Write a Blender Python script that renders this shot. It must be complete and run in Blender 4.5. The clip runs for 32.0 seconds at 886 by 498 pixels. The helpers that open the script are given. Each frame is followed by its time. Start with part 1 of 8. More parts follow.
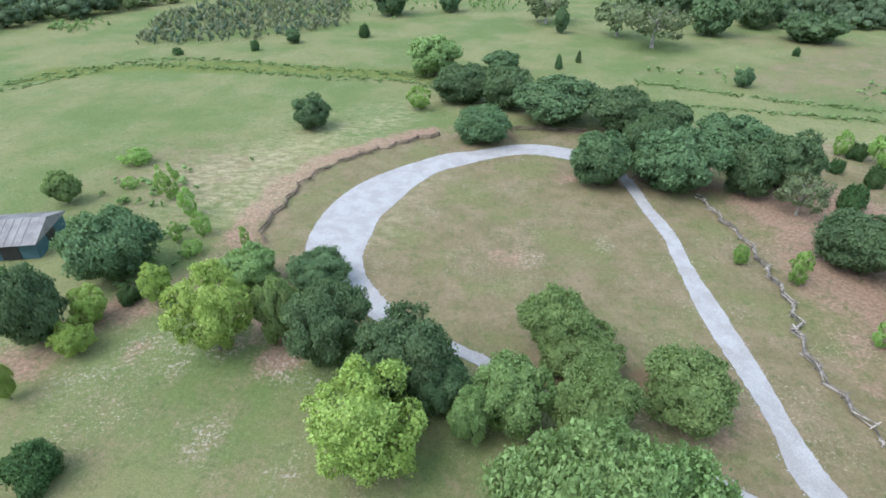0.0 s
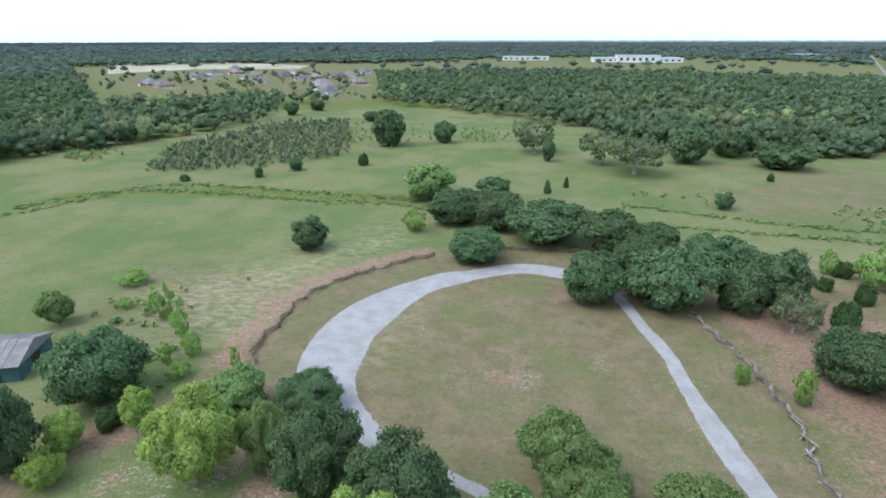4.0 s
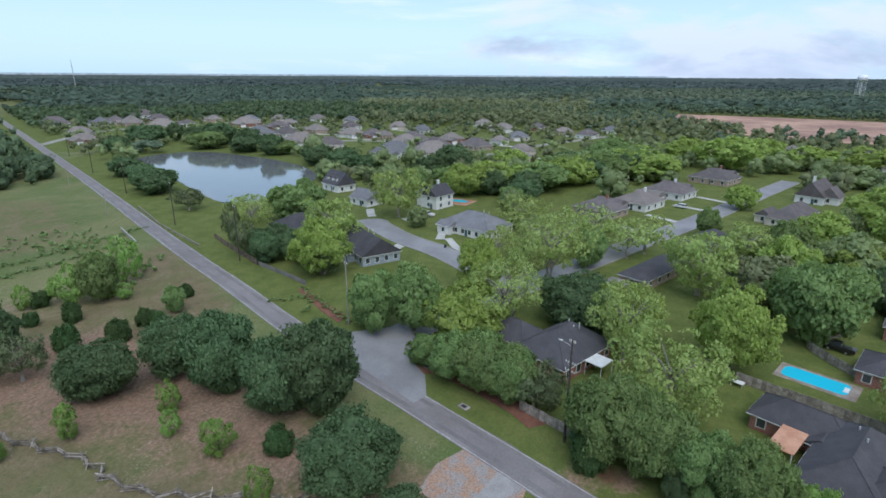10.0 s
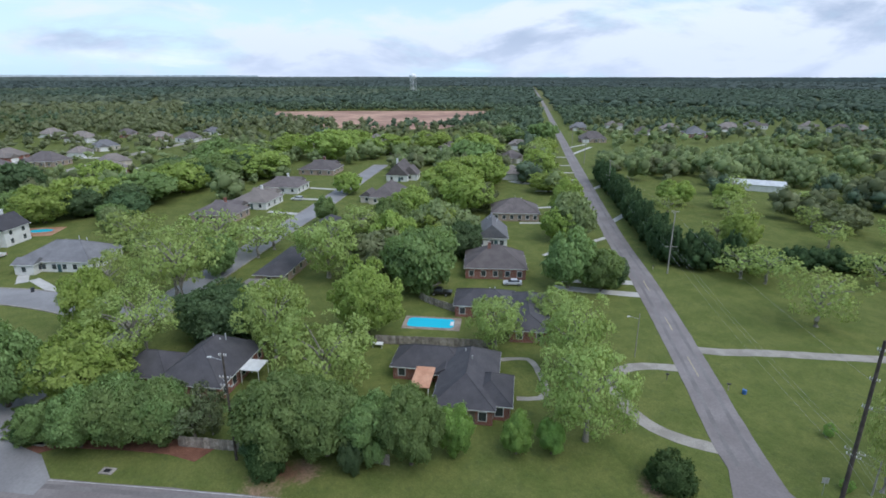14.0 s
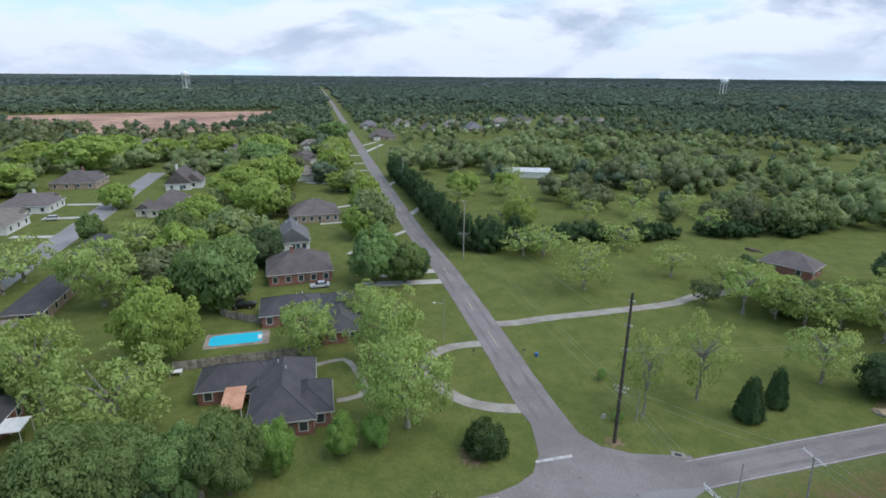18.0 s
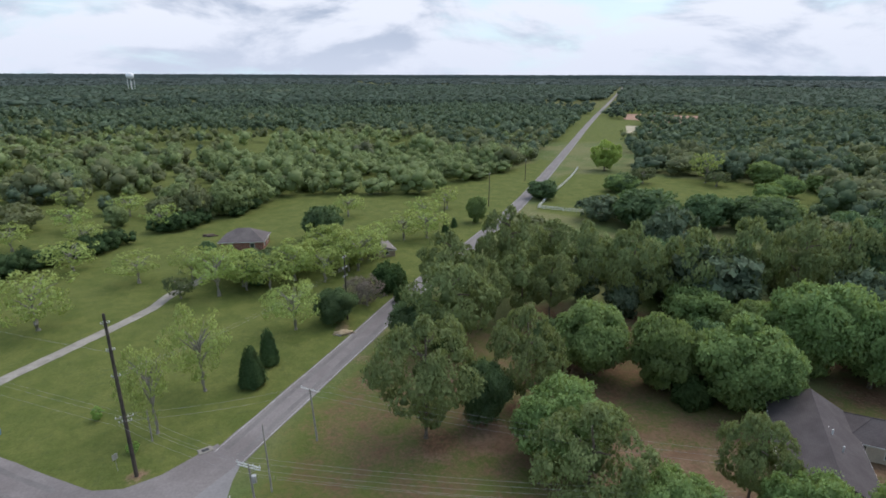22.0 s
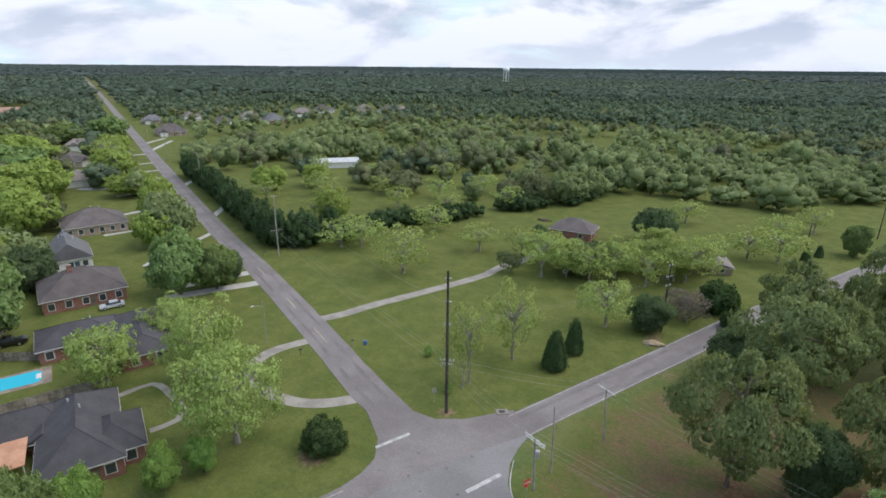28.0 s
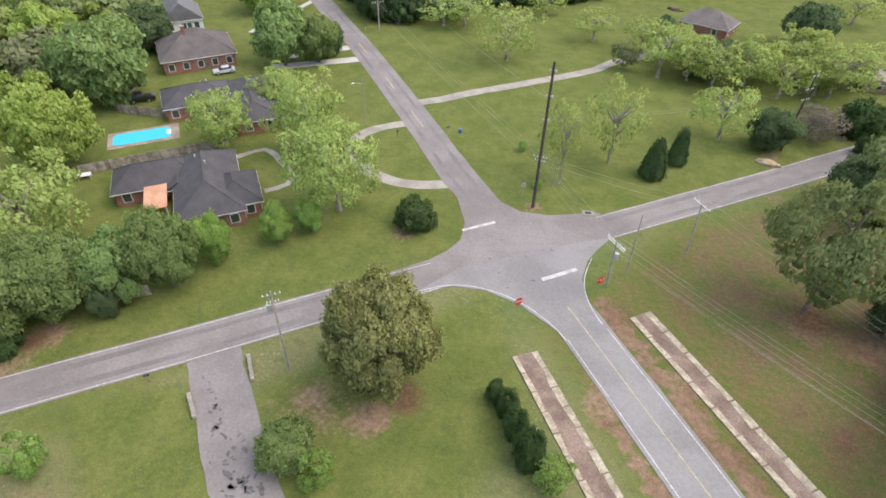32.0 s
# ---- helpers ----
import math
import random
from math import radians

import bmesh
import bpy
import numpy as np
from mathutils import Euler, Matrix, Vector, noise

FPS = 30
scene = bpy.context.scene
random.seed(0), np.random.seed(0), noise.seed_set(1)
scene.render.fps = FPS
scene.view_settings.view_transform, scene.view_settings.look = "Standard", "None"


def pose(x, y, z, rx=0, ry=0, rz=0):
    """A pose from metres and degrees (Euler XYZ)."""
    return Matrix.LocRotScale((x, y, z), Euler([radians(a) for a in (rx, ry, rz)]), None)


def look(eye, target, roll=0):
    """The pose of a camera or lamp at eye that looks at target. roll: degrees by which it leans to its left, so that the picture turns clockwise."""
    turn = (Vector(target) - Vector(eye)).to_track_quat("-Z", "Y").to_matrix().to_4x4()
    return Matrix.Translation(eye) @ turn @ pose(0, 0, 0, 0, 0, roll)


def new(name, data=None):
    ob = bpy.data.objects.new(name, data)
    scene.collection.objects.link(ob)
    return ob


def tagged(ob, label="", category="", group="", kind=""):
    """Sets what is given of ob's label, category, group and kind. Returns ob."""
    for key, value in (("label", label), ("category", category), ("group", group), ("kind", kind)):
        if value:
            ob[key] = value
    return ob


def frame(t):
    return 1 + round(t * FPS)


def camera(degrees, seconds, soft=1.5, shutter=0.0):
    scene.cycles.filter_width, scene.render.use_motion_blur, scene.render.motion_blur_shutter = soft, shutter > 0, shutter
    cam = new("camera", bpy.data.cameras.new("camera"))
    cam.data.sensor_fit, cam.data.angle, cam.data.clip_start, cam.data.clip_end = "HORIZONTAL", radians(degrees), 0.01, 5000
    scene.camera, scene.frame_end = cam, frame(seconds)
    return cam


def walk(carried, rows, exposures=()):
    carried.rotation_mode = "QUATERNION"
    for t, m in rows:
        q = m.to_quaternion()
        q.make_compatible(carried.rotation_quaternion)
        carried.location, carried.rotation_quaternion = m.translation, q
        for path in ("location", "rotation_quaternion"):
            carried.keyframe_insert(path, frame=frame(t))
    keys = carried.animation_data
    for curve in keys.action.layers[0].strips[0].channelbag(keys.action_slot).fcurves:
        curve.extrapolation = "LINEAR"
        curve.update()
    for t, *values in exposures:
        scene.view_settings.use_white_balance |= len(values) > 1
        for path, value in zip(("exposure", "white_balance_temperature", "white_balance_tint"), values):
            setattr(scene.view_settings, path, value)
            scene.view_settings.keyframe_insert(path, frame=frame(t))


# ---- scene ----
EYE = Vector((0.0, 0.0, 48.0))
cam = camera(78.485, 32.0, soft=1.7)


def aim(yaw, pitch, roll):
    """A pose at the hovering point: compass turn, tilt above the horizon and lean, in degrees."""
    a, b = radians(yaw), radians(pitch)
    way = Vector((math.sin(a) * math.cos(b), math.cos(a) * math.cos(b), math.sin(b)))
    return look(EYE, EYE + way, -roll)


PATH = [
    (0.0, -7.64, -33.59, 0.07),
    (0.5, -7.58, -32.34, 0.13),
    (1.0, -7.49, -31.67, -0.11),
    (1.5, -7.41, -31.04, -0.10),
    (2.0, -7.33, -29.87, -0.09),
    (2.5, -7.28, -27.63, -0.04),
    (3.0, -7.21, -25.26, -0.03),
    (3.5, -7.13, -22.93, 0.05),
    (5.5, -6.55, -18.46, 0.26),
    (6.0, 0.84, -18.45, -0.06),
    (6.5, 20.46, -18.53, -0.57),
    (7.0, 40.68, -18.35, -0.60),
    (7.5, 51.19, -18.23, -0.45),
    (8.0, 53.34, -18.12, -0.46),
    (8.5, 55.70, -18.00, -0.52),
    (9.0, 60.26, -17.88, -0.44),
    (9.5, 65.52, -17.78, -0.45),
    (10.0, 70.59, -17.77, -0.33),
    (10.5, 74.83, -17.74, -0.31),
    (11.0, 79.28, -17.74, -0.25),
    (11.5, 84.09, -17.71, -0.16),
    (12.0, 89.22, -17.73, -0.19),
    (12.5, 94.57, -17.69, -0.13),
    (13.0, 99.79, -17.70, -0.07),
    (13.5, 104.78, -17.72, -0.10),
    (14.0, 109.99, -17.71, -0.10),
    (14.5, 115.24, -17.74, -0.08),
    (15.0, 118.39, -17.78, 0.01),
    (15.5, 119.52, -17.79, -0.09),
    (17.5, 122.08, -17.76, -0.48),
    (18.0, 131.47, -17.71, -0.51),
    (18.5, 143.19, -17.65, -0.34),
    (19.0, 151.14, -17.63, -0.26),
    (19.5, 163.08, -17.63, -0.09),
    (20.0, 175.84, -17.65, 0.06),
    (20.5, 182.88, -17.74, 0.01),
    (21.0, 185.14, -17.77, -0.02),
    (21.5, 185.98, -17.85, -0.12),
    (22.0, 186.56, -17.90, -0.17),
    (22.5, 191.13, -17.93, -0.40),
    (23.0, 203.95, -17.89, -0.10),
    (23.5, 207.52, -17.92, -0.04),
    (24.0, 208.02, -17.95, -0.11),
    (24.5, 204.30, -17.96, -0.04),
    (25.0, 194.45, -18.06, -0.13),
    (25.5, 186.72, -18.19, -0.27),
    (26.0, 176.90, -18.26, -0.30),
    (26.5, 168.61, -18.37, -0.45),
    (28.5, 148.55, -18.57, -0.60),
    (29.0, 146.34, -18.53, -0.72),
    (29.5, 142.88, -18.52, -0.76),
    (30.0, 141.74, -18.50, -0.73),
    (30.5, 141.12, -22.15, -0.82),
    (31.0, 140.89, -28.82, -0.91),
    (31.5, 140.78, -34.87, -0.97),
    (32.0, 140.73, -40.51, -1.11),
]
EXPOSE = [(0.0, 1.16, 5900, 10), (1.0, 1.16, 5880, 10), (2.0, 1.17, 5850, 10), (3.0, 1.30, 5850, 10), (3.5, 1.15, 5850, 10), (5.5, 0.07, 5820, 9), (9.0, 0.14, 5850, 10), (13.0, 0.19, 5940, 12), (17.5, 0.22, 6150, 12), (20.0, 0.19, 6250, 13), (22.0, 0.16, 6500, 14), (24.0, 0.31, 6600, 15), (26.5, 0.32, 6600, 14), (29.5, 0.33, 6600, 14), (30.5, 0.46, 6600, 14), (31.0, 0.61, 7000, 19), (32.0, 0.97, 7100, 18)]
walk(cam, [(t, aim(a, b, c)) for t, a, b, c in PATH], EXPOSE)


# ---- world and sun ----
def socket_mix(nt, fac, a, b, blend="MIX"):
    n = nt.nodes.new("ShaderNodeMix")
    n.data_type, n.blend_type = "RGBA", blend
    for sock, val in ((n.inputs[0], fac), (n.inputs[6], a), (n.inputs[7], b)):
        if isinstance(val, bpy.types.NodeSocket):
            nt.links.new(val, sock)
        elif isinstance(val, (int, float)):
            sock.default_value = val
        else:
            sock.default_value = (*val, 1.0)
    return n.outputs[2]


def socket_math(nt, op, a, b=0.0, clamp=False):
    n = nt.nodes.new("ShaderNodeMath")
    n.operation, n.use_clamp = op, clamp
    for sock, val in zip(n.inputs, (a, b)):
        if isinstance(val, bpy.types.NodeSocket):
            nt.links.new(val, sock)
        else:
            sock.default_value = val
    return n.outputs[0]


def socket_noise(nt, vec, scale, detail=4.0, rough=0.55, distort=0.0):
    n = nt.nodes.new("ShaderNodeTexNoise")
    n.inputs["Scale"].default_value, n.inputs["Detail"].default_value = scale, detail
    n.inputs["Roughness"].default_value, n.inputs["Distortion"].default_value = rough, distort
    if vec is not None:
        nt.links.new(vec, n.inputs["Vector"])
    return n.outputs["Fac"]


def socket_range(nt, val, lo, hi, to0=0.0, to1=1.0):
    n = nt.nodes.new("ShaderNodeMapRange")
    n.interpolation_type = "SMOOTHSTEP"
    nt.links.new(val, n.inputs[0])
    for k, v in zip(range(1, 5), (lo, hi, to0, to1)):
        n.inputs[k].default_value = v
    return n.outputs[0]


SUN_AZ, SUN_EL = 238.0, 56.0


def make_world():
    world = bpy.data.worlds.new("sky")
    scene.world = world
    world.use_nodes = True
    nt = world.node_tree
    nt.nodes.clear()
    sky = nt.nodes.new("ShaderNodeTexSky")
    sky.sky_type, sky.sun_disc = "NISHITA", False
    sky.sun_elevation, sky.sun_rotation = radians(SUN_EL), radians(SUN_AZ)
    sky.air_density, sky.dust_density = 1.0, 1.5
    coord = nt.nodes.new("ShaderNodeTexCoord")
    sep = nt.nodes.new("ShaderNodeSeparateXYZ")
    nt.links.new(coord.outputs["Generated"], sep.inputs[0])
    x, y, z = sep.outputs
    def along(k, dz):
        com = nt.nodes.new("ShaderNodeCombineXYZ")
        nt.links.new(x, com.inputs[0])
        nt.links.new(y, com.inputs[1])
        nt.links.new(socket_math(nt, "MULTIPLY", socket_math(nt, "ADD", z, dz), k), com.inputs[2])
        return com.outputs[0]

    heap = socket_noise(nt, along(2.6, 0.0), 3.4, 12.0, 0.56, 0.35)
    above = socket_noise(nt, along(2.6, 0.045), 3.4, 12.0, 0.56, 0.35)
    veil = socket_noise(nt, along(7.0, 0.0), 1.4, 6.0, 0.55, 0.2)
    # heavier cloud towards the south-west, open blue to the north-east
    side = socket_math(nt, "ADD", socket_math(nt, "MULTIPLY", y, -0.13), socket_math(nt, "MULTIPLY", x, -0.05))
    amount = socket_math(nt, "ADD", socket_math(nt, "ADD", heap, side), socket_math(nt, "MULTIPLY", veil, 0.45))
    cover = socket_range(nt, amount, 0.68, 0.84)
    blue = nt.nodes.new("ShaderNodeVectorMath")
    blue.operation = "SCALE"
    nt.links.new(sky.outputs[0], blue.inputs[0])
    blue.inputs["Scale"].default_value = 0.12
    haze = socket_range(nt, z, 0.0, 0.24, 0.75, 0.30)
    clear = socket_mix(nt, haze, blue.outputs[0], (0.64, 0.86, 0.99))
    # thin streaks of high cloud
    streak = socket_range(nt, socket_noise(nt, along(9.0, 0.0), 2.4, 9.0, 0.62, 0.5), 0.50, 0.72, 0.0, 0.75)
    clear = socket_mix(nt, streak, clear, (0.80, 0.86, 0.92))
    relief = socket_math(nt, "SUBTRACT", heap, above)
    depth = socket_math(nt, "ADD", socket_math(nt, "MULTIPLY", relief, 3.6), socket_math(nt, "MULTIPLY", socket_math(nt, "SUBTRACT", 0.95, amount), 0.9))
    shade = socket_range(nt, depth, -0.28, 0.30)
    cloud = socket_mix(nt, shade, (0.37, 0.45, 0.57), (0.71, 0.77, 0.86))
    low_sky = socket_range(nt, z, 0.0, 0.11, 0.6, 0.0)
    cloud = socket_mix(nt, low_sky, cloud, (0.60, 0.67, 0.79))
    col = socket_mix(nt, cover, clear, cloud)
    back = nt.nodes.new("ShaderNodeBackground")
    nt.links.new(col, back.inputs[0])
    back.inputs[1].default_value = 1.05
    out = nt.nodes.new("ShaderNodeOutputWorld")
    nt.links.new(back.outputs[0], out.inputs[0])


make_world()
sun_data = bpy.data.lights.new("sun", "SUN")
sun_data.energy, sun_data.angle, sun_data.color = 1.5, radians(45), (1.0, 0.96, 0.90)
sun = new("sun", sun_data)
sun.matrix_basis = look((0, 0, 100), Vector((0, 0, 100)) - Vector((math.sin(radians(SUN_AZ)) * math.cos(radians(SUN_EL)), math.cos(radians(SUN_AZ)) * math.cos(radians(SUN_EL)), math.sin(radians(SUN_EL)))))


# ---- materials ----
def blank(name):
    m = bpy.data.materials.new(name)
    m.use_nodes = True
    nt = m.node_tree
    nt.nodes.clear()
    out = nt.nodes.new("ShaderNodeOutputMaterial")
    bs = nt.nodes.new("ShaderNodeBsdfPrincipled")
    nt.links.new(bs.outputs[0], out.inputs[0])
    geo = nt.nodes.new("ShaderNodeNewGeometry")
    return m, nt, bs, out, geo.outputs["Position"]


def add_bump(nt, bs, height, strength, dist):
    b = nt.nodes.new("ShaderNodeBump")
    b.inputs["Strength"].default_value, b.inputs["Distance"].default_value = strength, dist
    nt.links.new(height, b.inputs["Height"])
    nt.links.new(b.outputs[0], bs.inputs["Normal"])


def surf(name, a, b, coarse=0.3, fine=6.0, rough=0.8, metal=0.0, bump=0.3, dist=0.02, grain=0.25, each=0.0):
    """A surface of two tones: broad stains, fine grain, relief."""
    m, nt, bs, out, pos = blank(name)
    broad = socket_range(nt, socket_noise(nt, pos, coarse, 4.0, 0.6), 0.35, 0.65)
    tiny = socket_noise(nt, pos, fine, 3.0, 0.6)
    col = socket_mix(nt, broad, a, b)
    val = socket_range(nt, tiny, 0.25, 0.75, 1.0 - grain, 1.0 + grain)
    if each:
        info = nt.nodes.new("ShaderNodeObjectInfo")
        val = socket_math(nt, "MULTIPLY", val, socket_range(nt, info.outputs["Random"], 0.0, 1.0, 1.0 - each, 1.0 + each))
    hsv = nt.nodes.new("ShaderNodeHueSaturation")
    nt.links.new(col, hsv.inputs["Color"])
    nt.links.new(val, hsv.inputs["Value"])
    nt.links.new(hsv.outputs[0], bs.inputs["Base Color"])
    bs.inputs["Roughness"].default_value, bs.inputs["Metallic"].default_value = rough, metal
    if bump:
        add_bump(nt, bs, tiny, bump, dist)
    return m


def foliage(name, a, b, through_col, gap=1.0, spread=0.16):
    """Leaves: two greens in clumps, a little light through the blade, each plant its own tone."""
    m, nt, bs, out, pos = blank(name)
    clump = socket_range(nt, socket_noise(nt, pos, 0.35, 3.0, 0.6), 0.35, 0.65)
    leaf = socket_noise(nt, pos, 2.6, 3.0, 0.65)
    info = nt.nodes.new("ShaderNodeObjectInfo")
    geo = nt.nodes.new("ShaderNodeNewGeometry")
    col = socket_mix(nt, clump, a, b)
    hsv = nt.nodes.new("ShaderNodeHueSaturation")
    nt.links.new(col, hsv.inputs["Color"])
    nt.links.new(socket_range(nt, info.outputs["Random"], 0.0, 1.0, 0.5 - spread * 0.07, 0.5 + spread * 0.07), hsv.inputs["Hue"])
    v = socket_math(nt, "MULTIPLY", socket_range(nt, leaf, 0.25, 0.75, 1.0 - 0.35 * gap, 1.0 + 0.35 * gap), socket_range(nt, info.outputs["Random"], 0.0, 1.0, 1.0 - spread, 1.0 + spread))
    v = socket_math(nt, "MULTIPLY", v, socket_range(nt, geo.outputs["Random Per Island"], 0.0, 1.0, 0.72, 1.28))
    nt.links.new(v, hsv.inputs["Value"])
    nt.links.new(hsv.outputs[0], bs.inputs["Base Color"])
    bs.inputs["Roughness"].default_value = 0.7
    bs.inputs["Specular IOR Level"].default_value = 0.08
    tl = nt.nodes.new("ShaderNodeBsdfTranslucent")
    tl.inputs[0].default_value = (*through_col, 1)
    mix = nt.nodes.new("ShaderNodeMixShader")
    mix.inputs[0].default_value = 0.36
    nt.links.new(bs.outputs[0], mix.inputs[1])
    nt.links.new(tl.outputs[0], mix.inputs[2])
    nt.links.new(mix.outputs[0], out.inputs[0])
    return m


LEAF = {
    "oak": foliage("live_oak_leaves", (0.098, 0.155, 0.076), (0.138, 0.205, 0.098), (0.172, 0.270, 0.100)),
    "mid": foliage("green_leaves", (0.168, 0.245, 0.094), (0.227, 0.314, 0.124), (0.333, 0.452, 0.135)),
    "lime": foliage("fresh_leaves", (0.245, 0.330, 0.085), (0.314, 0.399, 0.118), (0.483, 0.599, 0.140), 0.8, 0.12),
    "pale": foliage("grey_green_leaves", (0.125, 0.160, 0.080), (0.170, 0.200, 0.105), (0.18, 0.23, 0.09)),
    "pecan": foliage("pecan_leaves", (0.264, 0.360, 0.115), (0.336, 0.419, 0.146), (0.497, 0.570, 0.172), 0.8, 0.12),
    "pine": foliage("pine_needles", (0.157, 0.205, 0.088), (0.206, 0.252, 0.110), (0.28, 0.34, 0.115), 0.8, 0.08),
    "pineround": foliage("round_pine_needles", (0.226, 0.245, 0.100), (0.284, 0.296, 0.126), (0.35, 0.37, 0.12), 0.8, 0.08),
    "cedar": foliage("cedar_scales", (0.072, 0.125, 0.052), (0.105, 0.165, 0.066), (0.09, 0.14, 0.05)),
    "shrub": foliage("shrub_leaves", (0.066, 0.120, 0.044), (0.096, 0.158, 0.060), (0.09, 0.15, 0.04)),
    "sapling": foliage("sapling_leaves", (0.190, 0.306, 0.085), (0.252, 0.380, 0.112), (0.400, 0.573, 0.130), 0.8, 0.12),
    "autumn": foliage("bronze_green_leaves", (0.205, 0.212, 0.080), (0.265, 0.262, 0.102), (0.36, 0.35, 0.105)),
    "russet": foliage("bare_twigs", (0.185, 0.160, 0.130), (0.240, 0.212, 0.175), (0.21, 0.18, 0.14), 0.8, 0.12),
    # blue-green haze of distance is painted into this leaf colour
    "far": foliage("haze_tinted_leaves", (0.084, 0.118, 0.086), (0.116, 0.154, 0.108), (0.11, 0.15, 0.10), 0.5),
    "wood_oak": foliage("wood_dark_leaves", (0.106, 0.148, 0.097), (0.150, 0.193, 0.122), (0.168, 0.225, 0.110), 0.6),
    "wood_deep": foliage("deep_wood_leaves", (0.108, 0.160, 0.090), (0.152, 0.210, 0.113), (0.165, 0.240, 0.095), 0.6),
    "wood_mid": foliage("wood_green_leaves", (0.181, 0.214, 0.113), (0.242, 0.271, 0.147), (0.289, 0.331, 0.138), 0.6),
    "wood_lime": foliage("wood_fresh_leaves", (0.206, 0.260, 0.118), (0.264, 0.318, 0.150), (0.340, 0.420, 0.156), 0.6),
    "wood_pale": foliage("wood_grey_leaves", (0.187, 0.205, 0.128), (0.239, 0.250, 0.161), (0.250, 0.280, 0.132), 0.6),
    "hedge": foliage("evergreen_leaves", (0.056, 0.100, 0.042), (0.082, 0.134, 0.056), (0.08, 0.13, 0.05)),
    # two more far leaf colours with air haze mixed in, paler and bluer
    "fade": foliage("pale_haze_leaves", (0.128, 0.160, 0.105), (0.165, 0.198, 0.128), (0.16, 0.20, 0.12), 0.5),
    "haze": foliage("haze_coloured_woods", (0.098, 0.130, 0.118), (0.126, 0.160, 0.142), (0.11, 0.14, 0.12), 0.5),
}
LEAF["topiary"], LEAF["fullpecan"], LEAF["sapling_bush"] = LEAF["sapling"], LEAF["pecan"], LEAF["mid"]
BARK = surf("bark", (0.13, 0.10, 0.075), (0.20, 0.165, 0.13), 1.5, 14, 0.9, bump=0.6, dist=0.03)
BARK_GREY = surf("grey_bark", (0.24, 0.22, 0.19), (0.34, 0.31, 0.27), 1.5, 14, 0.9, bump=0.5, dist=0.03)
ASPHALT = surf("worn_asphalt", (0.193, 0.171, 0.168), (0.246, 0.224, 0.220), 0.12, 3.0, 0.85, bump=0.18, dist=0.01, grain=0.11)
TRACK = surf("darkened_wheel_path", (0.162, 0.148, 0.145), (0.208, 0.194, 0.189), 0.15, 3.0, 0.8, bump=0.16, dist=0.01, grain=0.11)
ASPHALT_NEW = surf("side_street_asphalt", (0.221, 0.216, 0.221), (0.285, 0.281, 0.285), 0.10, 3.0, 0.85, bump=0.16, dist=0.01, grain=0.09)
ASPHALT_BLUE = surf("blue_grey_asphalt", (0.205, 0.195, 0.196), (0.260, 0.250, 0.250), 0.10, 3.0, 0.85, bump=0.16, dist=0.01, grain=0.09)
GRAVEL = surf("pale_gravel", (0.290, 0.272, 0.260), (0.350, 0.337, 0.328), 0.35, 6.0, 0.95, bump=0.2, dist=0.02, grain=0.15)
RUBBLE = surf("gravel_and_red_dirt", (0.30, 0.28, 0.265), (0.38, 0.235, 0.155), 0.45, 4.0, 0.95, bump=0.8, dist=0.04, grain=0.3)
POOL_DECK = surf("stained_pool_deck", (0.24, 0.185, 0.15), (0.36, 0.31, 0.265), 0.5, 5.0, 0.85, bump=0.2, grain=0.2)
TAR = surf("old_tar", (0.085, 0.082, 0.082), (0.135, 0.13, 0.13), 2.0, 12.0, 0.8, bump=0.2, grain=0.2)
CONCRETE = surf("weathered_concrete", (0.26, 0.24, 0.21), (0.36, 0.335, 0.295), 0.35, 5.0, 0.9, bump=0.3, grain=0.18)
CONCRETE_NEW = surf("clean_concrete", (0.42, 0.41, 0.385), (0.52, 0.51, 0.48), 0.35, 5.0, 0.9, bump=0.2, grain=0.12)
PAINT_WHITE = surf("road_paint_white", (0.38, 0.375, 0.365), (0.56, 0.555, 0.54), 0.8, 6.0, 0.7, bump=0.1, grain=0.22)
RIM_CONCRETE = surf("stained_rim_concrete", (0.30, 0.25, 0.185), (0.46, 0.41, 0.32), 0.9, 4.0, 0.92, bump=0.6, dist=0.04, grain=0.25)
PAINT_YELLOW = surf("road_paint_yellow", (0.42, 0.36, 0.22), (0.50, 0.44, 0.28), 0.8, 6.0, 0.7, bump=0.1, grain=0.25)
DIRT = surf("red_dirt", (0.32, 0.16, 0.09), (0.42, 0.26, 0.17), 0.3, 4.0, 0.95, bump=0.5, grain=0.25)
MULCH = surf("pine_straw_mulch", (0.15, 0.065, 0.040), (0.21, 0.095, 0.060), 0.8, 8.0, 0.95, bump=0.6, grain=0.3)
PLOUGHED = surf("ploughed_red_soil", (0.29, 0.165, 0.12), (0.47, 0.29, 0.205), 0.016, 0.10, 0.95, bump=0.2, grain=0.24)
RAIL_BROWN = surf("brown_old_rails", (0.10, 0.072, 0.054), (0.19, 0.145, 0.11), 1.5, 12.0, 0.9, bump=0.5, grain=0.3, each=0.25)
RAIL_GREY = surf("grey_split_rails", (0.13, 0.11, 0.095), (0.36, 0.32, 0.28), 1.2, 10.0, 0.9, bump=0.5, grain=0.4, each=0.5)
WEATHERED = surf("weathered_timber", (0.21, 0.18, 0.15), (0.36, 0.32, 0.28), 1.5, 12.0, 0.9, bump=0.5, grain=0.3, each=0.25)
CREOSOTE = surf("creosoted_pole_wood", (0.045, 0.036, 0.030), (0.085, 0.070, 0.058), 1.0, 14.0, 0.85, bump=0.4)
POLE_GREY = surf("grey_pole_wood", (0.26, 0.24, 0.21), (0.36, 0.34, 0.30), 1.0, 14.0, 0.85, bump=0.4)
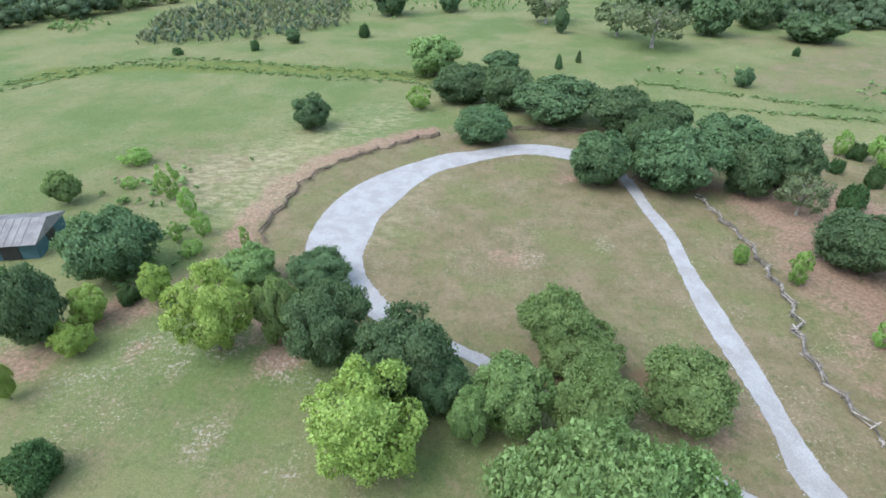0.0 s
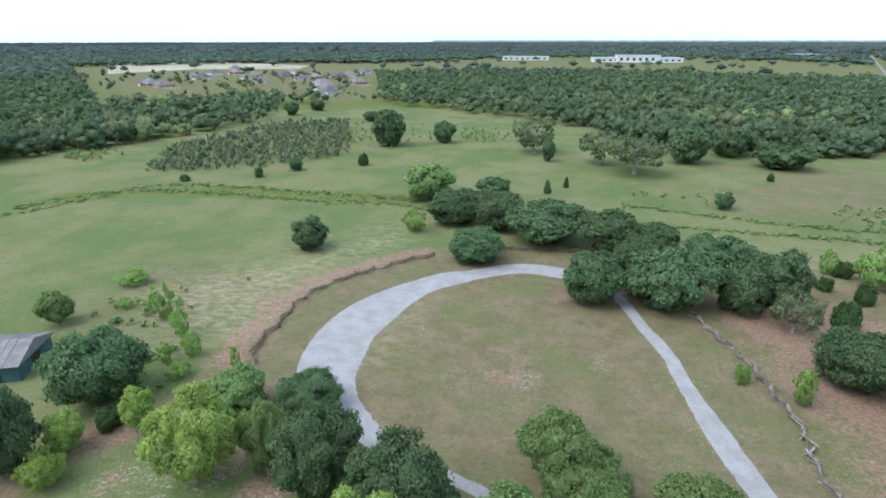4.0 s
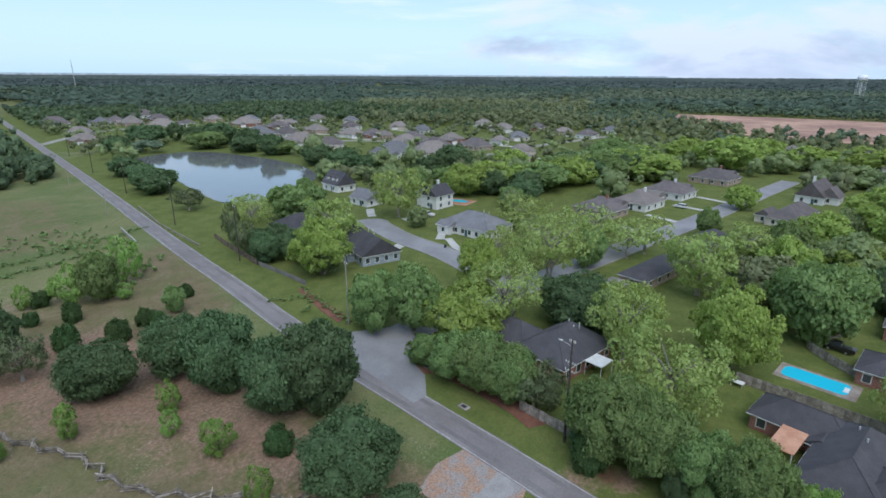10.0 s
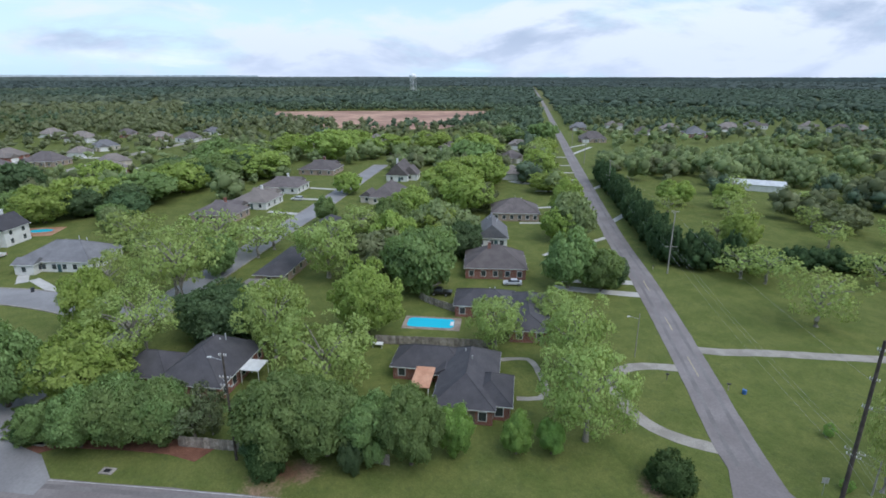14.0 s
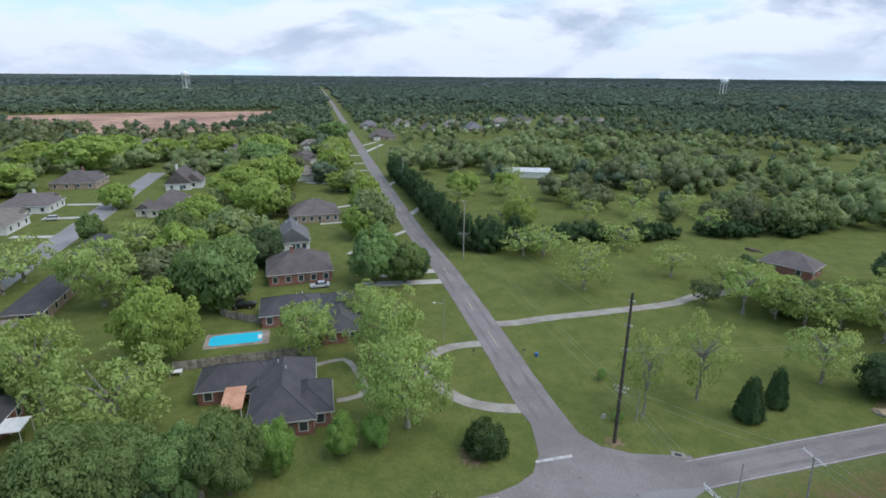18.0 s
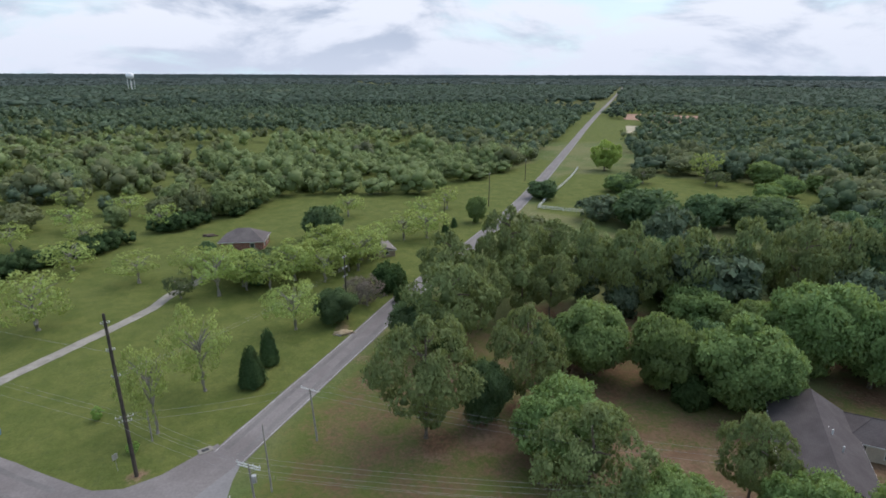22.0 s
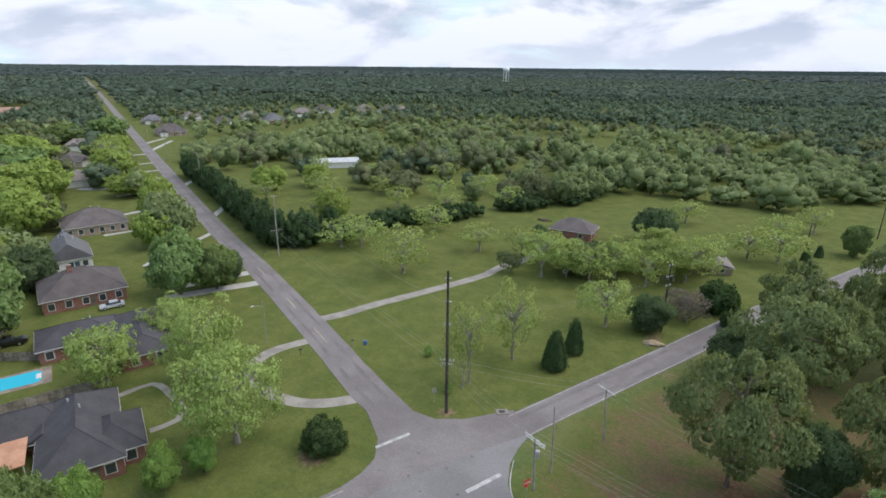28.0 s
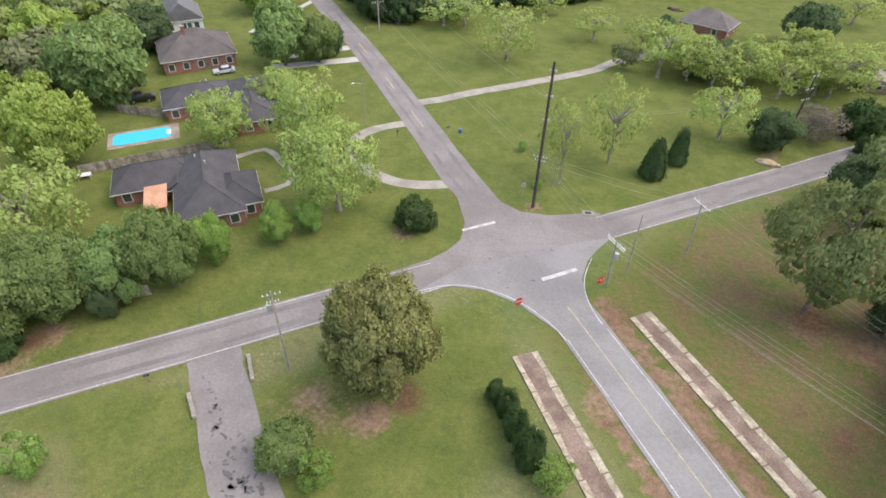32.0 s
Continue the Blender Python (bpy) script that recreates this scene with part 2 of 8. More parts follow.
GALV = surf("galvanised_steel", (0.42, 0.43, 0.44), (0.55, 0.56, 0.57), 2.0, 20.0, 0.45, 0.6, bump=0.1, grain=0.1)
WIRE = surf("aluminium_wire", (0.30, 0.30, 0.29), (0.40, 0.40, 0.38), 0.5, 6.0, 0.5, 0.3, bump=0.0, grain=0.1)
WHITE = surf("white_paint", (0.70, 0.70, 0.68), (0.80, 0.80, 0.78), 0.8, 6.0, 0.6, bump=0.08, grain=0.06)
TANK_WHITE = surf("white_tank_enamel", (0.82, 0.83, 0.84), (0.88, 0.89, 0.90), 0.2, 3.0, 0.4, bump=0.02, grain=0.04)
# near-black: painted shade of openings, and the dark metal of mailboxes
DARK = surf("shade_and_metal_black", (0.02, 0.02, 0.022), (0.03, 0.03, 0.032), 1.0, 8.0, 0.4, bump=0.0)
RED_SIGN = surf("red_sign_face", (0.52, 0.03, 0.03), (0.60, 0.05, 0.04), 1.0, 9.0, 0.5, bump=0.0, grain=0.06)
COPPER = surf("copper_patio_roof", (0.50, 0.25, 0.15), (0.60, 0.33, 0.21), 0.6, 5.0, 0.6, bump=0.2, grain=0.12)
METAL_ROOF = surf("pale_metal_roof", (0.55, 0.57, 0.58), (0.66, 0.68, 0.69), 0.4, 5.0, 0.45, 0.2, bump=0.1, grain=0.08)
BARN_ROOF = surf("dull_metal_roof", (0.17, 0.155, 0.15), (0.24, 0.225, 0.215), 0.5, 6.0, 0.7, 0.1, bump=0.2, grain=0.15)
TEAL = surf("teal_boarding", (0.035, 0.085, 0.095), (0.055, 0.115, 0.125), 0.8, 7.0, 0.75, bump=0.2)
RUBBER = surf("tyre_rubber", (0.02, 0.02, 0.02), (0.03, 0.03, 0.03), 2.0, 20.0, 0.8, bump=0.1)


def shingle(name, a, b):
    """Roof shingles: courses across the slope, blotches, worn grit."""
    m, nt, bs, out, pos = blank(name)
    broad = socket_range(nt, socket_noise(nt, pos, 0.4, 4.0, 0.6), 0.3, 0.7)
    grit = socket_noise(nt, pos, 7.0, 3.0, 0.7)
    wave = nt.nodes.new("ShaderNodeTexWave")
    wave.bands_direction = "Z"
    wave.inputs["Scale"].default_value, wave.inputs["Distortion"].default_value, wave.inputs["Detail"].default_value = 2.6, 0.6, 2.0
    nt.links.new(pos, wave.inputs["Vector"])
    hsv = nt.nodes.new("ShaderNodeHueSaturation")
    nt.links.new(socket_mix(nt, broad, a, b), hsv.inputs["Color"])
    info = nt.nodes.new("ShaderNodeObjectInfo")
    v = socket_math(nt, "MULTIPLY", socket_range(nt, grit, 0.2, 0.8, 0.78, 1.22), socket_range(nt, wave.outputs["Fac"], 0.0, 0.4, 0.86, 1.0))
    v = socket_math(nt, "MULTIPLY", v, socket_range(nt, info.outputs["Random"], 0.0, 1.0, 0.88, 1.12))
    nt.links.new(v, hsv.inputs["Value"])
    nt.links.new(hsv.outputs[0], bs.inputs["Base Color"])
    bs.inputs["Roughness"].default_value = 0.9
    add_bump(nt, bs, wave.outputs["Fac"], 0.3, 0.02)
    return m


def brick_wall(name, a, b, mortar):
    m, nt, bs, out, pos = blank(name)
    sep = nt.nodes.new("ShaderNodeSeparateXYZ")
    nt.links.new(pos, sep.inputs[0])
    com = nt.nodes.new("ShaderNodeCombineXYZ")
    nt.links.new(socket_math(nt, "ADD", sep.outputs[0], sep.outputs[1]), com.inputs[0])
    nt.links.new(sep.outputs[2], com.inputs[1])
    br = nt.nodes.new("ShaderNodeTexBrick")
    nt.links.new(com.outputs[0], br.inputs["Vector"])
    for k, v in (("Color1", a), ("Color2", b), ("Mortar", mortar)):
        br.inputs[k].default_value = (*v, 1)
    for k, v in (("Scale", 1.0), ("Brick Width", 0.22), ("Row Height", 0.075), ("Mortar Size", 0.008)):
        br.inputs[k].default_value = v
    stain = socket_range(nt, socket_noise(nt, pos, 0.6, 4.0), 0.3, 0.7, 0.85, 1.1)
    hsv = nt.nodes.new("ShaderNodeHueSaturation")
    nt.links.new(br.outputs["Color"], hsv.inputs["Color"])
    nt.links.new(stain, hsv.inputs["Value"])
    nt.links.new(hsv.outputs[0], bs.inputs["Base Color"])
    bs.inputs["Roughness"].default_value = 0.9
    return m


ROOF = {
    "black": shingle("charcoal_shingles", (0.060, 0.058, 0.066), (0.085, 0.082, 0.090)),
    "grey": shingle("grey_shingles", (0.150, 0.150, 0.160), (0.200, 0.200, 0.210)),
    "brown": shingle("brown_shingles", (0.112, 0.096, 0.096), (0.155, 0.136, 0.132)),
    "umber": shingle("umber_shingles", (0.078, 0.066, 0.069), (0.108, 0.094, 0.096)),
    "taupe": shingle("taupe_shingles", (0.200, 0.175, 0.160), (0.250, 0.220, 0.200)),
}
WALL = {
    "brick": brick_wall("red_brick", (0.24, 0.075, 0.055), (0.30, 0.10, 0.07), (0.34, 0.29, 0.25)),
    "tan": brick_wall("tan_brick", (0.34, 0.25, 0.19), (0.42, 0.31, 0.24), (0.42, 0.38, 0.33)),
    "white": surf("white_siding", (0.66, 0.66, 0.64), (0.76, 0.76, 0.74), 0.6, 5.0, 0.7, bump=0.1, grain=0.06),
    "blue": surf("blue_grey_siding", (0.28, 0.33, 0.38), (0.36, 0.41, 0.46), 0.6, 5.0, 0.7, bump=0.1, grain=0.06),
    "cream": surf("cream_stucco", (0.52, 0.47, 0.39), (0.62, 0.56, 0.47), 0.6, 5.0, 0.8, bump=0.1, grain=0.08),
}


def make_glass():
    m, nt, bs, out, pos = blank("window_glass")
    bs.inputs["Base Color"].default_value = (0.05, 0.06, 0.07, 1)
    bs.inputs["Roughness"].default_value, bs.inputs["Specular IOR Level"].default_value = 0.08, 0.8
    add_bump(nt, bs, socket_noise(nt, pos, 1.5, 2.0), 0.02, 0.01)
    return m


def make_water(name, deep, shallow, ripple, rough, ior=1.33, gloss=0.6):
    m, nt, bs, out, pos = blank(name)
    nt.links.new(socket_mix(nt, socket_noise(nt, pos, 0.05, 3.0), deep, shallow), bs.inputs["Base Color"])
    bs.inputs["Roughness"].default_value = rough
    bs.inputs["IOR"].default_value = ior
    bs.inputs["Specular IOR Level"].default_value = gloss
    add_bump(nt, bs, socket_noise(nt, pos, ripple, 3.0, 0.6), 0.06, 0.05)
    return m


GLASS = make_glass()
POND = make_water("pond_water", (0.15, 0.155, 0.165), (0.19, 0.195, 0.20), 0.8, 0.06, 1.5, 1.0)
POOL = make_water("pool_water", (0.03, 0.50, 0.70), (0.06, 0.60, 0.78), 1.5, 0.08)


def car_paint(name, col):
    m, nt, bs, out, pos = blank(name)
    nt.links.new(socket_mix(nt, socket_noise(nt, pos, 1.2, 3.0), col, tuple(c * 0.8 for c in col)), bs.inputs["Base Color"])
    bs.inputs["Roughness"].default_value = 0.3
    bs.inputs["Coat Weight"].default_value = 0.5
    return m


def make_ground():
    """Turf whose cover (dry grass, bare earth, mown lawn) is stored on the sheet as three amounts; far off, the dry
    amount also stands in for haze.
    """
    m, nt, bs, out, pos = blank("turf_and_earth")

    def amount(key):
        n = nt.nodes.new("ShaderNodeAttribute")
        n.attribute_name = key
        return n.outputs["Fac"]

    n1, n2 = socket_noise(nt, pos, 0.035, 5.0, 0.62), socket_noise(nt, pos, 0.22, 5.0, 0.65)
    n3, n4 = socket_noise(nt, pos, 1.6, 5.0, 0.72), socket_noise(nt, pos, 5.0, 4.0, 0.75)
    meadow = socket_mix(nt, socket_range(nt, n1, 0.38, 0.62), (0.120, 0.158, 0.055), (0.188, 0.190, 0.084))
    lawn = socket_mix(nt, socket_range(nt, n2, 0.35, 0.65), (0.106, 0.136, 0.036), (0.150, 0.170, 0.050))
    dry = socket_mix(nt, socket_range(nt, n2, 0.34, 0.66), (0.160, 0.136, 0.072), (0.212, 0.166, 0.100))
    dry = socket_mix(nt, socket_range(nt, socket_noise(nt, pos, 0.075, 4.0, 0.6), 0.46, 0.63, 0.0, 0.72), dry, (0.150, 0.155, 0.064))
    bare = socket_mix(nt, socket_range(nt, n3, 0.3, 0.7), (0.220, 0.142, 0.097), (0.310, 0.210, 0.148))

    def edge(key, noise_amt=0.55):
        a = socket_math(nt, "ADD", amount(key), socket_math(nt, "MULTIPLY", socket_math(nt, "SUBTRACT", n2, 0.5), noise_amt))
        a = socket_math(nt, "ADD", a, socket_math(nt, "MULTIPLY", socket_math(nt, "SUBTRACT", n3, 0.5), noise_amt * 0.7))
        return socket_range(nt, a, 0.25, 0.75)

    col = socket_mix(nt, edge("lawn"), meadow, lawn)
    col = socket_mix(nt, edge("dry", 0.9), col, dry)
    col = socket_mix(nt, edge("bare", 1.1), col, bare)
    litter = socket_mix(nt, socket_range(nt, n3, 0.3, 0.7), (0.115, 0.070, 0.042), (0.180, 0.108, 0.066))
    col = socket_mix(nt, edge("litter", 0.9), col, litter)
    straw = socket_math(nt, "MULTIPLY", socket_range(nt, socket_noise(nt, pos, 3.2, 6.0, 0.75, 0.6), 0.54, 0.66), socket_range(nt, socket_noise(nt, pos, 0.10, 4.0, 0.6), 0.48, 0.62))
    col = socket_mix(nt, socket_math(nt, "MULTIPLY", straw, socket_range(nt, amount("lawn"), 0.0, 1.0, 0.7, 0.12)), col, (0.42, 0.385, 0.29))
    # long pale hay, combed one way
    comb = nt.nodes.new("ShaderNodeMapping")
    comb.inputs["Rotation"].default_value = (0, 0, radians(-38))
    comb.inputs["Scale"].default_value = (0.42, 0.95, 1.0)
    nt.links.new(pos, comb.inputs["Vector"])
    hay = socket_math(nt, "MULTIPLY", socket_range(nt, socket_noise(nt, comb.outputs[0], 0.8, 6.0, 0.7, 0.3), 0.36, 0.70), amount("hay"))
    col = socket_mix(nt, hay, col, (0.37, 0.325, 0.20))
    # pale chips of cut wood and dead leaves
    chip = socket_math(nt, "MULTIPLY", socket_range(nt, socket_noise(nt, pos, 2.2, 3.0, 0.6, 0.9), 0.52, 0.60), edge("chips", 0.9))
    col = socket_mix(nt, chip, col, (0.39, 0.345, 0.275))
    moss = socket_math(nt, "MULTIPLY", socket_range(nt, socket_noise(nt, pos, 0.6, 5.0, 0.7), 0.52, 0.66), 0.45)
    col = socket_mix(nt, moss, col, (0.085, 0.115, 0.042))
    hsv = nt.nodes.new("ShaderNodeHueSaturation")
    nt.links.new(col, hsv.inputs["Color"])
    v = socket_math(nt, "MULTIPLY", socket_range(nt, n3, 0.25, 0.75, 0.86, 1.14), socket_range(nt, n4, 0.3, 0.7, 0.82, 1.18))
    nt.links.new(v, hsv.inputs["Value"])
    nt.links.new(hsv.outputs[0], bs.inputs["Base Color"])
    bs.inputs["Roughness"].default_value, bs.inputs["Specular IOR Level"].default_value = 0.95, 0.1
    add_bump(nt, bs, socket_math(nt, "ADD", n3, n4), 0.7, 0.12)
    return m


GROUND = make_ground()


# ---- building helpers ----
def mesh_np(name, verts, faces, mat=None, smooth=False, normals=None):
    """A mesh from arrays: verts (n, 3) and faces (m, k) of one size k."""
    me = bpy.data.meshes.new(name)
    verts, faces = np.asarray(verts, np.float32), np.asarray(faces, np.int32)
    me.vertices.add(len(verts))
    me.vertices.foreach_set("co", verts.ravel())
    k = faces.shape[1]
    me.loops.add(faces.size)
    me.loops.foreach_set("vertex_index", faces.ravel())
    me.polygons.add(len(faces))
    me.polygons.foreach_set("loop_start", np.arange(len(faces), dtype=np.int32) * k)
    me.polygons.foreach_set("loop_total", np.full(len(faces), k, np.int32))
    me.polygons.foreach_set("use_smooth", np.full(len(faces), bool(smooth)))
    me.update(calc_edges=True)
    if normals is not None:
        me.normals_split_custom_set_from_vertices(np.asarray(normals, np.float32))
    if mat:
        me.materials.append(mat)
    return me


def put(name, me, parent=None, label="", category="", group="", kind="", m=None):
    ob = new(name, me)
    if parent is not None:
        ob.parent = parent
    if m is not None:
        ob.matrix_basis = m
    return tagged(ob, label, category, group, kind)


def part(name, bm, material, parent, label="", m=None, smooth=False):
    me = bpy.data.meshes.new(name)
    bm.to_mesh(me)
    bm.free()
    me.materials.append(material)
    if smooth:
        for p in me.polygons:
            p.use_smooth = True
    return put(name, me, parent, label, m=m)


def add_box(bm, x0, y0, z0, x1, y1, z1, bevel=0.0):
    r = bmesh.ops.create_cube(bm, size=1.0)
    vs = r["verts"]
    for v in vs:
        v.co = Vector(((x0 + x1) / 2 + v.co.x * (x1 - x0), (y0 + y1) / 2 + v.co.y * (y1 - y0), (z0 + z1) / 2 + v.co.z * (z1 - z0)))
    if bevel:
        es = list({e for v in vs for e in v.link_edges})
        bmesh.ops.bevel(bm, geom=es, offset=bevel, segments=1, affect="EDGES")
    return vs


def box(x0, y0, z0, x1, y1, z1, bevel=0.0):
    bm = bmesh.new()
    add_box(bm, x0, y0, z0, x1, y1, z1, bevel)
    return bm


def add_rod(bm, a, b, r0, r1=None, n=8):
    """A tapered rod from a to b."""
    a, b = Vector(a), Vector(b)
    r1 = r0 if r1 is None else r1
    q = (b - a).to_track_quat("Z", "Y")
    rings = []
    for p, r in ((a, r0), (b, r1)):
        rings.append([bm.verts.new(p + q @ Vector((r * math.cos(k * math.tau / n), r * math.sin(k * math.tau / n), 0))) for k in range(n)])
    for k in range(n):
        bm.faces.new((rings[0][k], rings[0][(k + 1) % n], rings[1][(k + 1) % n], rings[1][k]))
    bm.faces.new(rings[0][::-1])
    bm.faces.new(rings[1])


def rod(a, b, r0, r1=None, n=8):
    bm = bmesh.new()
    add_rod(bm, a, b, r0, r1, n)
    return bm


def empty(name, m, label, category, group="", kind=""):
    ob = tagged(new(name), label, category, group, kind)
    ob.empty_display_size = 0.3
    ob.matrix_basis = m
    return ob


def smooth_line(pts, step=2.0):
    """Points along a rounded line through pts."""
    P = np.array(pts, float)
    out = []
    for i in range(len(P) - 1):
        p0, p1, p2, p3 = P[max(i - 1, 0)], P[i], P[i + 1], P[min(i + 2, len(P) - 1)]
        n = max(2, int(np.linalg.norm(p2 - p1) / step))
        for k in range(n):
            t = k / n
            out.append(0.5 * (2 * p1 + (p2 - p0) * t + (2 * p0 - 5 * p1 + 4 * p2 - p3) * t * t + (3 * p1 - p0 - 3 * p2 + p3) * t ** 3))
    out.append(P[-1])
    return np.array(out)


def ribbon(line, left, right, z, wobble=0.0, thick=0.12, seed=0):
    """A strip along line from offset left to offset right (metres, to the left of the way positive), with a skirt down its edges."""
    rng = np.random.default_rng(seed)
    L = np.asarray(line, float)
    d = np.gradient(L, axis=0)
    d /= np.linalg.norm(d, axis=1)[:, None]
    nrm = np.stack([-d[:, 1], d[:, 0]], 1)
    left = np.broadcast_to(left, len(L)) + rng.normal(0, 1, len(L)) * wobble
    right = np.broadcast_to(right, len(L)) + rng.normal(0, 1, len(L)) * wobble
    a, b = L + nrm * left[:, None], L + nrm * right[:, None]
    n = len(L)
    v = np.zeros((4 * n, 3))
    v[:n, :2], v[n:2 * n, :2], v[2 * n:3 * n, :2], v[3 * n:, :2] = a, b, a, b
    v[:2 * n, 2], v[2 * n:, 2] = z, z - thick
    i = np.arange(n - 1)
    f = np.concatenate([np.stack([i + 1, i, n + i, n + i + 1], 1), np.stack([i, i + 1, 2 * n + i + 1, 2 * n + i], 1), np.stack([n + i + 1, n + i, 3 * n + i, 3 * n + i + 1], 1)])
    return v, f


def slab(pts, z, thick=0.1):
    """A flat plate with the outline pts, its top at z."""
    bm = bmesh.new()
    vs = [bm.verts.new((x, y, z)) for x, y in pts]
    f = bm.faces.new(vs)
    if f.normal.z < 0 or f.calc_area() < 0:
        f.normal_flip()
    f.normal_update()
    if f.normal.z < 0:
        f.normal_flip()
    r = bmesh.ops.extrude_face_region(bm, geom=[f])
    for v in [g for g in r["geom"] if isinstance(g, bmesh.types.BMVert)]:
        pass
    for v in vs:
        v.co.z = z - thick
    bmesh.ops.recalc_face_normals(bm, faces=bm.faces)
    bmesh.ops.triangulate(bm, faces=[g for g in bm.faces if len(g.verts) > 4])
    return bm


def inside(poly, x, y):
    """Which of the points lie in the polygon, and how far they are from its edge."""
    P = np.array(poly, float)
    x, y = np.asarray(x, float), np.asarray(y, float)
    hit, dist = np.zeros(x.shape, bool), np.full(x.shape, 1e9)
    for (ax, ay), (bx, by) in zip(P, np.roll(P, -1, 0)):
        cross = (ay > y) != (by > y)
        with np.errstate(divide="ignore", invalid="ignore"):
            xi = ax + (y - ay) * (bx - ax) / (by - ay if by != ay else 1e-9)
        hit ^= cross & (x < xi)
        t = np.clip(((x - ax) * (bx - ax) + (y - ay) * (by - ay)) / max((bx - ax) ** 2 + (by - ay) ** 2, 1e-9), 0, 1)
        dist = np.minimum(dist, np.hypot(x - ax - t * (bx - ax), y - ay - t * (by - ay)))
    return hit, dist


def soft(poly, x, y, width):
    """1 inside, 0 outside, with a border of that width."""
    h, d = inside(poly, x, y)
    return np.clip(0.5 + np.where(h, d, -d) / width, 0, 1)


def near_line(line, x, y):
    d = np.full(np.shape(x), 1e9)
    L = np.asarray(line, float)
    for (ax, ay), (bx, by) in zip(L[:-1], L[1:]):
        t = np.clip(((x - ax) * (bx - ax) + (y - ay) * (by - ay)) / max((bx - ax) ** 2 + (by - ay) ** 2, 1e-9), 0, 1)
        d = np.minimum(d, np.hypot(x - ax - t * (bx - ax), y - ay - t * (by - ay)))
    return d


# ---- the plan ----
ROAD_A = [(1230, 2170), (560, 935), (222.1, 313.5), (122.9, 134.6), (97, 86.6), (80.3, 56.4), (66, 26), (55, 3.5), (47.6, -10.7), (39.5, -26.7), (28.5, -48), (17.5, -70), (5.2, -94), (-9, -122), (-52, -200), (-120, -345), (-240, -605), (-600, -1370), (-1500, -3300)]
ROAD_B = [(27.5, -50.0), (36, -54.5), (47, -60), (64.5, -69.8), (98.5, -88), (161, -120), (390, -244), (1370, -775), (3900, -2130)]
ROAD_C = [(27.5, -50.0), (17.2, -45), (8.7, -40.3), (-4.4, -32.9), (-30, -18), (-80, 10), (-160, 50)]
STREET = [(77, 44), (86, 40), (97, 34.5), (113, 26), (140, 11), (170, -5), (205, -24), (257, -50), (300, -72)]
STREET_2 = [(161, 83), (157, 77.5), (147, 65), (138.6, 49.5), (128, 36), (116, 27)]
GRAVEL_LOOP = [(58.0, 10.0, 1.6), (50.0, 12.5, 1.6), (43.0, 17.0, 1.6), (37.0, 24.0, 1.6), (33.3, 32.0, 1.6), (31.4, 36.4, 1.8), (31.0, 41.6, 1.36), (30.2, 49.4, 1.55), (28.8, 59.2, 1.8), (27.5, 72.2, 1.25), (27.1, 80.3, 1.26), (25.0, 89.7, 1.12), (23.8, 97.0, 1.1), (21.5, 105.0, 1.1), (17.0, 111.0, 1.3), (13.4, 111.9, 2.84), (6.1, 113.7, 2.77), (-0.1, 112.5, 2.6), (-6.5, 108.9, 2.54), (-11.9, 105.9, 3.42), (-16.7, 101.8, 3.32), (-21.0, 96.1, 4.23), (-24.3, 89.6, 5.21), (-26.8, 81.5, 5.13), (-27.1, 73.9, 5.05), (-26.3, 68.1, 4.56), (-22.6, 61.8, 2.92), (-16.3, 55.6, 1.89), (-10.0, 51.5, 0.9), (-3.0, 48.5, 0.9), (8.0, 42.0, 0.9), (18.0, 36.5, 0.9), (28.0, 31.0, 0.9), (34.0, 28.0, 0.9)]
POND_EDGE = [(246, 282), (262, 283), (277, 277), (284, 260), (282, 242), (274, 210), (262, 182), (250, 165), (235, 151), (216, 143), (198, 141), (177, 141), (170, 153), (183, 178), (198, 202), (217, 232), (232, 258)]
MEADOW = [(-270, 95), (-212, 200), (-183, 254), (-149, 335), (-185, 419), (-120, 453), (-17, 379), (36, 335), (60, 276), (109, 252), (177, 252), (207, 288), (124, 134), (66, 26), (30, -40), (-30, -18), (-70, 0), (-120, 20), (-270, 60)]
DRYLAND = [(-47, 58), (-46, 84), (-39, 102), (-26, 117), (-8, 126), (14, 128), (40, 126), (70, 128), (88, 118), (80, 90), (72, 62), (63, 40), (52, 16), (40, 4), (34, 16), (26, 30), (6, 42), (-14, 50), (-30, 52)]
LAWNS = [(48, 0), (98, 86), (124, 134), (225, 314), (300, 330), (420, 480), (560, 420), (520, 0), (480, -290), (360, -225), (240, -330), (120, -330), (-20, -225), (-110, -330), (-52, -202), (-20, -140), (15, -76), (30, -46)]
NEIGHBOURHOOD = [(50, 0), (205, 285), (232, 332), (300, 440), (420, 500), (520, 430), (520, 0), (480, -260), (360, -232), (98, -92), (40, -58)]
SOUTH_LAWN = [(36, -52), (98, -90), (216, -150), (190, -190), (126, -172), (71, -184), (49, -196), (30, -226), (-11, -216), (-39, -238), (-71, -283), (-125, -362), (-150, -362), (-70, -215), (-52, -200), (-9, -124), (16, -68)]
WEST_FIELD = [(-56, -190), (-72, -230), (-92, -264), (-122, -258), (-168, -234), (-188, -205), (-157, -164), (-126, -170), (-96, -176), (-70, -176)]
WEST_YARD = [(15, -70), (-12, -115), (-24, -96), (-60, -72), (-78, -66), (-100, -58), (-108, -20), (-90, 10), (-30, -10), (20, -40)]
RED_FIELD = [(815, -24), (790, -155), (715, -372), (640, -308), (540, -222), (495, -180), (505, -120), (550, -72), (660, -36)]
FAR_FIELD = [(-307, -678), (-389, -637), (-320, -524), (-272, -595)]
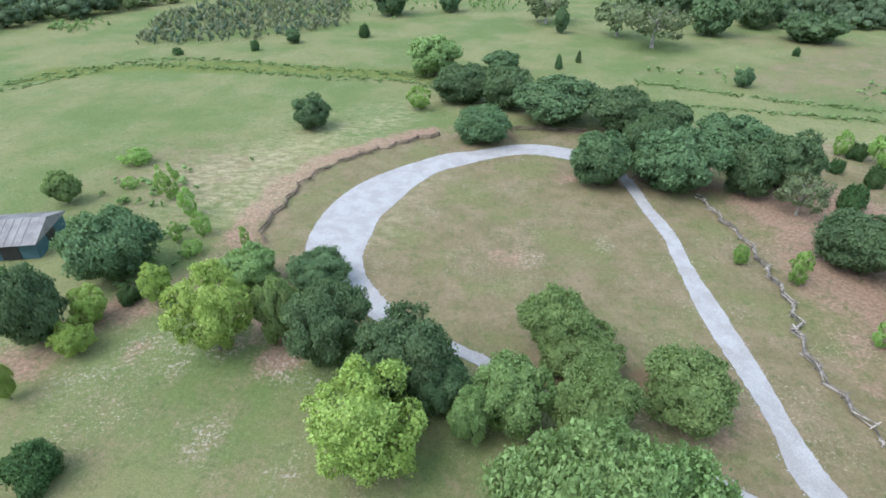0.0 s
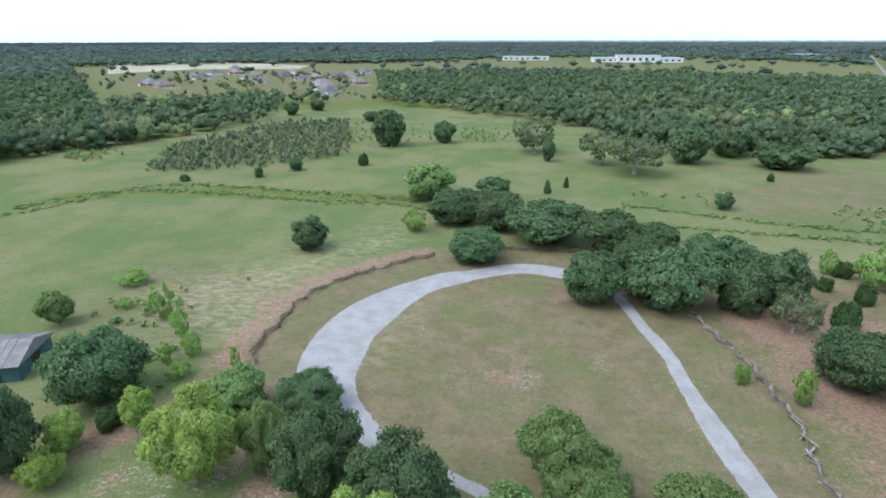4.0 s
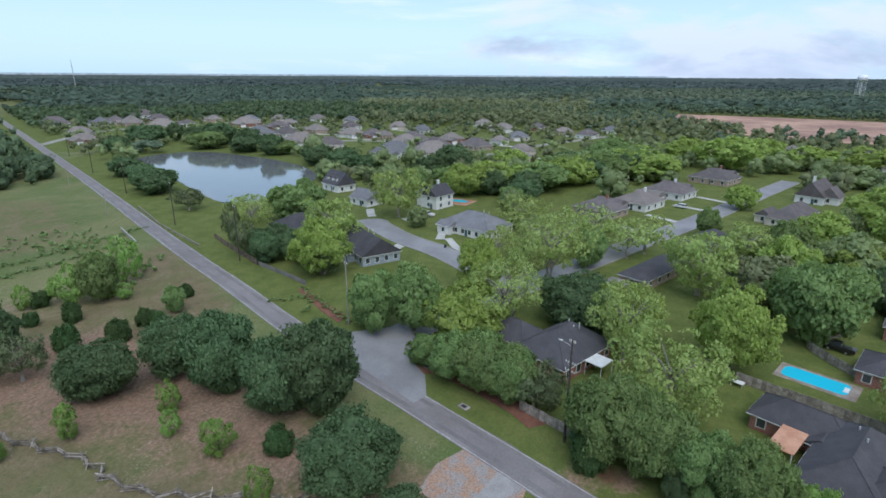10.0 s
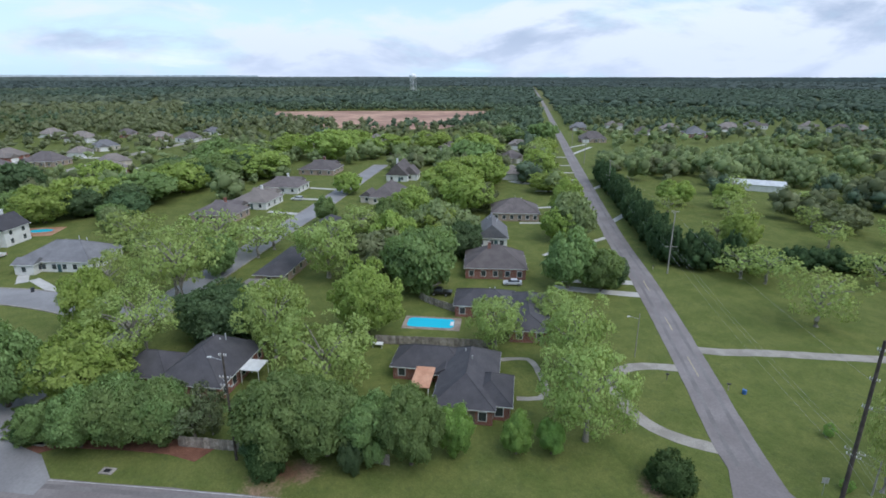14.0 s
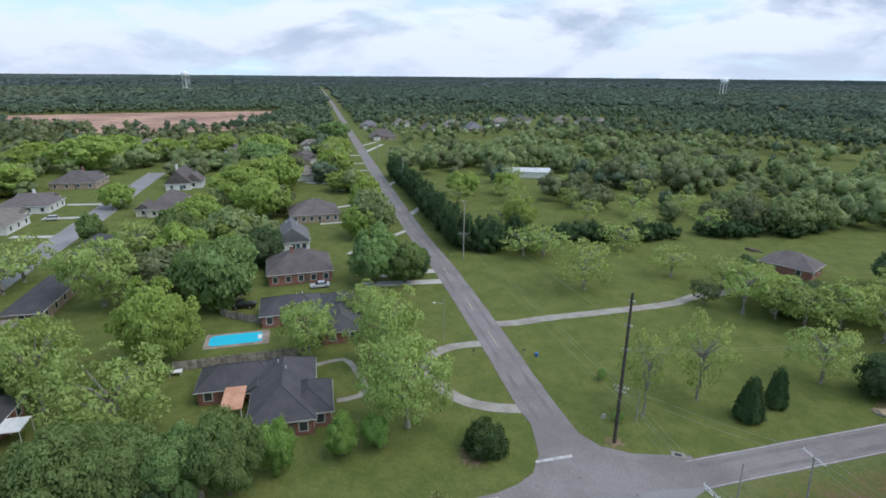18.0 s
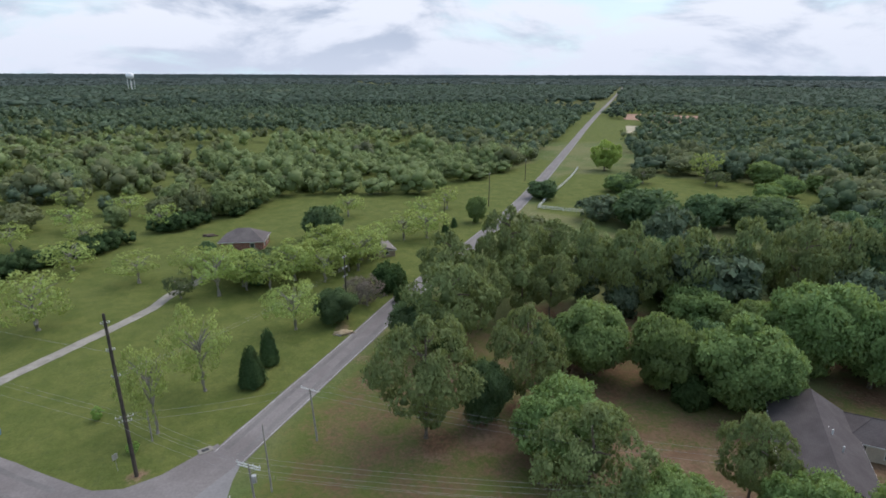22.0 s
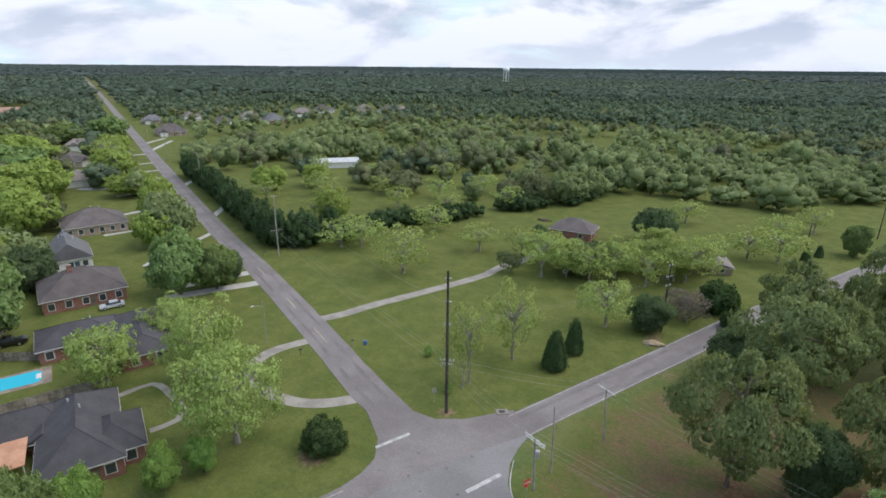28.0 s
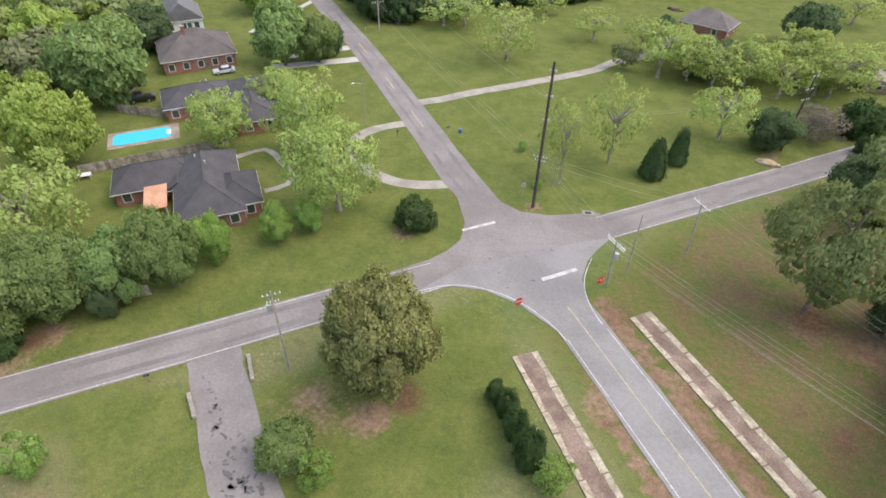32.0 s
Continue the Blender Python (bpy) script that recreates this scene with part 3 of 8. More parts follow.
TAN_FIELD = [(-210, -452), (-240, -520), (-285, -500), (-250, -440)]
ROADSIDE = [(-80, -228), (-161, -420), (-240, -600), (-285, -590), (-225, -450), (-178, -388), (-140, -285), (-112, -235)]
FAR_OPEN = [(-190, 800), (-40, 880), (190, 860), (420, 740), (600, 830), (720, 1300), (520, 1560), (-60, 1580), (-290, 1220)]
FAR_LOTS = [(-300, 372), (-410, 500), (-830, 980), (-560, 1200), (-290, 1220), (-190, 800), (-110, 462), (-140, 440), (-205, 461)]
HEDGE = [(215, -157), (169, -134), (126, -111), (107, -103), (99, -116), (93, -131), (79, -153), (65, -173), (46, -203)]

# ---- ground ----
def make_terrain():
    def axis(lo, hi, near0, near1):
        mid = np.concatenate([np.arange(lo, near0, 3.0), np.arange(near0, near1, 1.2), np.arange(near1, hi + 0.1, 3.0)])
        grow = 3.0 * np.cumsum(1.22 ** np.arange(1, 30))
        grow = grow[grow < 4950 - max(abs(lo), abs(hi))]
        return np.concatenate([[-4950], lo - grow[::-1], mid, hi + grow, [4950]])

    xs, ys = axis(-150, 300, -30, 60), axis(-240, 320, -66, 0)
    X, Y = np.meshgrid(xs, ys)
    Z = np.zeros_like(X)
    h, d = inside(POND_EDGE, X, Y)
    Z = np.where(h, -np.clip(d * 0.4, 0.05, 1.6) - 0.55, Z)
    Z = np.where(~h & (d < 9), -0.55 * (1 - d / 9), Z)
    v = np.stack([X.ravel(), Y.ravel(), Z.ravel()], 1)
    ny, nx = X.shape
    i = np.arange(nx * (ny - 1))
    i = i[i % nx < nx - 1]
    f = np.stack([i, i + 1, i + nx + 1, i + nx], 1)
    me = mesh_np("ground", v, f, GROUND, True)
    x, y = X.ravel(), Y.ravel()
    dry = soft(DRYLAND, x, y, 14) * 0.95
    dry = np.maximum(dry, 0.62 * np.exp(-((x + 62) / 30) ** 2 - ((y - 92) / 26) ** 2))
    dry = np.maximum(dry, 0.42 * soft([(-75, -5), (-70, 40), (-30, 52), (20, 30), (30, 0), (-20, -15)], x, y, 20))
    dry = np.maximum(dry, 0.45 * soft([(60, 215), (130, 205), (150, 240), (80, 250)], x, y, 20))
    dry = np.maximum(dry, 0.35 * soft([(20, 165), (100, 158), (140, 205), (30, 215)], x, y, 30))
    dry = np.maximum(dry, 0.50 * soft([(-20, -36), (10, -52), (15, -68), (-10, -112), (-60, -75), (-105, -55), (-95, -10), (-30, -20)], x, y, 12))
    dry = np.maximum(dry, 0.56 * soft([(140, 236), (150, 212), (127, 170), (103, 154), (86, 154), (60, 160), (70, 190), (110, 226)], x, y, 16))
    dry = np.maximum(dry, 0.9 * soft([(118, 130), (104, 104), (88, 78), (74, 84), (66, 116), (88, 124), (100, 128)], x, y, 10))
    bare = np.zeros(x.shape)
    bare = np.maximum(bare, 0.84 * soft([(40, 100), (58, 104), (72, 96), (68, 70), (58, 46), (50, 24), (43, 30), (44, 60)], x, y, 14))
    bare = np.maximum(bare, 0.62 * soft([(-14, 50), (-34, 44), (-38, 58), (-20, 56), (24, 36), (30, 44), (14, 46)], x, y, 8))
    bare = np.maximum(bare, 0.85 * np.exp(-((x - 23.5) ** 2 + (y - 101) ** 2) / 12))
    bare = np.maximum(bare, 0.62 * soft([(-14, -56), (-30, -64), (-44, -62), (-66, -60), (-82, -62), (-92, -44), (-64, -30), (-40, -38)], x, y, 12))
    for cx, cy, r, a in ((24, -19, 2.6, 0.75), (30, -16, 4.5, 0.6), (7.5, -35.6, 2.6, 0.9), (1.5, -44.8, 2.8, 0.85), (13, -45, 2.2, 0.8), (42, -43, 2.6, 0.7), (31.5, -60, 1.6, 0.8), (9, -100, 2.0, 0.8), (5, -86, 2.2, 0.7), (58.5, 2.0, 3.0, 0.8), (53.5, 16, 3.2, 0.9), (50, 20, 3.0, 0.6), (60, -3, 3.0, 0.7), (-6, -60, 3, 0.7), (-22, -48, 3, 0.7), (3, -77, 2.5, 0.7), (-26, 46, 4, 0.9), (-51, 51, 5, 0.8), (-57, 41, 5, 0.8), (-45, 57, 4, 0.7), (-44, 44, 4, 0.55), (12, 100, 3.5, 0.7), (1, 70, 5, 0.5), (-66, -38, 7, 0.8), (-84, -34, 8, 0.85), (-40, -30, 6, 0.6), (-14, -62, 5, 0.8), (-30, -72, 6, 0.8), (-62, -70, 6, 0.8), (-10, -78, 4, 0.7)):
        bare = np.maximum(bare, a * np.exp(-((x - cx) ** 2 + (y - cy) ** 2) / r ** 2))
    # washed-out verges beside the south road and the drains
    edge_c = near_line(ROAD_C, x, y)
    along = (x < 15) & (x > -24)
    south_side = (y < -40.3 - (x - 8.7) * 0.566)
    bare = np.maximum(bare, np.where(along & south_side & (edge_c > 3.0) & (edge_c < 5.4), 0.78, 0))
    bare = np.maximum(bare, np.where(along & ~south_side & (x < 9) & (edge_c > 3.0) & (edge_c < 4.9), 0.72, 0))
    litter = np.zeros(x.shape)
    for cx, cy, r, a in ((6.1, -33.3, 1.6, 0.5), (-6.4, -62.3, 3.6, 0.9), (-12.3, -46.4, 4.5, 0.6), (-14, -50, 4, 0.6), (23.3, -22.8, 2.6, 0.8), (60.6, -1, 2.6, 0.8), (-20, -68, 4, 0.95), (-12, -72, 4, 0.7), (-33, -62, 5, 0.7), (-40, -58, 5, 0.6), (-85, -30, 9, 0.75), (-70, -36, 6, 0.6), (-24, -76, 5, 0.85), (-60, -72, 8, 0.85), (-75, -66, 7, 0.8), (-8, 50, 3, 0.6), (4, 44, 4, 0.7), (18, 46, 5, 0.6), (38, 100, 7, 0.6), (26, 112, 6, 0.5), (0, 122, 6, 0.5)):
        litter = np.maximum(litter, a * np.exp(-((x - cx) ** 2 + (y - cy) ** 2) / r ** 2))
    litter = np.maximum(litter, 0.44 * soft(WEST_YARD, x, y, 10))
    litter = np.maximum(litter, 0.62 * soft([(-16, -74), (-34, -66), (-52, -74), (-84, -70), (-100, -60), (-104, -75), (-60, -100), (-30, -110)], x, y, 8))
    lawn = soft(LAWNS, x, y, 8)
    lawn = np.maximum(lawn, soft(WEST_FIELD, x, y, 10))
    lawn = np.maximum(lawn, 0.85 * soft(WEST_YARD, x, y, 10))
    lawn = np.maximum(lawn, 0.9 * soft([(-60, 162), (-24, 160), (-20, 172), (-100, 176), (-150, 160), (-150, 140), (-120, 160)], x, y, 8))
    lawn = np.maximum(lawn, 0.9 * soft([(36, -14), (46, -6), (58, 12), (45, 2), (30, 6), (10, -8), (12, -30), (26, -42)], x, y, 6))
    lawn = np.maximum(lawn, 0.9 * soft([(107, -103), (216, -156), (480, -290), (470, -440), (400, -560), (290, -520), (100, -590), (-20, -420), (-60, -215), (40, -235), (79, -153)], x, y, 10))
    far = np.hypot(x, y) > 420
    lawn = np.where(far, np.maximum(lawn, 0.8), lawn)
    dry = np.maximum(dry, 0.55 * soft(FAR_LOTS, x, y, 20))
    dry = np.maximum(dry, 0.50 * soft(FAR_OPEN, x, y, 40))
    # past 800 m the dry tone mutes the green in place of haze
    dry = np.maximum(dry, np.where(np.hypot(x, y) > 800, 0.42, 0.0))
    # the wavering footpath outside the curved fence, hay beyond it, chips by the oaks
    path = smooth_line([(-18.5, 121.6), (-23.1, 118.8), (-27.9, 114.2), (-31.4, 111.0), (-36.6, 105.0), (-40.3, 99.9), (-42.7, 93.6), (-43.5, 87.5), (-43.6, 81.5), (-44.2, 74.9), (-42.6, 68.9)], 4.0)
    bare = np.maximum(bare, 0.82 * np.clip(1.3 - near_line(path, x, y) / 3.7, 0, 1))
    hay = 0.9 * soft([(-72, 92), (-47, 118), (-26, 138), (-24, 128), (-40, 108), (-46, 78), (-56, 74)], x, y, 14)
    hay = np.maximum(hay, 0.55 * soft([(-60, 120), (-20, 140), (30, 134), (60, 132), (40, 142), (-20, 152)], x, y, 14))
    hay = np.maximum(hay, 0.5 * soft([(-24, 70), (-18, 100), (-12, 104), (-18, 72)], x, y, 8))
    hay = np.maximum(hay, 0.4 * soft([(44, 120), (70, 132), (100, 128), (96, 112), (70, 110)], x, y, 12))
    chips = np.zeros(x.shape)
    for cx, cy, r in ((-44, 45, 5.5), (-39, 43, 5), (-48, 38, 5), (-25, 44, 5), (-21, 42, 3.5), (-33, 46, 4), (-30, 33, 4), (-20, 29, 3), (-24, 76, 3), (-13, 84, 3), (5, 71, 4), (16, 76, 3)):
        chips = np.maximum(chips, 0.60 * np.exp(-((x - cx) ** 2 + (y - cy) ** 2) / r ** 2))
    for key, val in (("dry", dry), ("bare", bare), ("lawn", lawn), ("litter", litter), ("hay", hay), ("chips", chips)):
        at = me.attributes.new(key, "FLOAT", "POINT")
        at.data.foreach_set("value", np.clip(val, 0, 1).astype(np.float32))
    put("ground", me, label="flat country of meadow, lawn, dry grass and bare red earth", category="ground", kind="structure")
    water = bmesh.new()
    P = smooth_line(POND_EDGE + POND_EDGE[:1], 6.0)[:-1]
    c = P.mean(0)
    ring = [water.verts.new((*(c + (p - c) * 1.01), -0.5)) for p in P]
    water.faces.new(ring)
    bmesh.ops.triangulate(water, faces=water.faces)
    for fc in water.faces:
        if fc.normal.z < 0:
            fc.normal_flip()
    me = bpy.data.meshes.new("pond")
    water.to_mesh(me)
    water.free()
    me.materials.append(POND)
    put("pond", me, label="still grey pond with grassy banks reflecting the sky", category="pond", kind="structure")


make_terrain()


def structure_strip(name, line, left, right, z, mat, label, category, wobble=0.0, seed=0, thick=0.12, parent=None):
    v, f = ribbon(line, left, right, z, wobble, thick, seed)
    me = mesh_np(name, v, f, mat)
    if parent is not None:
        return put(name, me, parent, label)
    return put(name, me, label=label, category=category, kind="structure")


LINE_A, LINE_B, LINE_C = smooth_line(ROAD_A, 4.0), smooth_line(ROAD_B, 3.0), smooth_line(ROAD_C, 2.0)
road_a = structure_strip("road_main", LINE_A, 2.4, -2.85, 0.050, ASPHALT, "worn grey two-lane asphalt country road with pale edge lines", "road", 0.05, 1)
road_b = structure_strip("road_east", LINE_B[2:], 2.95, -2.95, 0.054, ASPHALT, "worn grey asphalt lane running straight to the horizon", "road", 0.05, 2)
road_c = structure_strip("road_south", LINE_C[2:], 3.05, -3.05, 0.058, ASPHALT_BLUE, "smooth blue-grey asphalt road with a yellow centre line", "road", 0.03, 3)
LINE_S = smooth_line(STREET, 3.0)
street = structure_strip("street", LINE_S, 3.9, -3.9, 0.062, ASPHALT_NEW, "wide grey residential street with pale concrete kerbs", "road", 0.03, 4)
LINE_S2 = smooth_line(STREET_2, 2.0)
street_2 = structure_strip("street_side", LINE_S2, 4.2, -4.2, 0.066, ASPHALT_NEW, "short grey residential cul-de-sac with kerbs", "road", 0.03, 5)
part("turning_circle", slab([(160 + 6 * math.cos(a), 82 + 6 * math.sin(a)) for a in np.linspace(0, math.tau, 20)[:-1]], 0.07, 0.12), ASPHALT_NEW, street_2)
for ln, hw, par in ((LINE_S[5:], 3.9, street), (LINE_S2, 4.2, street_2)):
    for s in (1, -1):
        structure_strip("kerb", ln, s * hw + (0.35 if s > 0 else 0), s * hw - (0 if s > 0 else 0.35), 0.16, CONCRETE, "pale concrete kerb", "kerb", parent=par, thick=0.25)
for o in (-1.55, 1.1):
    structure_strip("wheel_path", np.array([p for p in LINE_A if np.hypot(*p) < 420]), o + 0.38, o - 0.38, 0.0545, TRACK, "darker worn lane", "", 0.06, 31, 0.002, road_a)
for o in (-1.35, 1.35):
    structure_strip("wheel_path", np.array([p for p in LINE_B[5:] if np.hypot(*p) < 420]), o + 0.34, o - 0.34, 0.0585, TRACK, "darker worn lane", "", 0.06, 32, 0.002, road_b)
cut = [i for i, p in enumerate(LINE_A) if p[1] > -42 and np.hypot(*p) < 900]
cut2 = [i for i, p in enumerate(LINE_A) if p[1] < -62 and np.hypot(*p) < 700]
for run in (cut, cut2):
    seg = LINE_A[run[0]:run[-1] + 1]
    for o in (2.15, -2.6):
        keep = seg if o < 0 or run is cut2 else seg
        if o > 0 and run is cut:
            # the side street opens here
            a = np.array([p for p in keep if p[1] > 55])
            b = np.array([p for p in keep if p[1] < 34])
            runs = [a, b]
        else:
            runs = [keep]
        for r in runs:
            structure_strip("edge_line", r, o + 0.05, o - 0.05, 0.058, PAINT_WHITE, "worn white edge line", "", 0.01, 7, 0.01, road_a)
for o in (2.6, -2.6):
    structure_strip("edge_line", LINE_C[7:], o + 0.05, o - 0.05, 0.066, PAINT_WHITE, "white edge line", "", 0.01, 8, 0.01, road_c)
structure_strip("centre_line", LINE_C[5:], 0.16, 0.06, 0.066, PAINT_YELLOW, "faded yellow centre line", "", 0.01, 9, 0.01, road_c)
for k in range(0, 3):
    seg = LINE_B[12 + 6 * k:15 + 6 * k]
    structure_strip("centre_dash", seg, 0.07, -0.07, 0.062, PAINT_YELLOW, "faded yellow dash", "", 0.01, 10 + k, 0.01, road_b)


def fan(name, pts, mat, label, parent, z):
    return part(name, slab(pts, z, 0.12), mat, parent, label)


# flared mouths of the crossroads and of the side street
fan("junction_mouth", [(37.8, -35.4), (35.6, -40.5), (34.9, -43.5), (35.0, -46.6), (36.9, -50.0), (42.9, -55.2), (38.8, -58.8), (36.1, -57.7), (32.3, -57.6), (28.6, -59.6), (23.3, -65.1), (19.1, -61.2), (25, -50), (32.8, -34.8)], ASPHALT, "patched asphalt junction", road_a, 0.056)
fan("junction_mouth", [(19.1, -61.2), (19.5, -57.6), (19.4, -54.3), (18.2, -50.6), (15.7, -47.5), (13.0, -45.3), (16.1, -40.8), (17.6, -41.1), (21.8, -41.6), (26.4, -40.8), (30.2, -38.6), (32.8, -34.8), (31.5, -42), (25.5, -52)], ASPHALT_BLUE, "pale worn asphalt junction", road_c, 0.062)
fan("street_mouth", [(84.6, 57.5), (83.8, 54.2), (84.8, 48.6), (89.3, 42.6), (94.1, 38.6), (100.7, 35.2), (98.2, 28.9), (90.4, 33.4), (85.7, 34.6), (81.1, 34.2), (77.5, 32.4), (74.7, 29.4), (69.2, 27), (66.5, 28), (80.7, 54.9)], ASPHALT_NEW, "pale asphalt street mouth", street, 0.064)
part("stop_line", slab([(36.3, -48.5), (33.9, -53.1), (33.45, -52.85), (35.85, -48.25)], 0.072, 0.01), PAINT_WHITE, road_b, "white stop line")
part("stop_line", slab([(22.3, -47.3), (19.9, -52.0), (19.4, -51.7), (21.8, -47.0)], 0.076, 0.01), PAINT_WHITE, road_c, "white stop line")
for pts in ([(19.2, -55), (17.9, -50.6), (15.4, -47.3), (12.6, -45.3)], [(32.6, -35.3), (30.1, -38.9), (26.3, -41.1), (21.8, -41.9), (17.4, -41.4), (14.6, -40.4)]):
    structure_strip("corner_line", smooth_line(pts, 0.8), 0.06, -0.06, 0.070, PAINT_WHITE, "white corner line", "", 0.01, 21, 0.01, road_c)

LINE_G = smooth_line(GRAVEL_LOOP, 0.6)
width = LINE_G[:, 2] + 0.05 * np.sin(LINE_G[:, 0] * 0.37) + 0.05 * np.sin(LINE_G[:, 1] * 0.53)
LINE_G = LINE_G[:, :2]
v, f = ribbon(LINE_G, width, -width, 0.045, 0.06, 0.1, 11)
put("gravel_drive", mesh_np("gravel_drive", v, f, GRAVEL), label="pale crushed-stone drive looping round a dry field", category="drive", kind="structure")


def loose_stone():
    """Small low clods of stone thrown out along both edges of the gravel drive."""
    rng = np.random.default_rng(41)
    d = np.gradient(LINE_G, axis=0)
    d /= np.linalg.norm(d, axis=1)[:, None]
    verts, faces = [], []
    for k in range(800):
        i = int(rng.integers(0, len(LINE_G)))
        off = (width[i] + abs(rng.normal(0, 0.25))) * rng.choice((-1, 1))
        c = LINE_G[i] + np.array([-d[i, 1], d[i, 0]]) * off + d[i] * rng.uniform(-0.4, 0.4)
        r, n = rng.uniform(0.05, 0.15), len(verts)
        turn = rng.uniform(0, math.tau)
        for q in range(5):
            a = turn + q * math.tau / 5
            e = r * rng.uniform(0.6, 1.3)
            verts.append((c[0] + e * math.cos(a), c[1] + e * math.sin(a), -0.01))
        verts.append((c[0], c[1], 0.03 + r * 0.25))
        faces += [(n + q, n + (q + 1) % 5, n + 5) for q in range(5)]
    put("loose_gravel", mesh_np("loose_gravel", np.array(verts), np.array(faces), GRAVEL), label="loose pale stones scattered along the gravel drive", category="gravel", kind="stuff")


loose_stone()


def drive(name, pts, half, mat, label, wobble=0.05, z=0.04):
    return structure_strip(name, smooth_line(pts, 1.5), half, -half, z, mat, label, "drive", wobble, len(pts))


drive("concrete_drive", [(64, -66.5), (66.6, -61.5), (66.9, -57.2), (64.6, -53.6), (61.2, -51.7), (56.8, -50.5), (52.2, -51.0), (48.6, -52.8), (45.2, -56.0)], 1.15, CONCRETE, "curved pale concrete drive under a tree")
drive("field_drive", [(69, -73.5), (66, -78), (63, -85), (57, -97), (50, -112), (48.5, -120), (45, -128), (42, -142)], 1.3, CONCRETE, "narrow pale concrete drive across a lawn")
drive("garden_path", [(77, -39), (75.6, -43.5), (71, -43.2), (66, -41.6), (64, -39.5), (65.2, -36)], 0.55, CONCRETE, "curved pale garden path")
drive("old_drive", [(43.2, -13.2), (39, -11.4), (33.6, -9.0), (29, -7.0), (24, -5.5), (16, -3)], 2.8, ASPHALT, "cracked old asphalt driveway with dark stains", 0.07)
for k, (bx, by, tx, ty, w) in enumerate(((92, -84, 104, -66, 1.5), (99, -88, 108, -70, 1.4), (136, -106, 126, -76, 0.9), (150, -114, 160, -86, 0.9), (175, -127, 178, -100, 1.0), (198, -140, 206, -118, 1.0), (221, -152, 236, -130, 1.0), (240, -162, 250, -140, 1.0), (262, -174, 268, -152, 1.0), (290, -190, 300, -168, 1.2), (150, -116, 158, -128, 1.1), (200, -142, 210, -158, 1.1), (300, -196, 330, -232, 1.2), (330, -212, 345, -238, 1.2))):
    drive("house_drive", [(bx, by), ((bx + tx) / 2, (by + ty) / 2), (tx, ty)], w, CONCRETE_NEW, "pale concrete house driveway by a lawn")
for bx, by, tx, ty, w in ((177, -9.5, 186, 2, 1.2), (196, -19, 206, -6, 1.3), (218, -31, 226, -16, 1.3), (236, -40, 246, -26, 1.2), (140, 44, 152, 52, 1.2), (150, 54, 168, 58, 1.3), (146, 62, 130, 64, 1.6), (168, 86, 178, 92, 1.5), (168, 74, 175, 68, 1.6)):
    drive("house_drive", [(bx, by), ((bx + tx) / 2, (by + ty) / 2), (tx, ty)], w, CONCRETE_NEW, "pale concrete house driveway by a lawn")


def flume(name, a0, b0, a1, b1, label):
    """A paved ditch: two broken concrete rims with silt between."""
    root = empty(name, Matrix.Identity(4), label, "drain")
    rng = random.Random(len(name) + int(a0[0]))
    a0, b0, a1, b1 = (Vector((*p, 0)) for p in (a0, b0, a1, b1))
    n = 9
    for s0, s1, inner0, inner1 in ((a0, a1, b0, b1), (b0, b1, a0, a1)):
        for k in range(n):
            p, q = s0.lerp(s1, (k + 0.03) / n), s0.lerp(s1, (k + 0.97) / n)
            w0, w1 = (inner0 - s0).normalized() * rng.uniform(0.55, 0.85), (inner1 - s1).normalized() * rng.uniform(0.55, 0.85)
            bm = bmesh.new()
            low = [bm.verts.new((c.x, c.y, -0.1)) for c in (p, q, q + w1, p + w0)]
            hi = [bm.verts.new((c.x, c.y, 0.14 + rng.uniform(-0.03, 0.04) - drop)) for c, drop in zip((p, q, q + w1, p + w0), (0, 0, 0.09, 0.09))]
            bm.faces.new(hi)
            for i in range(4):
                bm.faces.new((low[i], low[(i + 1) % 4], hi[(i + 1) % 4], hi[i]))
            bmesh.ops.recalc_face_normals(bm, faces=bm.faces)
            part("concrete_slab", bm, RIM_CONCRETE, root)
    bm = slab([tuple(p)[:2] for p in (a0, a1, b1, b0)], 0.035, 0.1)
    part("silt", bm, surf(name + "_silt", (0.16, 0.11, 0.085), (0.27, 0.20, 0.16), 0.35, 5.0, 0.9), root, "brown silt in the channel")


flume("drainage_flume", (18.0, -34.4), (16.3, -36.9), (-1.0, -22.6), (-2.8, -25.3), "broken concrete drainage channel with dark silt beside a road")
flume("drainage_flume", (10.6, -48.3), (9.2, -51.0), (-16.0, -34.3), (-17.6, -36.9), "broken concrete drainage channel with brown silt beside a road")

part("apron", slab([(49.5, 20.5), (54.8, 20.1), (58.6, 17.8), (60.5, 14.2), (58.0, 9.0), (54.2, 8.2), (51.8, 8.4), (47, 12)], 0.040, 0.1), RUBBLE, bpy.data.objects["gravel_drive"], "gravel and red dirt apron by the road")


def stain(parent, x, y, r, seed, z=0.046):
    """A ragged dark tar stain on paving."""
    rng = random.Random(seed)
    lean, long = rng.uniform(0, math.tau), rng.uniform(1.0, 2.2)
    pts = []
    for k in range(18):
        a = k * math.tau / 18
        q = r * rng.uniform(0.45, 1.25)
        u, w = q * long * math.cos(a), q * math.sin(a) / long ** 0.5
        pts.append((x + u * math.cos(lean) - w * math.sin(lean), y + u * math.sin(lean) + w * math.cos(lean)))
    part("stain", slab(pts, z, 0.004), TAR, parent, "dark tar stain")


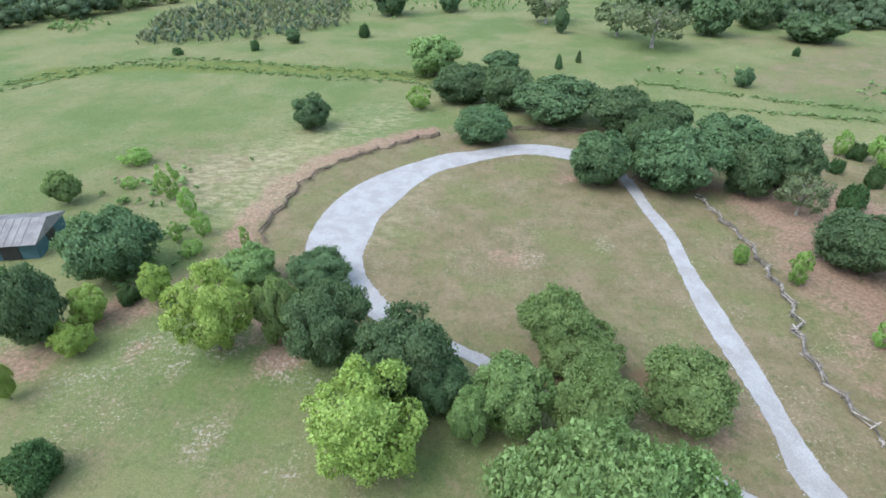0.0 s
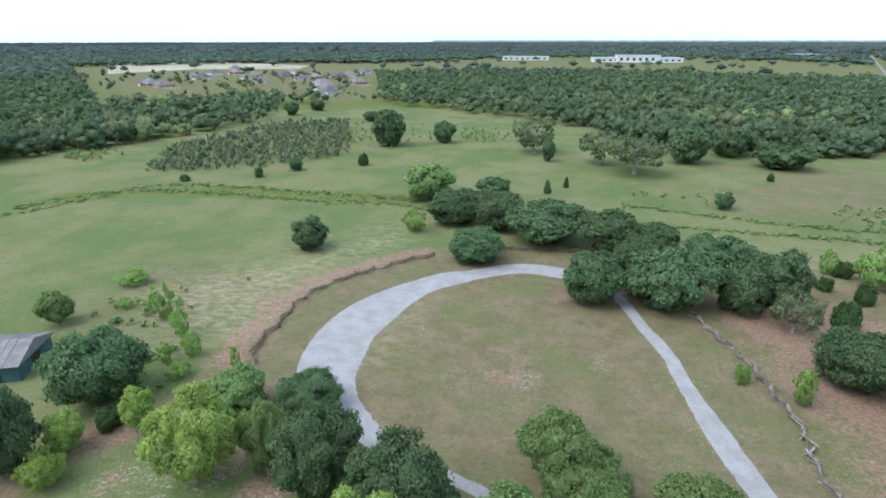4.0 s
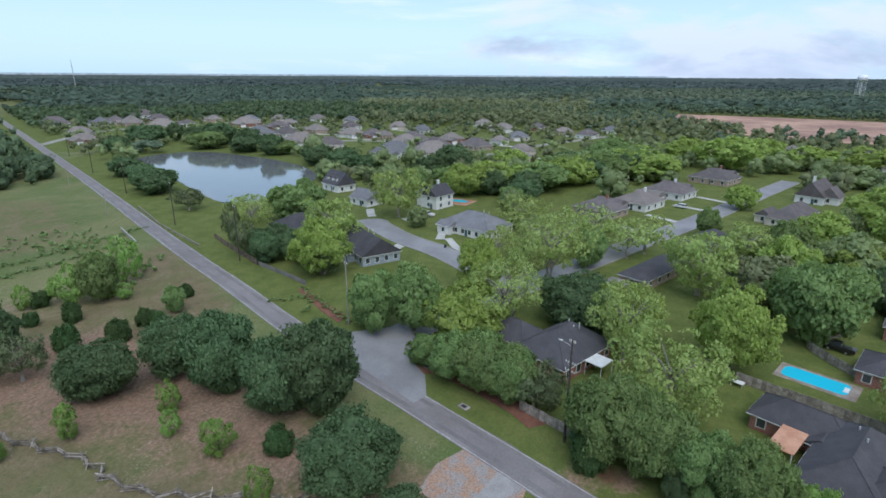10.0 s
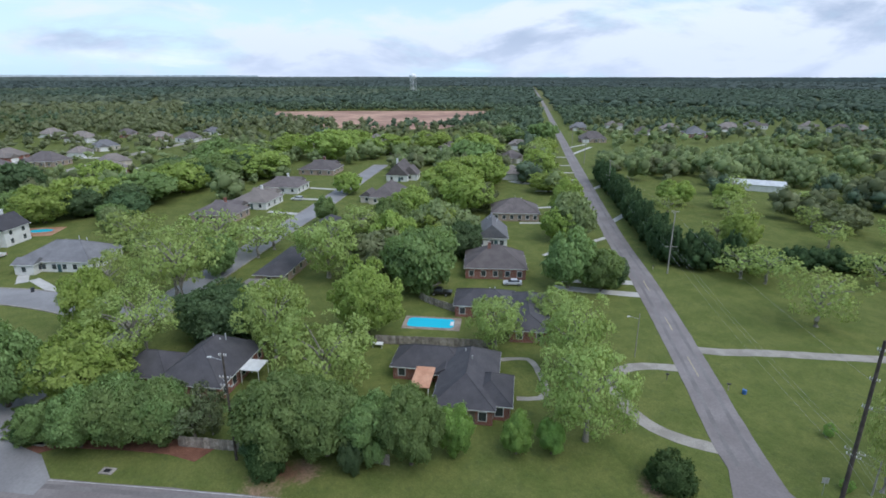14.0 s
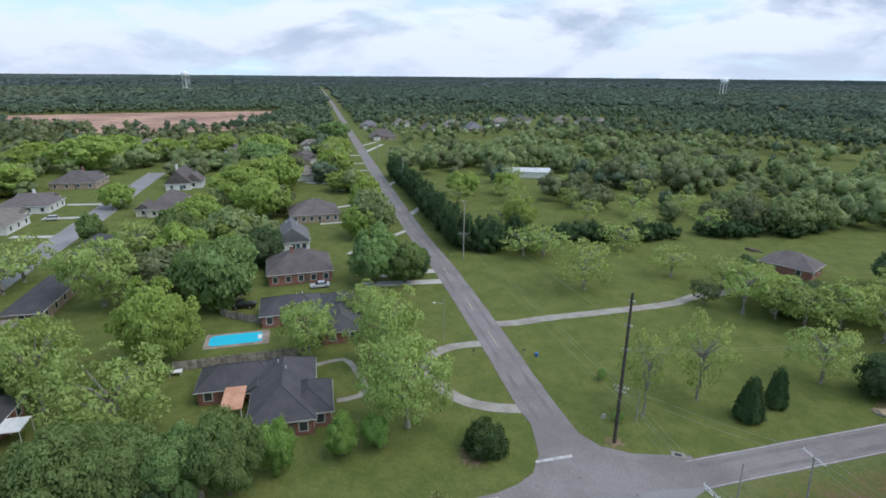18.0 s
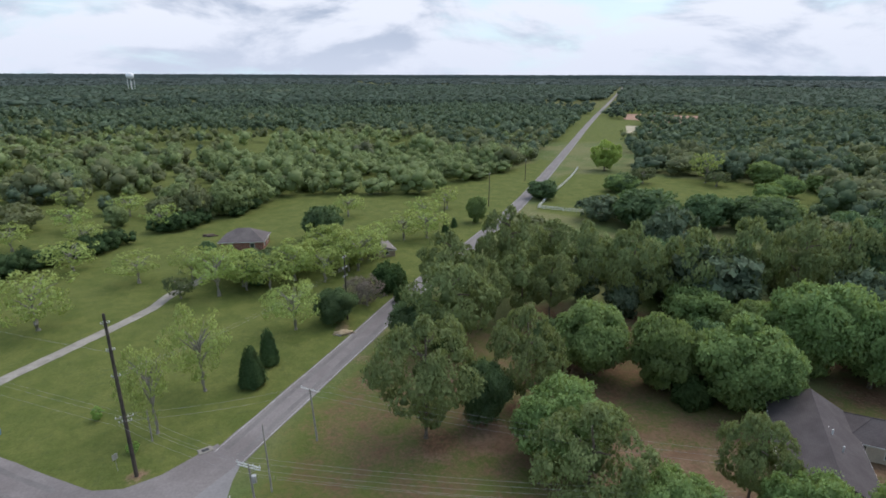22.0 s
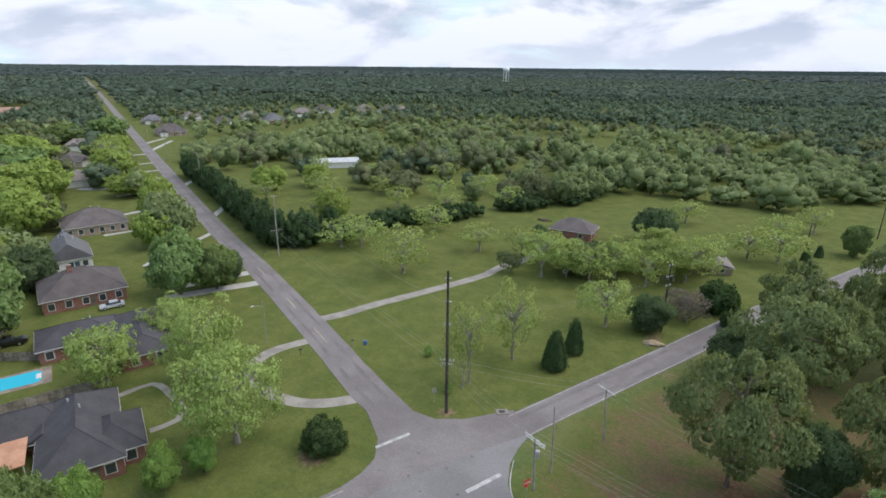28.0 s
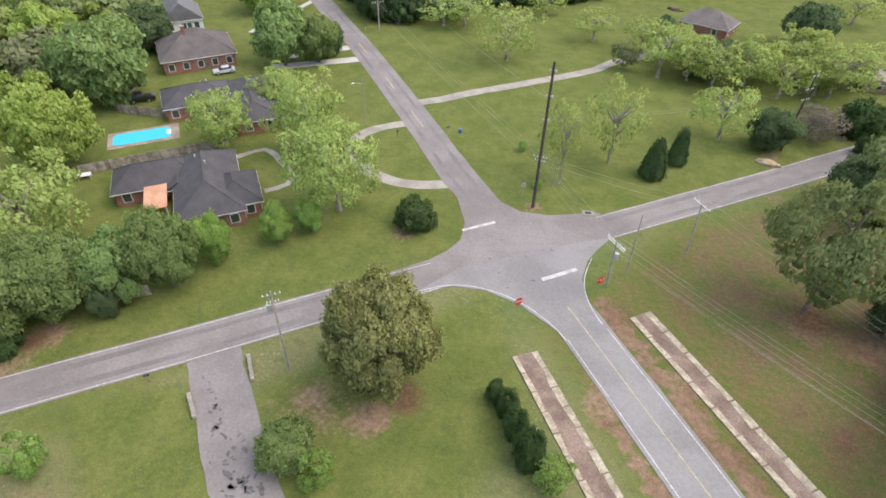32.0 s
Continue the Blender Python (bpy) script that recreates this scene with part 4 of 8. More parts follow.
old = bpy.data.objects["old_drive"]
rng_tar = random.Random(8)
for k in range(46):
    # tar along the wheel track, thicker towards the house
    a = rng_tar.random() ** 0.8
    px, py = 41.6 - 15 * a + rng_tar.gauss(0, 0.3), -11.6 + 5.6 * a + rng_tar.gauss(0.25, 0.42 + 0.5 * a)
    stain(old, px, py, rng_tar.uniform(0.07, 0.20) + 0.16 * a * rng_tar.random(), k)
for k, (sx, sy, sr) in enumerate(((35.1, -8.3, 0.36), (30.0, -6.4, 0.45), (28.4, -7.0, 0.5), (26.6, -7.6, 0.45), (30.9, -8.8, 0.32))):
    stain(old, sx, sy, sr, 60 + k)
# crack sealing on the junction
for k, (sx, sy) in enumerate(((24.5, -43.0), (27.0, -44.5), (29.5, -46.0), (22.8, -46.2), (26.0, -49.5), (24.2, -53.0), (30.6, -50.2), (33.2, -45.0))):
    stain(road_a, sx, sy, 0.16, 200 + k, 0.070)



# ---- trees ----
def ico(sub=1):
    bm = bmesh.new()
    bmesh.ops.create_icosphere(bm, subdivisions=sub, radius=1.0)
    v = np.array([q.co[:] for q in bm.verts])
    f = np.array([[q.index for q in p.verts] for p in bm.faces])
    bm.free()
    return v, f


ICO1, ICO2 = ico(1), ico(2)


def unit(v):
    return v / np.maximum(np.linalg.norm(v, axis=-1, keepdims=True), 1e-9)


def leaf_cards(rng, pos, nrm, size, tilt, flat=1.0):
    """Small three-cornered leaf sprays at pos, facing about nrm."""
    n = len(pos)
    turned = unit(nrm + rng.normal(0, tilt, (n, 3)))
    turned = turned * np.where((turned * nrm).sum(1, keepdims=True) < 0, -1.0, 1.0)
    t = unit(np.cross(turned, rng.normal(0, 1, (n, 3))))
    b = np.cross(turned, t)
    s = size * rng.uniform(0.6, 1.4, (n, 1))
    j = rng.uniform(0.65, 1.25, (n, 3, 1))
    c = np.stack([t * 1.15, b * 0.9 - t * 0.55, -b * 0.9 - t * 0.55], 1) * j * s[:, None, :] * np.array([1.0, 1.0, flat])
    v = (pos[:, None, :] + c).reshape(-1, 3)
    soft_n = unit(unit(nrm) + 0.85 * turned)
    return v, np.arange(3 * n).reshape(n, 3), np.repeat(soft_n, 3, 0)


FORM = {
    # boughs, bottom, bough size, reach, tufts on a bough, sprays, spray size, core, heart
    "oak": (26, 0.04, (0.24, 0.38), 0.66, 14, 8600, 0.040, 0.62, 0.58),
    "mid": (30, 0.06, (0.21, 0.35), 0.69, 13, 8600, 0.040, 0.56, 0.54),
    "lime": (46, 0.07, (0.14, 0.26), 0.77, 10, 7400, 0.036, 0.30, 0.40),
    "pale": (24, 0.10, (0.16, 0.30), 0.72, 8, 2600, 0.036, 0.0, 0.0),
    "pecan": (40, 0.22, (0.12, 0.24), 0.80, 7, 1800, 0.031, 0.0, 0.0),
    "fullpecan": (52, 0.12, (0.13, 0.25), 0.80, 8, 4000, 0.033, 0.0, 0.0),
    "pine": (24, 0.17, (0.17, 0.30), 0.74, 9, 4600, 0.036, 0.30, 0.24),
    "pineround": (48, 0.04, (0.20, 0.29), 0.74, 9, 13000, 0.034, 0.70, 0.68),
    "shrub": (14, 0.0, (0.32, 0.46), 0.58, 10, 3400, 0.058, 0.70, 0.58),
    "sapling": (24, 0.03, (0.13, 0.34), 0.74, 8, 1900, 0.056, 0.2, 0.2),
    "autumn": (50, 0.05, (0.15, 0.25), 0.77, 8, 9000, 0.035, 0.56, 0.62),
    "russet": (26, 0.10, (0.18, 0.32), 0.72, 10, 2600, 0.028, 0.0, 0.0),
    "sapling_bush": (20, 0.0, (0.28, 0.42), 0.62, 11, 3600, 0.052, 0.66, 0.6),
    "topiary": (22, 0.05, (0.26, 0.36), 0.68, 12, 4600, 0.044, 0.76, 0.70),
}


def fib(n, rng):
    """Directions spread evenly over the sphere, a little shaken."""
    k = np.arange(n) + 0.5
    z = 1 - 2 * k / n
    a = k * 2.39996
    r = np.sqrt(1 - z * z)
    return unit(np.stack([r * np.cos(a), r * np.sin(a), z], 1) + rng.normal(0, 0.16, (n, 3)))


def crown_arrays(kind, seed, keep=1.0):
    """Crown of radius about 1 and height 1: boughs set with tufts of leaf sprays round dim cores."""
    rng = np.random.default_rng(seed)
    if kind == "cedar":
        n = int(2200 * keep)
        z = 1 - np.sqrt(rng.uniform(0.0, 1, n))
        a = rng.uniform(0, math.tau, n)
        bulge = 0.16 * np.sin(5 * a + seed) + 0.12 * np.sin(9 * a + 14 * z)
        r = (0.12 + 0.95 * (1 - z) ** 0.55) * np.minimum(1, 0.60 + z * 4) * (0.90 + bulge * 0.7) * rng.uniform(0.80, 1.10, n) * 0.95
        pos = np.stack([r * np.cos(a), r * np.sin(a), z * 0.97 + 0.02], 1)
        nrm = np.stack([np.cos(a), np.sin(a), np.full(n, 0.7)], 1)
        v, f, nv = leaf_cards(rng, pos, nrm, 0.085 / keep ** 0.5, 0.6, 0.5)
        m = 12
        zz = np.array([0.0, 0.12, 0.4, 0.7, 0.96])
        rr = np.array([0.50, 0.86, 0.72, 0.46, 0.05])
        k = np.arange(m) * math.tau / m
        cv = np.concatenate([np.stack([q * np.cos(k), q * np.sin(k), np.full(m, h)], 1) for q, h in zip(rr, zz)])
        cf = np.array([[i * m + j, i * m + (j + 1) % m, (i + 1) * m + (j + 1) % m, (i + 1) * m + j] for i in range(4) for j in range(m)])
        nc = np.tile(np.stack([np.cos(k), np.sin(k), np.full(m, 0.7)], 1), (5, 1))
        return v, f, nv, cv, cf, unit(nc)
    boughs, low, br, reach, tufts, count, size, core, heart = FORM[kind]
    d = fib(boughs, rng)
    if kind == "shrub":
        d[:, 2] = np.abs(d[:, 2]) * 0.9 - 0.1
    c = d * reach * rng.uniform(0.80, 1.12, (boughs, 1)) * np.array([rng.uniform(0.9, 1.08), rng.uniform(0.9, 1.08), 1.0])
    if not core:
        c *= rng.uniform(0.55, 1.08, (boughs, 1))
    r = rng.uniform(*br, boughs)
    if core:
        # the heart of the crown is clothed as one more bough
        c, r, d, boughs = np.concatenate([c, np.zeros((1, 3))]), np.concatenate([r, [heart]]), np.concatenate([d, [[0.0, 0.0, 0.3]]]), boughs + 1
    own = np.repeat(np.arange(boughs), tufts)
    td = unit(unit(rng.normal(0, 1, (boughs * tufts, 3))) + 0.75 * d[own] + np.array([0, 0, 0.15]))
    tc = c[own] + td * r[own][:, None] * rng.uniform(0.68, 0.98, (len(own), 1))
    tr = np.minimum(r[own], 0.45) * rng.uniform(0.26, 0.58, len(own))
    n = int(count * keep)
    w = tr ** 2 / (tr ** 2).sum()
    pick = rng.choice(len(own), n * 2, p=w)
    dirs = unit(unit(rng.normal(0, 1, (n * 2, 3))) + 0.55 * td[pick] + np.array([0, 0, 0.2]))
    pos = tc[pick] + dirs * (tr[pick] * rng.uniform(0.35, 1.25, n * 2))[:, None]
    # a share of the sprays clothes the boughs between the tufts
    loose = rng.uniform(0, 1, n * 2) < 0.38
    wide = unit(unit(rng.normal(0, 1, (n * 2, 3))) + 0.4 * d[own[pick]])
    spot = c[own[pick]] + wide * (r[own[pick]] * rng.uniform(0.78, 1.12, n * 2))[:, None]
    pos, dirs = np.where(loose[:, None], spot, pos), np.where(loose[:, None], wide, dirs)
    dist = np.linalg.norm(pos[:, None, :] - c[None], axis=2) / r[None]
    dist[np.arange(n * 2), own[pick]] = 9
    ok = np.nonzero(dist.min(1) > (0.82 if core else 0.3))[0][:n]
    pos, dirs, pick = pos[ok], dirs[ok], pick[ok]
    nrm = unit(0.32 * dirs + 0.28 * unit(pos - c[own[pick]]) + 0.70 * unit(pos) + np.array([0, 0, 0.35]))

    def place(p):
        q = np.array(p, float)
        zz = np.clip(q[:, 2] * 0.5 + 0.5, 0.0, 1.05)
        if kind == "shrub":
            zz = np.clip(q[:, 2] * 0.78 + 0.22, 0.0, 1.05)
        if kind == "pine":
            q[:, :2] *= (0.75 + 0.4 * np.sin(np.clip(zz, 0, 1) * math.pi))[:, None]
        q[:, 2] = low + zz * (1.0 - low)
        return q

    drift = (np.percentile(pos[:, :2], 3, 0) + np.percentile(pos[:, :2], 97, 0)) / 2
    pos[:, :2] -= drift
    c[:, :2] -= drift
    fit = 1.05 / np.percentile(np.hypot(*place(pos)[:, :2].T), 97)
    steep = np.array([1.0, 1.0, 2.0 / (1.0 - low)])
    v, f, nv = leaf_cards(rng, place(pos), nrm, size * 1.04 / keep ** 0.5, 0.8, 0.74)
    nv = unit(nv * steep)
    v[:, :2] *= fit
    v[:, 2] = np.maximum(v[:, 2], 0.005)
    cv, cf, nc = np.zeros((0, 3)), np.zeros((0, 3), int), np.zeros((0, 3))
    if core:
        tv, tf = ICO2 if keep > 0.8 and kind not in ("shrub", "sapling", "topiary") else ICO1
        c2, r2 = c, np.concatenate([r[:-1] * core, [heart * 0.94]])
        pv, pf, pn = [], [], []
        for i in range(boughs):
            q = c2[i] + tv * (1 + 0.13 * rng.normal(0, 1, (len(tv), 1))) * r2[i]
            pv.append(q)
            pf.append(tf + i * len(tv))
            pn.append(unit(tv + unit(q) * 0.5))
        cv, cf, nc = place(np.concatenate(pv)), np.concatenate(pf), unit(np.concatenate(pn) * steep)
        cv[:, :2] *= fit
    return v, f, nv, cv, cf, nc


def join_mesh(name, pieces, mat):
    """One mesh out of (verts, faces, normals) pieces, as triangles."""
    vs, fs, ns, k = [], [], [], 0
    for v, f, nv in pieces:
        if not len(v):
            continue
        f = np.asarray(f)
        if f.shape[1] == 4:
            f = np.concatenate([f[:, [0, 1, 2]], f[:, [0, 2, 3]]])
        vs.append(v)
        fs.append(f + k)
        ns.append(nv)
        k += len(v)
    return mesh_np(name, np.concatenate(vs), np.concatenate(fs), mat, True, np.concatenate(ns))


def tube(pts, radii, mat, name, n=7):
    """One closed tapering tube through pts."""
    bm = bmesh.new()
    rings = []
    pts = [Vector(p) for p in pts]
    for i, (p, r) in enumerate(zip(pts, radii)):
        d = (pts[min(i + 1, len(pts) - 1)] - pts[max(i - 1, 0)]).to_track_quat("Z", "Y")
        rings.append([bm.verts.new(p + d @ Vector((r * math.cos(k * math.tau / n), r * math.sin(k * math.tau / n), 0))) for k in range(n)])
    for a, b in zip(rings[:-1], rings[1:]):
        for k in range(n):
            bm.faces.new((a[k], a[(k + 1) % n], b[(k + 1) % n], b[k]))
    bm.faces.new(rings[0][::-1])
    bm.faces.new(rings[-1])
    me = bpy.data.meshes.new(name)
    bm.to_mesh(me)
    bm.free()
    me.materials.append(mat)
    return me


def trunk_meshes(kind, seed, mat):
    """Trunk and limbs of a tree of height 1 and crown radius 1."""
    rng = random.Random(seed)
    t = {"pine": 0.045, "pineround": 0.05, "sapling": 0.05, "cedar": 0.06, "shrub": 0.08}.get(kind, 0.065)
    top = {"pine": 0.88, "cedar": 0.8, "pineround": 0.8, "pecan": 0.6, "fullpecan": 0.6}.get(kind, 0.5)
    n = 5
    pts = [(rng.uniform(-0.03, 0.03) * (k > 0), rng.uniform(-0.03, 0.03) * (k > 0), -0.02 + (top + 0.02) * k / n) for k in range(n + 1)]
    trunk = tube(pts, [t * (1.25 if k == 0 else 1) * 0.84 ** k for k in range(n + 1)], mat, "trunk")
    limbs = []
    for k in range({"pecan": 11, "fullpecan": 9, "pale": 8, "russet": 9, "pine": 4}.get(kind, 0)):
        a = k * 2.4 + rng.uniform(-0.3, 0.3)
        z0 = top * rng.uniform(0.4, 0.95)
        reach = rng.uniform(0.4, 0.68) if kind != "pine" else rng.uniform(0.3, 0.6)
        z1 = min(0.80, z0 + rng.uniform(0.2, 0.45)) if kind != "pine" else z0 + 0.06
        b = a + rng.uniform(-0.5, 0.5)
        line = [(0, 0, z0), (reach * 0.35 * math.cos(a), reach * 0.35 * math.sin(a), z0 + (z1 - z0) * 0.45), (reach * 0.7 * math.cos(b), reach * 0.7 * math.sin(b), z0 + (z1 - z0) * 0.8), (reach * math.cos(b), reach * math.sin(b), z1)]
        limbs.append(tube(line, [t * 0.36, t * 0.25, t * 0.14, t * 0.05], mat, "limb", 5))
    return trunk, limbs


SPEC = {
    "oak": ("live_oak", "dense dark green live oak with low round crown", "tree"),
    "mid": ("shade_tree", "leafy green shade tree with rounded crown", "tree"),
    "lime": ("young_leaf_tree", "bright yellow-green tree in fresh spring leaf", "tree"),
    "pale": ("thin_tree", "thin grey-green tree with open twiggy crown", "tree"),
    "pecan": ("pecan_tree", "pale green open pecan tree with bare grey limbs", "tree"),
    "fullpecan": ("pecan_tree", "tall yellow-green pecan tree in full spring leaf", "tree"),
    "pine": ("pine_tree", "tall pine with olive needles above bare trunk", "tree"),
    "pineround": ("pine_tree", "stout round olive-green pine on a mown verge", "tree"),
    "cedar": ("cedar_tree", "small dark green conical cedar on grass", "tree"),
    "shrub": ("shrub", "dense dark green rounded shrub on grass", "shrub"),
    "sapling": ("sapling", "small bright green sapling in dry grass", "tree"),
    "autumn": ("bronze_oak", "broad bronze-green oak in new leaf", "tree"),
    "russet": ("bare_tree", "brown twiggy tree still bare of leaves in woods", "tree"),
    "sapling_bush": ("bush", "dense round fresh-green bush beside a driveway", "shrub"),
    "topiary": ("round_tree", "clipped egg-shaped green tree on a house lawn", "tree"),
}
STOCK = {}


def stock(kind, variant, fine):
    """A tree to copy, kept far below no one's view: made once for each kind, shape and fineness."""
    key = (kind, variant, fine)
    if key not in STOCK:
        base = list(SPEC).index(kind) * 10 + variant
        v, f, nv, cv, cf, nc = crown_arrays(kind, base, fine)
        bark = BARK_GREY if kind in ("pecan", "fullpecan", "pale", "autumn", "russet") else BARK
        STOCK[key] = (join_mesh("crown", [(v, f, nv), (cv, cf, nc)], LEAF[kind]), *trunk_meshes(kind, base, bark))
    return STOCK[key]


tree_count = [0]


def plant(kind, *rows):
    """Trees of one kind: x, y, crown radius, height."""
    name, label, cat = SPEC[kind]
    for x, y, r, h in rows:
        k = tree_count[0]
        tree_count[0] += 1
        d = math.hypot(x, y)
        crown, trunk, limbs = stock(kind, k % 3, 2.5 if d < 68 else 1.6 if d < 105 else 1.0 if d < 150 else 0.6 if d < 230 else 0.32)
        root = empty(name, pose(x, y, 0, 0, 0, (k * 137.5) % 360) @ Matrix.Diagonal((r, r, h, 1)), label, cat, "trees" if cat == "tree" else "shrubs")
        put("crown", crown, root)
        put("trunk", trunk, root)
        for me in limbs:
            put("limb", me, root)


plant("oak",
      (-5.9, 40.0, 3.3, 7.5), (-10.1, 41.8, 5.1, 10.9), (41.7, 18.7, 3.3, 6.9), (-20.0, 46.3, 4.9, 10.9), (46.9, 28.3, 5.7, 9.6),
      (57.3, -8.6, 1.5, 4.9), (63.6, 1.4, 2.8, 4.1), (-26.0, 59.9, 4.1, 5.2), (-13.4, -65.4, 3.4, 10.6), (-57.2, 43.7, 4.1, 11.8),
      (60.8, 40.7, 5.5, 14.0), (57.5, 46.4, 5.3, 12.1), (-56.2, 58.5, 5.9, 10.9), (59.8, 58.1, 5.2, 13.4), (-30.2, -84.1, 4.6, 6.8),
      (-52.3, -74.7, 4.7, 10.2), (-86.1, -30.1, 4.7, 12.4), (61.4, 68.3, 5.5, 10.5), (-6.0, -92.4, 5.1, 8.5), (17.0, 98.8, 5.5, 10.4))
plant("oak",
      (100.3, 6.4, 7.0, 11.2), (31.6, 98.7, 8.3, 11.8), (105.5, 8.2, 7.3, 9.7), (44.4, 97.4, 4.6, 10.3), (27.1, 105.3, 5.9, 11.8),
      (52.1, 101.4, 5.0, 11.0), (-6.5, 117.2, 6.2, 8.0), (30.0, -124.7, 4.2, 7.9), (-47.5, 119.5, 4.0, 8.1), (100.9, -80.4, 3.4, 7.4),
      (48.3, 120.5, 7.2, 7.1), (-63.1, -113.6, 6.4, 12.0), (24.8, 128.4, 7.4, 9.9), (10.2, 133.4, 10.3, 10.3), (36.4, 129.3, 5.0, 6.8),
      (27.0, -135.4, 3.6, 6.1), (-103.6, -91.7, 7.8, 19.6), (-128.4, -54.3, 8.3, 12.4))
plant("oak",
      (-1.8, 140.0, 6.6, 10.9), (132.7, -54.1, 5.6, 10.5), (-14.2, 144.9, 7.7, 9.5), (-104.4, -118.8, 6.8, 14.5), (-142.7, -70.6, 8.9, 18.6),
      (-128.7, -105.7, 8.0, 16.0), (-117.4, -118.5, 7.2, 15.8), (-5.0, 173.6, 5.8, 6.5), (65.1, 167.3, 2.5, 5.3),
      (-166.5, -67.8, 11.9, 16.6), (-152.4, -99.5, 8.7, 17.3), (-86.1, -165.5, 10.7, 12.5), (-105.1, -160.8, 7.8, 11.6), (-175.0, -80.7, 9.2, 16.6),
      (-167.5, -98.4, 8.3, 11.7), (-121.0, -156.0, 10.9, 11.3), (-160.6, -118.0, 8.9, 15.4), (-64.3, -209.2, 5.8, 7.5))
plant("oak",
      (-83.6, 202.5, 2.8, 5.1), (16.1, 231.6, 2.9, 9.9), (-102.6, -219.3, 6.6, 7.7),
      (73.7, 235.4, 7.8, 14.7), (108.2, 229.2, 10.2, 9.8), (-58.5, 259.7, 7.6, 17.1),
      (95.9, 252.0, 7.7, 12.6), (-32.5, 270.5, 5.2, 11.0), (254.8, 96.8, 7.5, 9.9), (245.3, 126.9, 6.4, 10.0), (266.2, 88.6, 8.9, 14.5),
      (252.6, 144.4, 9.1, 10.5), (257.3, 146.5, 6.9, 11.4), (261.0, 166.4, 7.2, 10.3))
plant("oak",
      (272.4, 173.0, 8.3, 10.3), (-72.8, 317.5, 6.0, 10.5), (-86.7, 340.2, 5.2, 6.7), (285.4, 213.9, 7.5, 13.1), (291.0, 239.0, 9.4, 9.9),
      (-149.0, 364.6, 5.0, 9.0), (313.3, 252.9, 7.6, 13.0), (-140.3, 390.3, 5.2, 8.4), (268.1, 322.8, 7.5, 9.5),
      (317.3, 282.9, 12.5, 15.0), (295.0, 323.6, 11.2, 11.1), (320.6, 306.3, 7.0, 11.8), (295.5, 333.2, 7.5, 14.1), (303.5, 328.6, 8.4, 13.5),
      (324.8, 328.8, 6.8, 13.3))
plant("lime",
      (-11.8, 32.9, 5.7, 11.4), (-34.1, 45.5, 4.8, 11.8), (-53.8, 34.8, 1.2, 5.8), (-51.5, 42.8, 2.4, 4.7), (-46.5, 52.9, 2.1, 6.4),
      (-53.2, 48.2, 2.3, 5.8), (88.3, 27.1, 7.6, 11.5), (100.6, -2.0, 6.3, 10.9), (111.5, 30.3, 5.4, 14.0), (110.9, 71.5, 7.2, 14.4),
      (143.4, -50.6, 6.6, 11.8), (136.8, -87.1, 5.2, 10.8), (112.8, -133.2, 5.5, 11.0), (174.9, -52.1, 7.4, 11.7),
      (156.8, -102.0, 5.6, 15.1), (180.6, -75.3, 9.4, 14.7), (206.3, -78.7, 12.9, 13.9), (214.6, 66.4, 10.0, 13.1), (164.4, -156.0, 6.7, 10.1))
plant("lime",
      (152.8, -170.4, 5.8, 9.3), (227.3, -39.9, 5.9, 9.3), (202.5, -122.5, 8.8, 8.8), (229.8, 58.1, 10.0, 12.4), (233.5, 46.2, 9.1, 11.2), (221.4, -101.0, 9.3, 15.3), (233.6, -97.7, 9.7, 12.5), (253.6, 26.5, 11.3, 13.0),
      (229.8, -132.5, 8.3, 14.9), (278.8, -8.9, 12.8, 12.3), (283.6, 62.6, 10.4, 11.3))
plant("lime",
      (293.2, 2.7, 14.2, 12.8), (-116.1, -271.7, 7.6, 15.0), (294.2, -127.3, 13.5, 16.3), (323.8, -8.8, 13.6, 12.2), (325.5, -46.6, 15.5, 17.3),
      (285.9, -166.6, 9.0, 13.5), (347.7, -27.9, 12.4, 14.6), (342.0, -88.3, 12.6, 12.2), (352.9, -67.9, 12.1, 15.0), (355.4, -120.8, 13.4, 12.4))
plant("shrub",
      (9.9, -25.1, 1.5, 5.7), (12.4, -26.8, 1.3, 4.8), (14.5, -28.3, 1.2, 3.4), (16.2, -28.8, 1.0, 3.3), (-43.4, 26.0, 2.5, 5.4),
      (60.9, 1.5, 2.3, 6.3), (42.0, -45.2, 3.0, 4.6), (63.2, 1.1, 2.3, 3.9), (62.7, -10.1, 1.7, 5.6), (50.1, 40.6, 1.9, 4.3),
      (-50.9, 52.7, 1.5, 2.9), (-45.8, -66.8, 2.8, 5.3), (-68.5, -46.6, 2.7, 5.5), (79.2, 31.4, 2.2, 4.3), (79.7, 31.2, 2.3, 4.8),
      (-11.3, -89.6, 3.1, 5.4), (91.5, 48.7, 2.4, 4.6), (-3.5, -111.4, 1.7, 3.5), (60.9, 94.1, 2.1, 5.4))
plant("shrub",
      (-1.2, -118.5, 3.9, 7.6), (87.8, 92.2, 1.4, 3.4), (100.1, -79.4, 2.0, 3.7), (-93.1, 190.0, 1.6, 4.2), (-117.0, 180.8, 1.7, 2.6),
      (-59.5, 215.0, 2.1, 5.4), (94.4, 206.1, 1.2, 3.5))
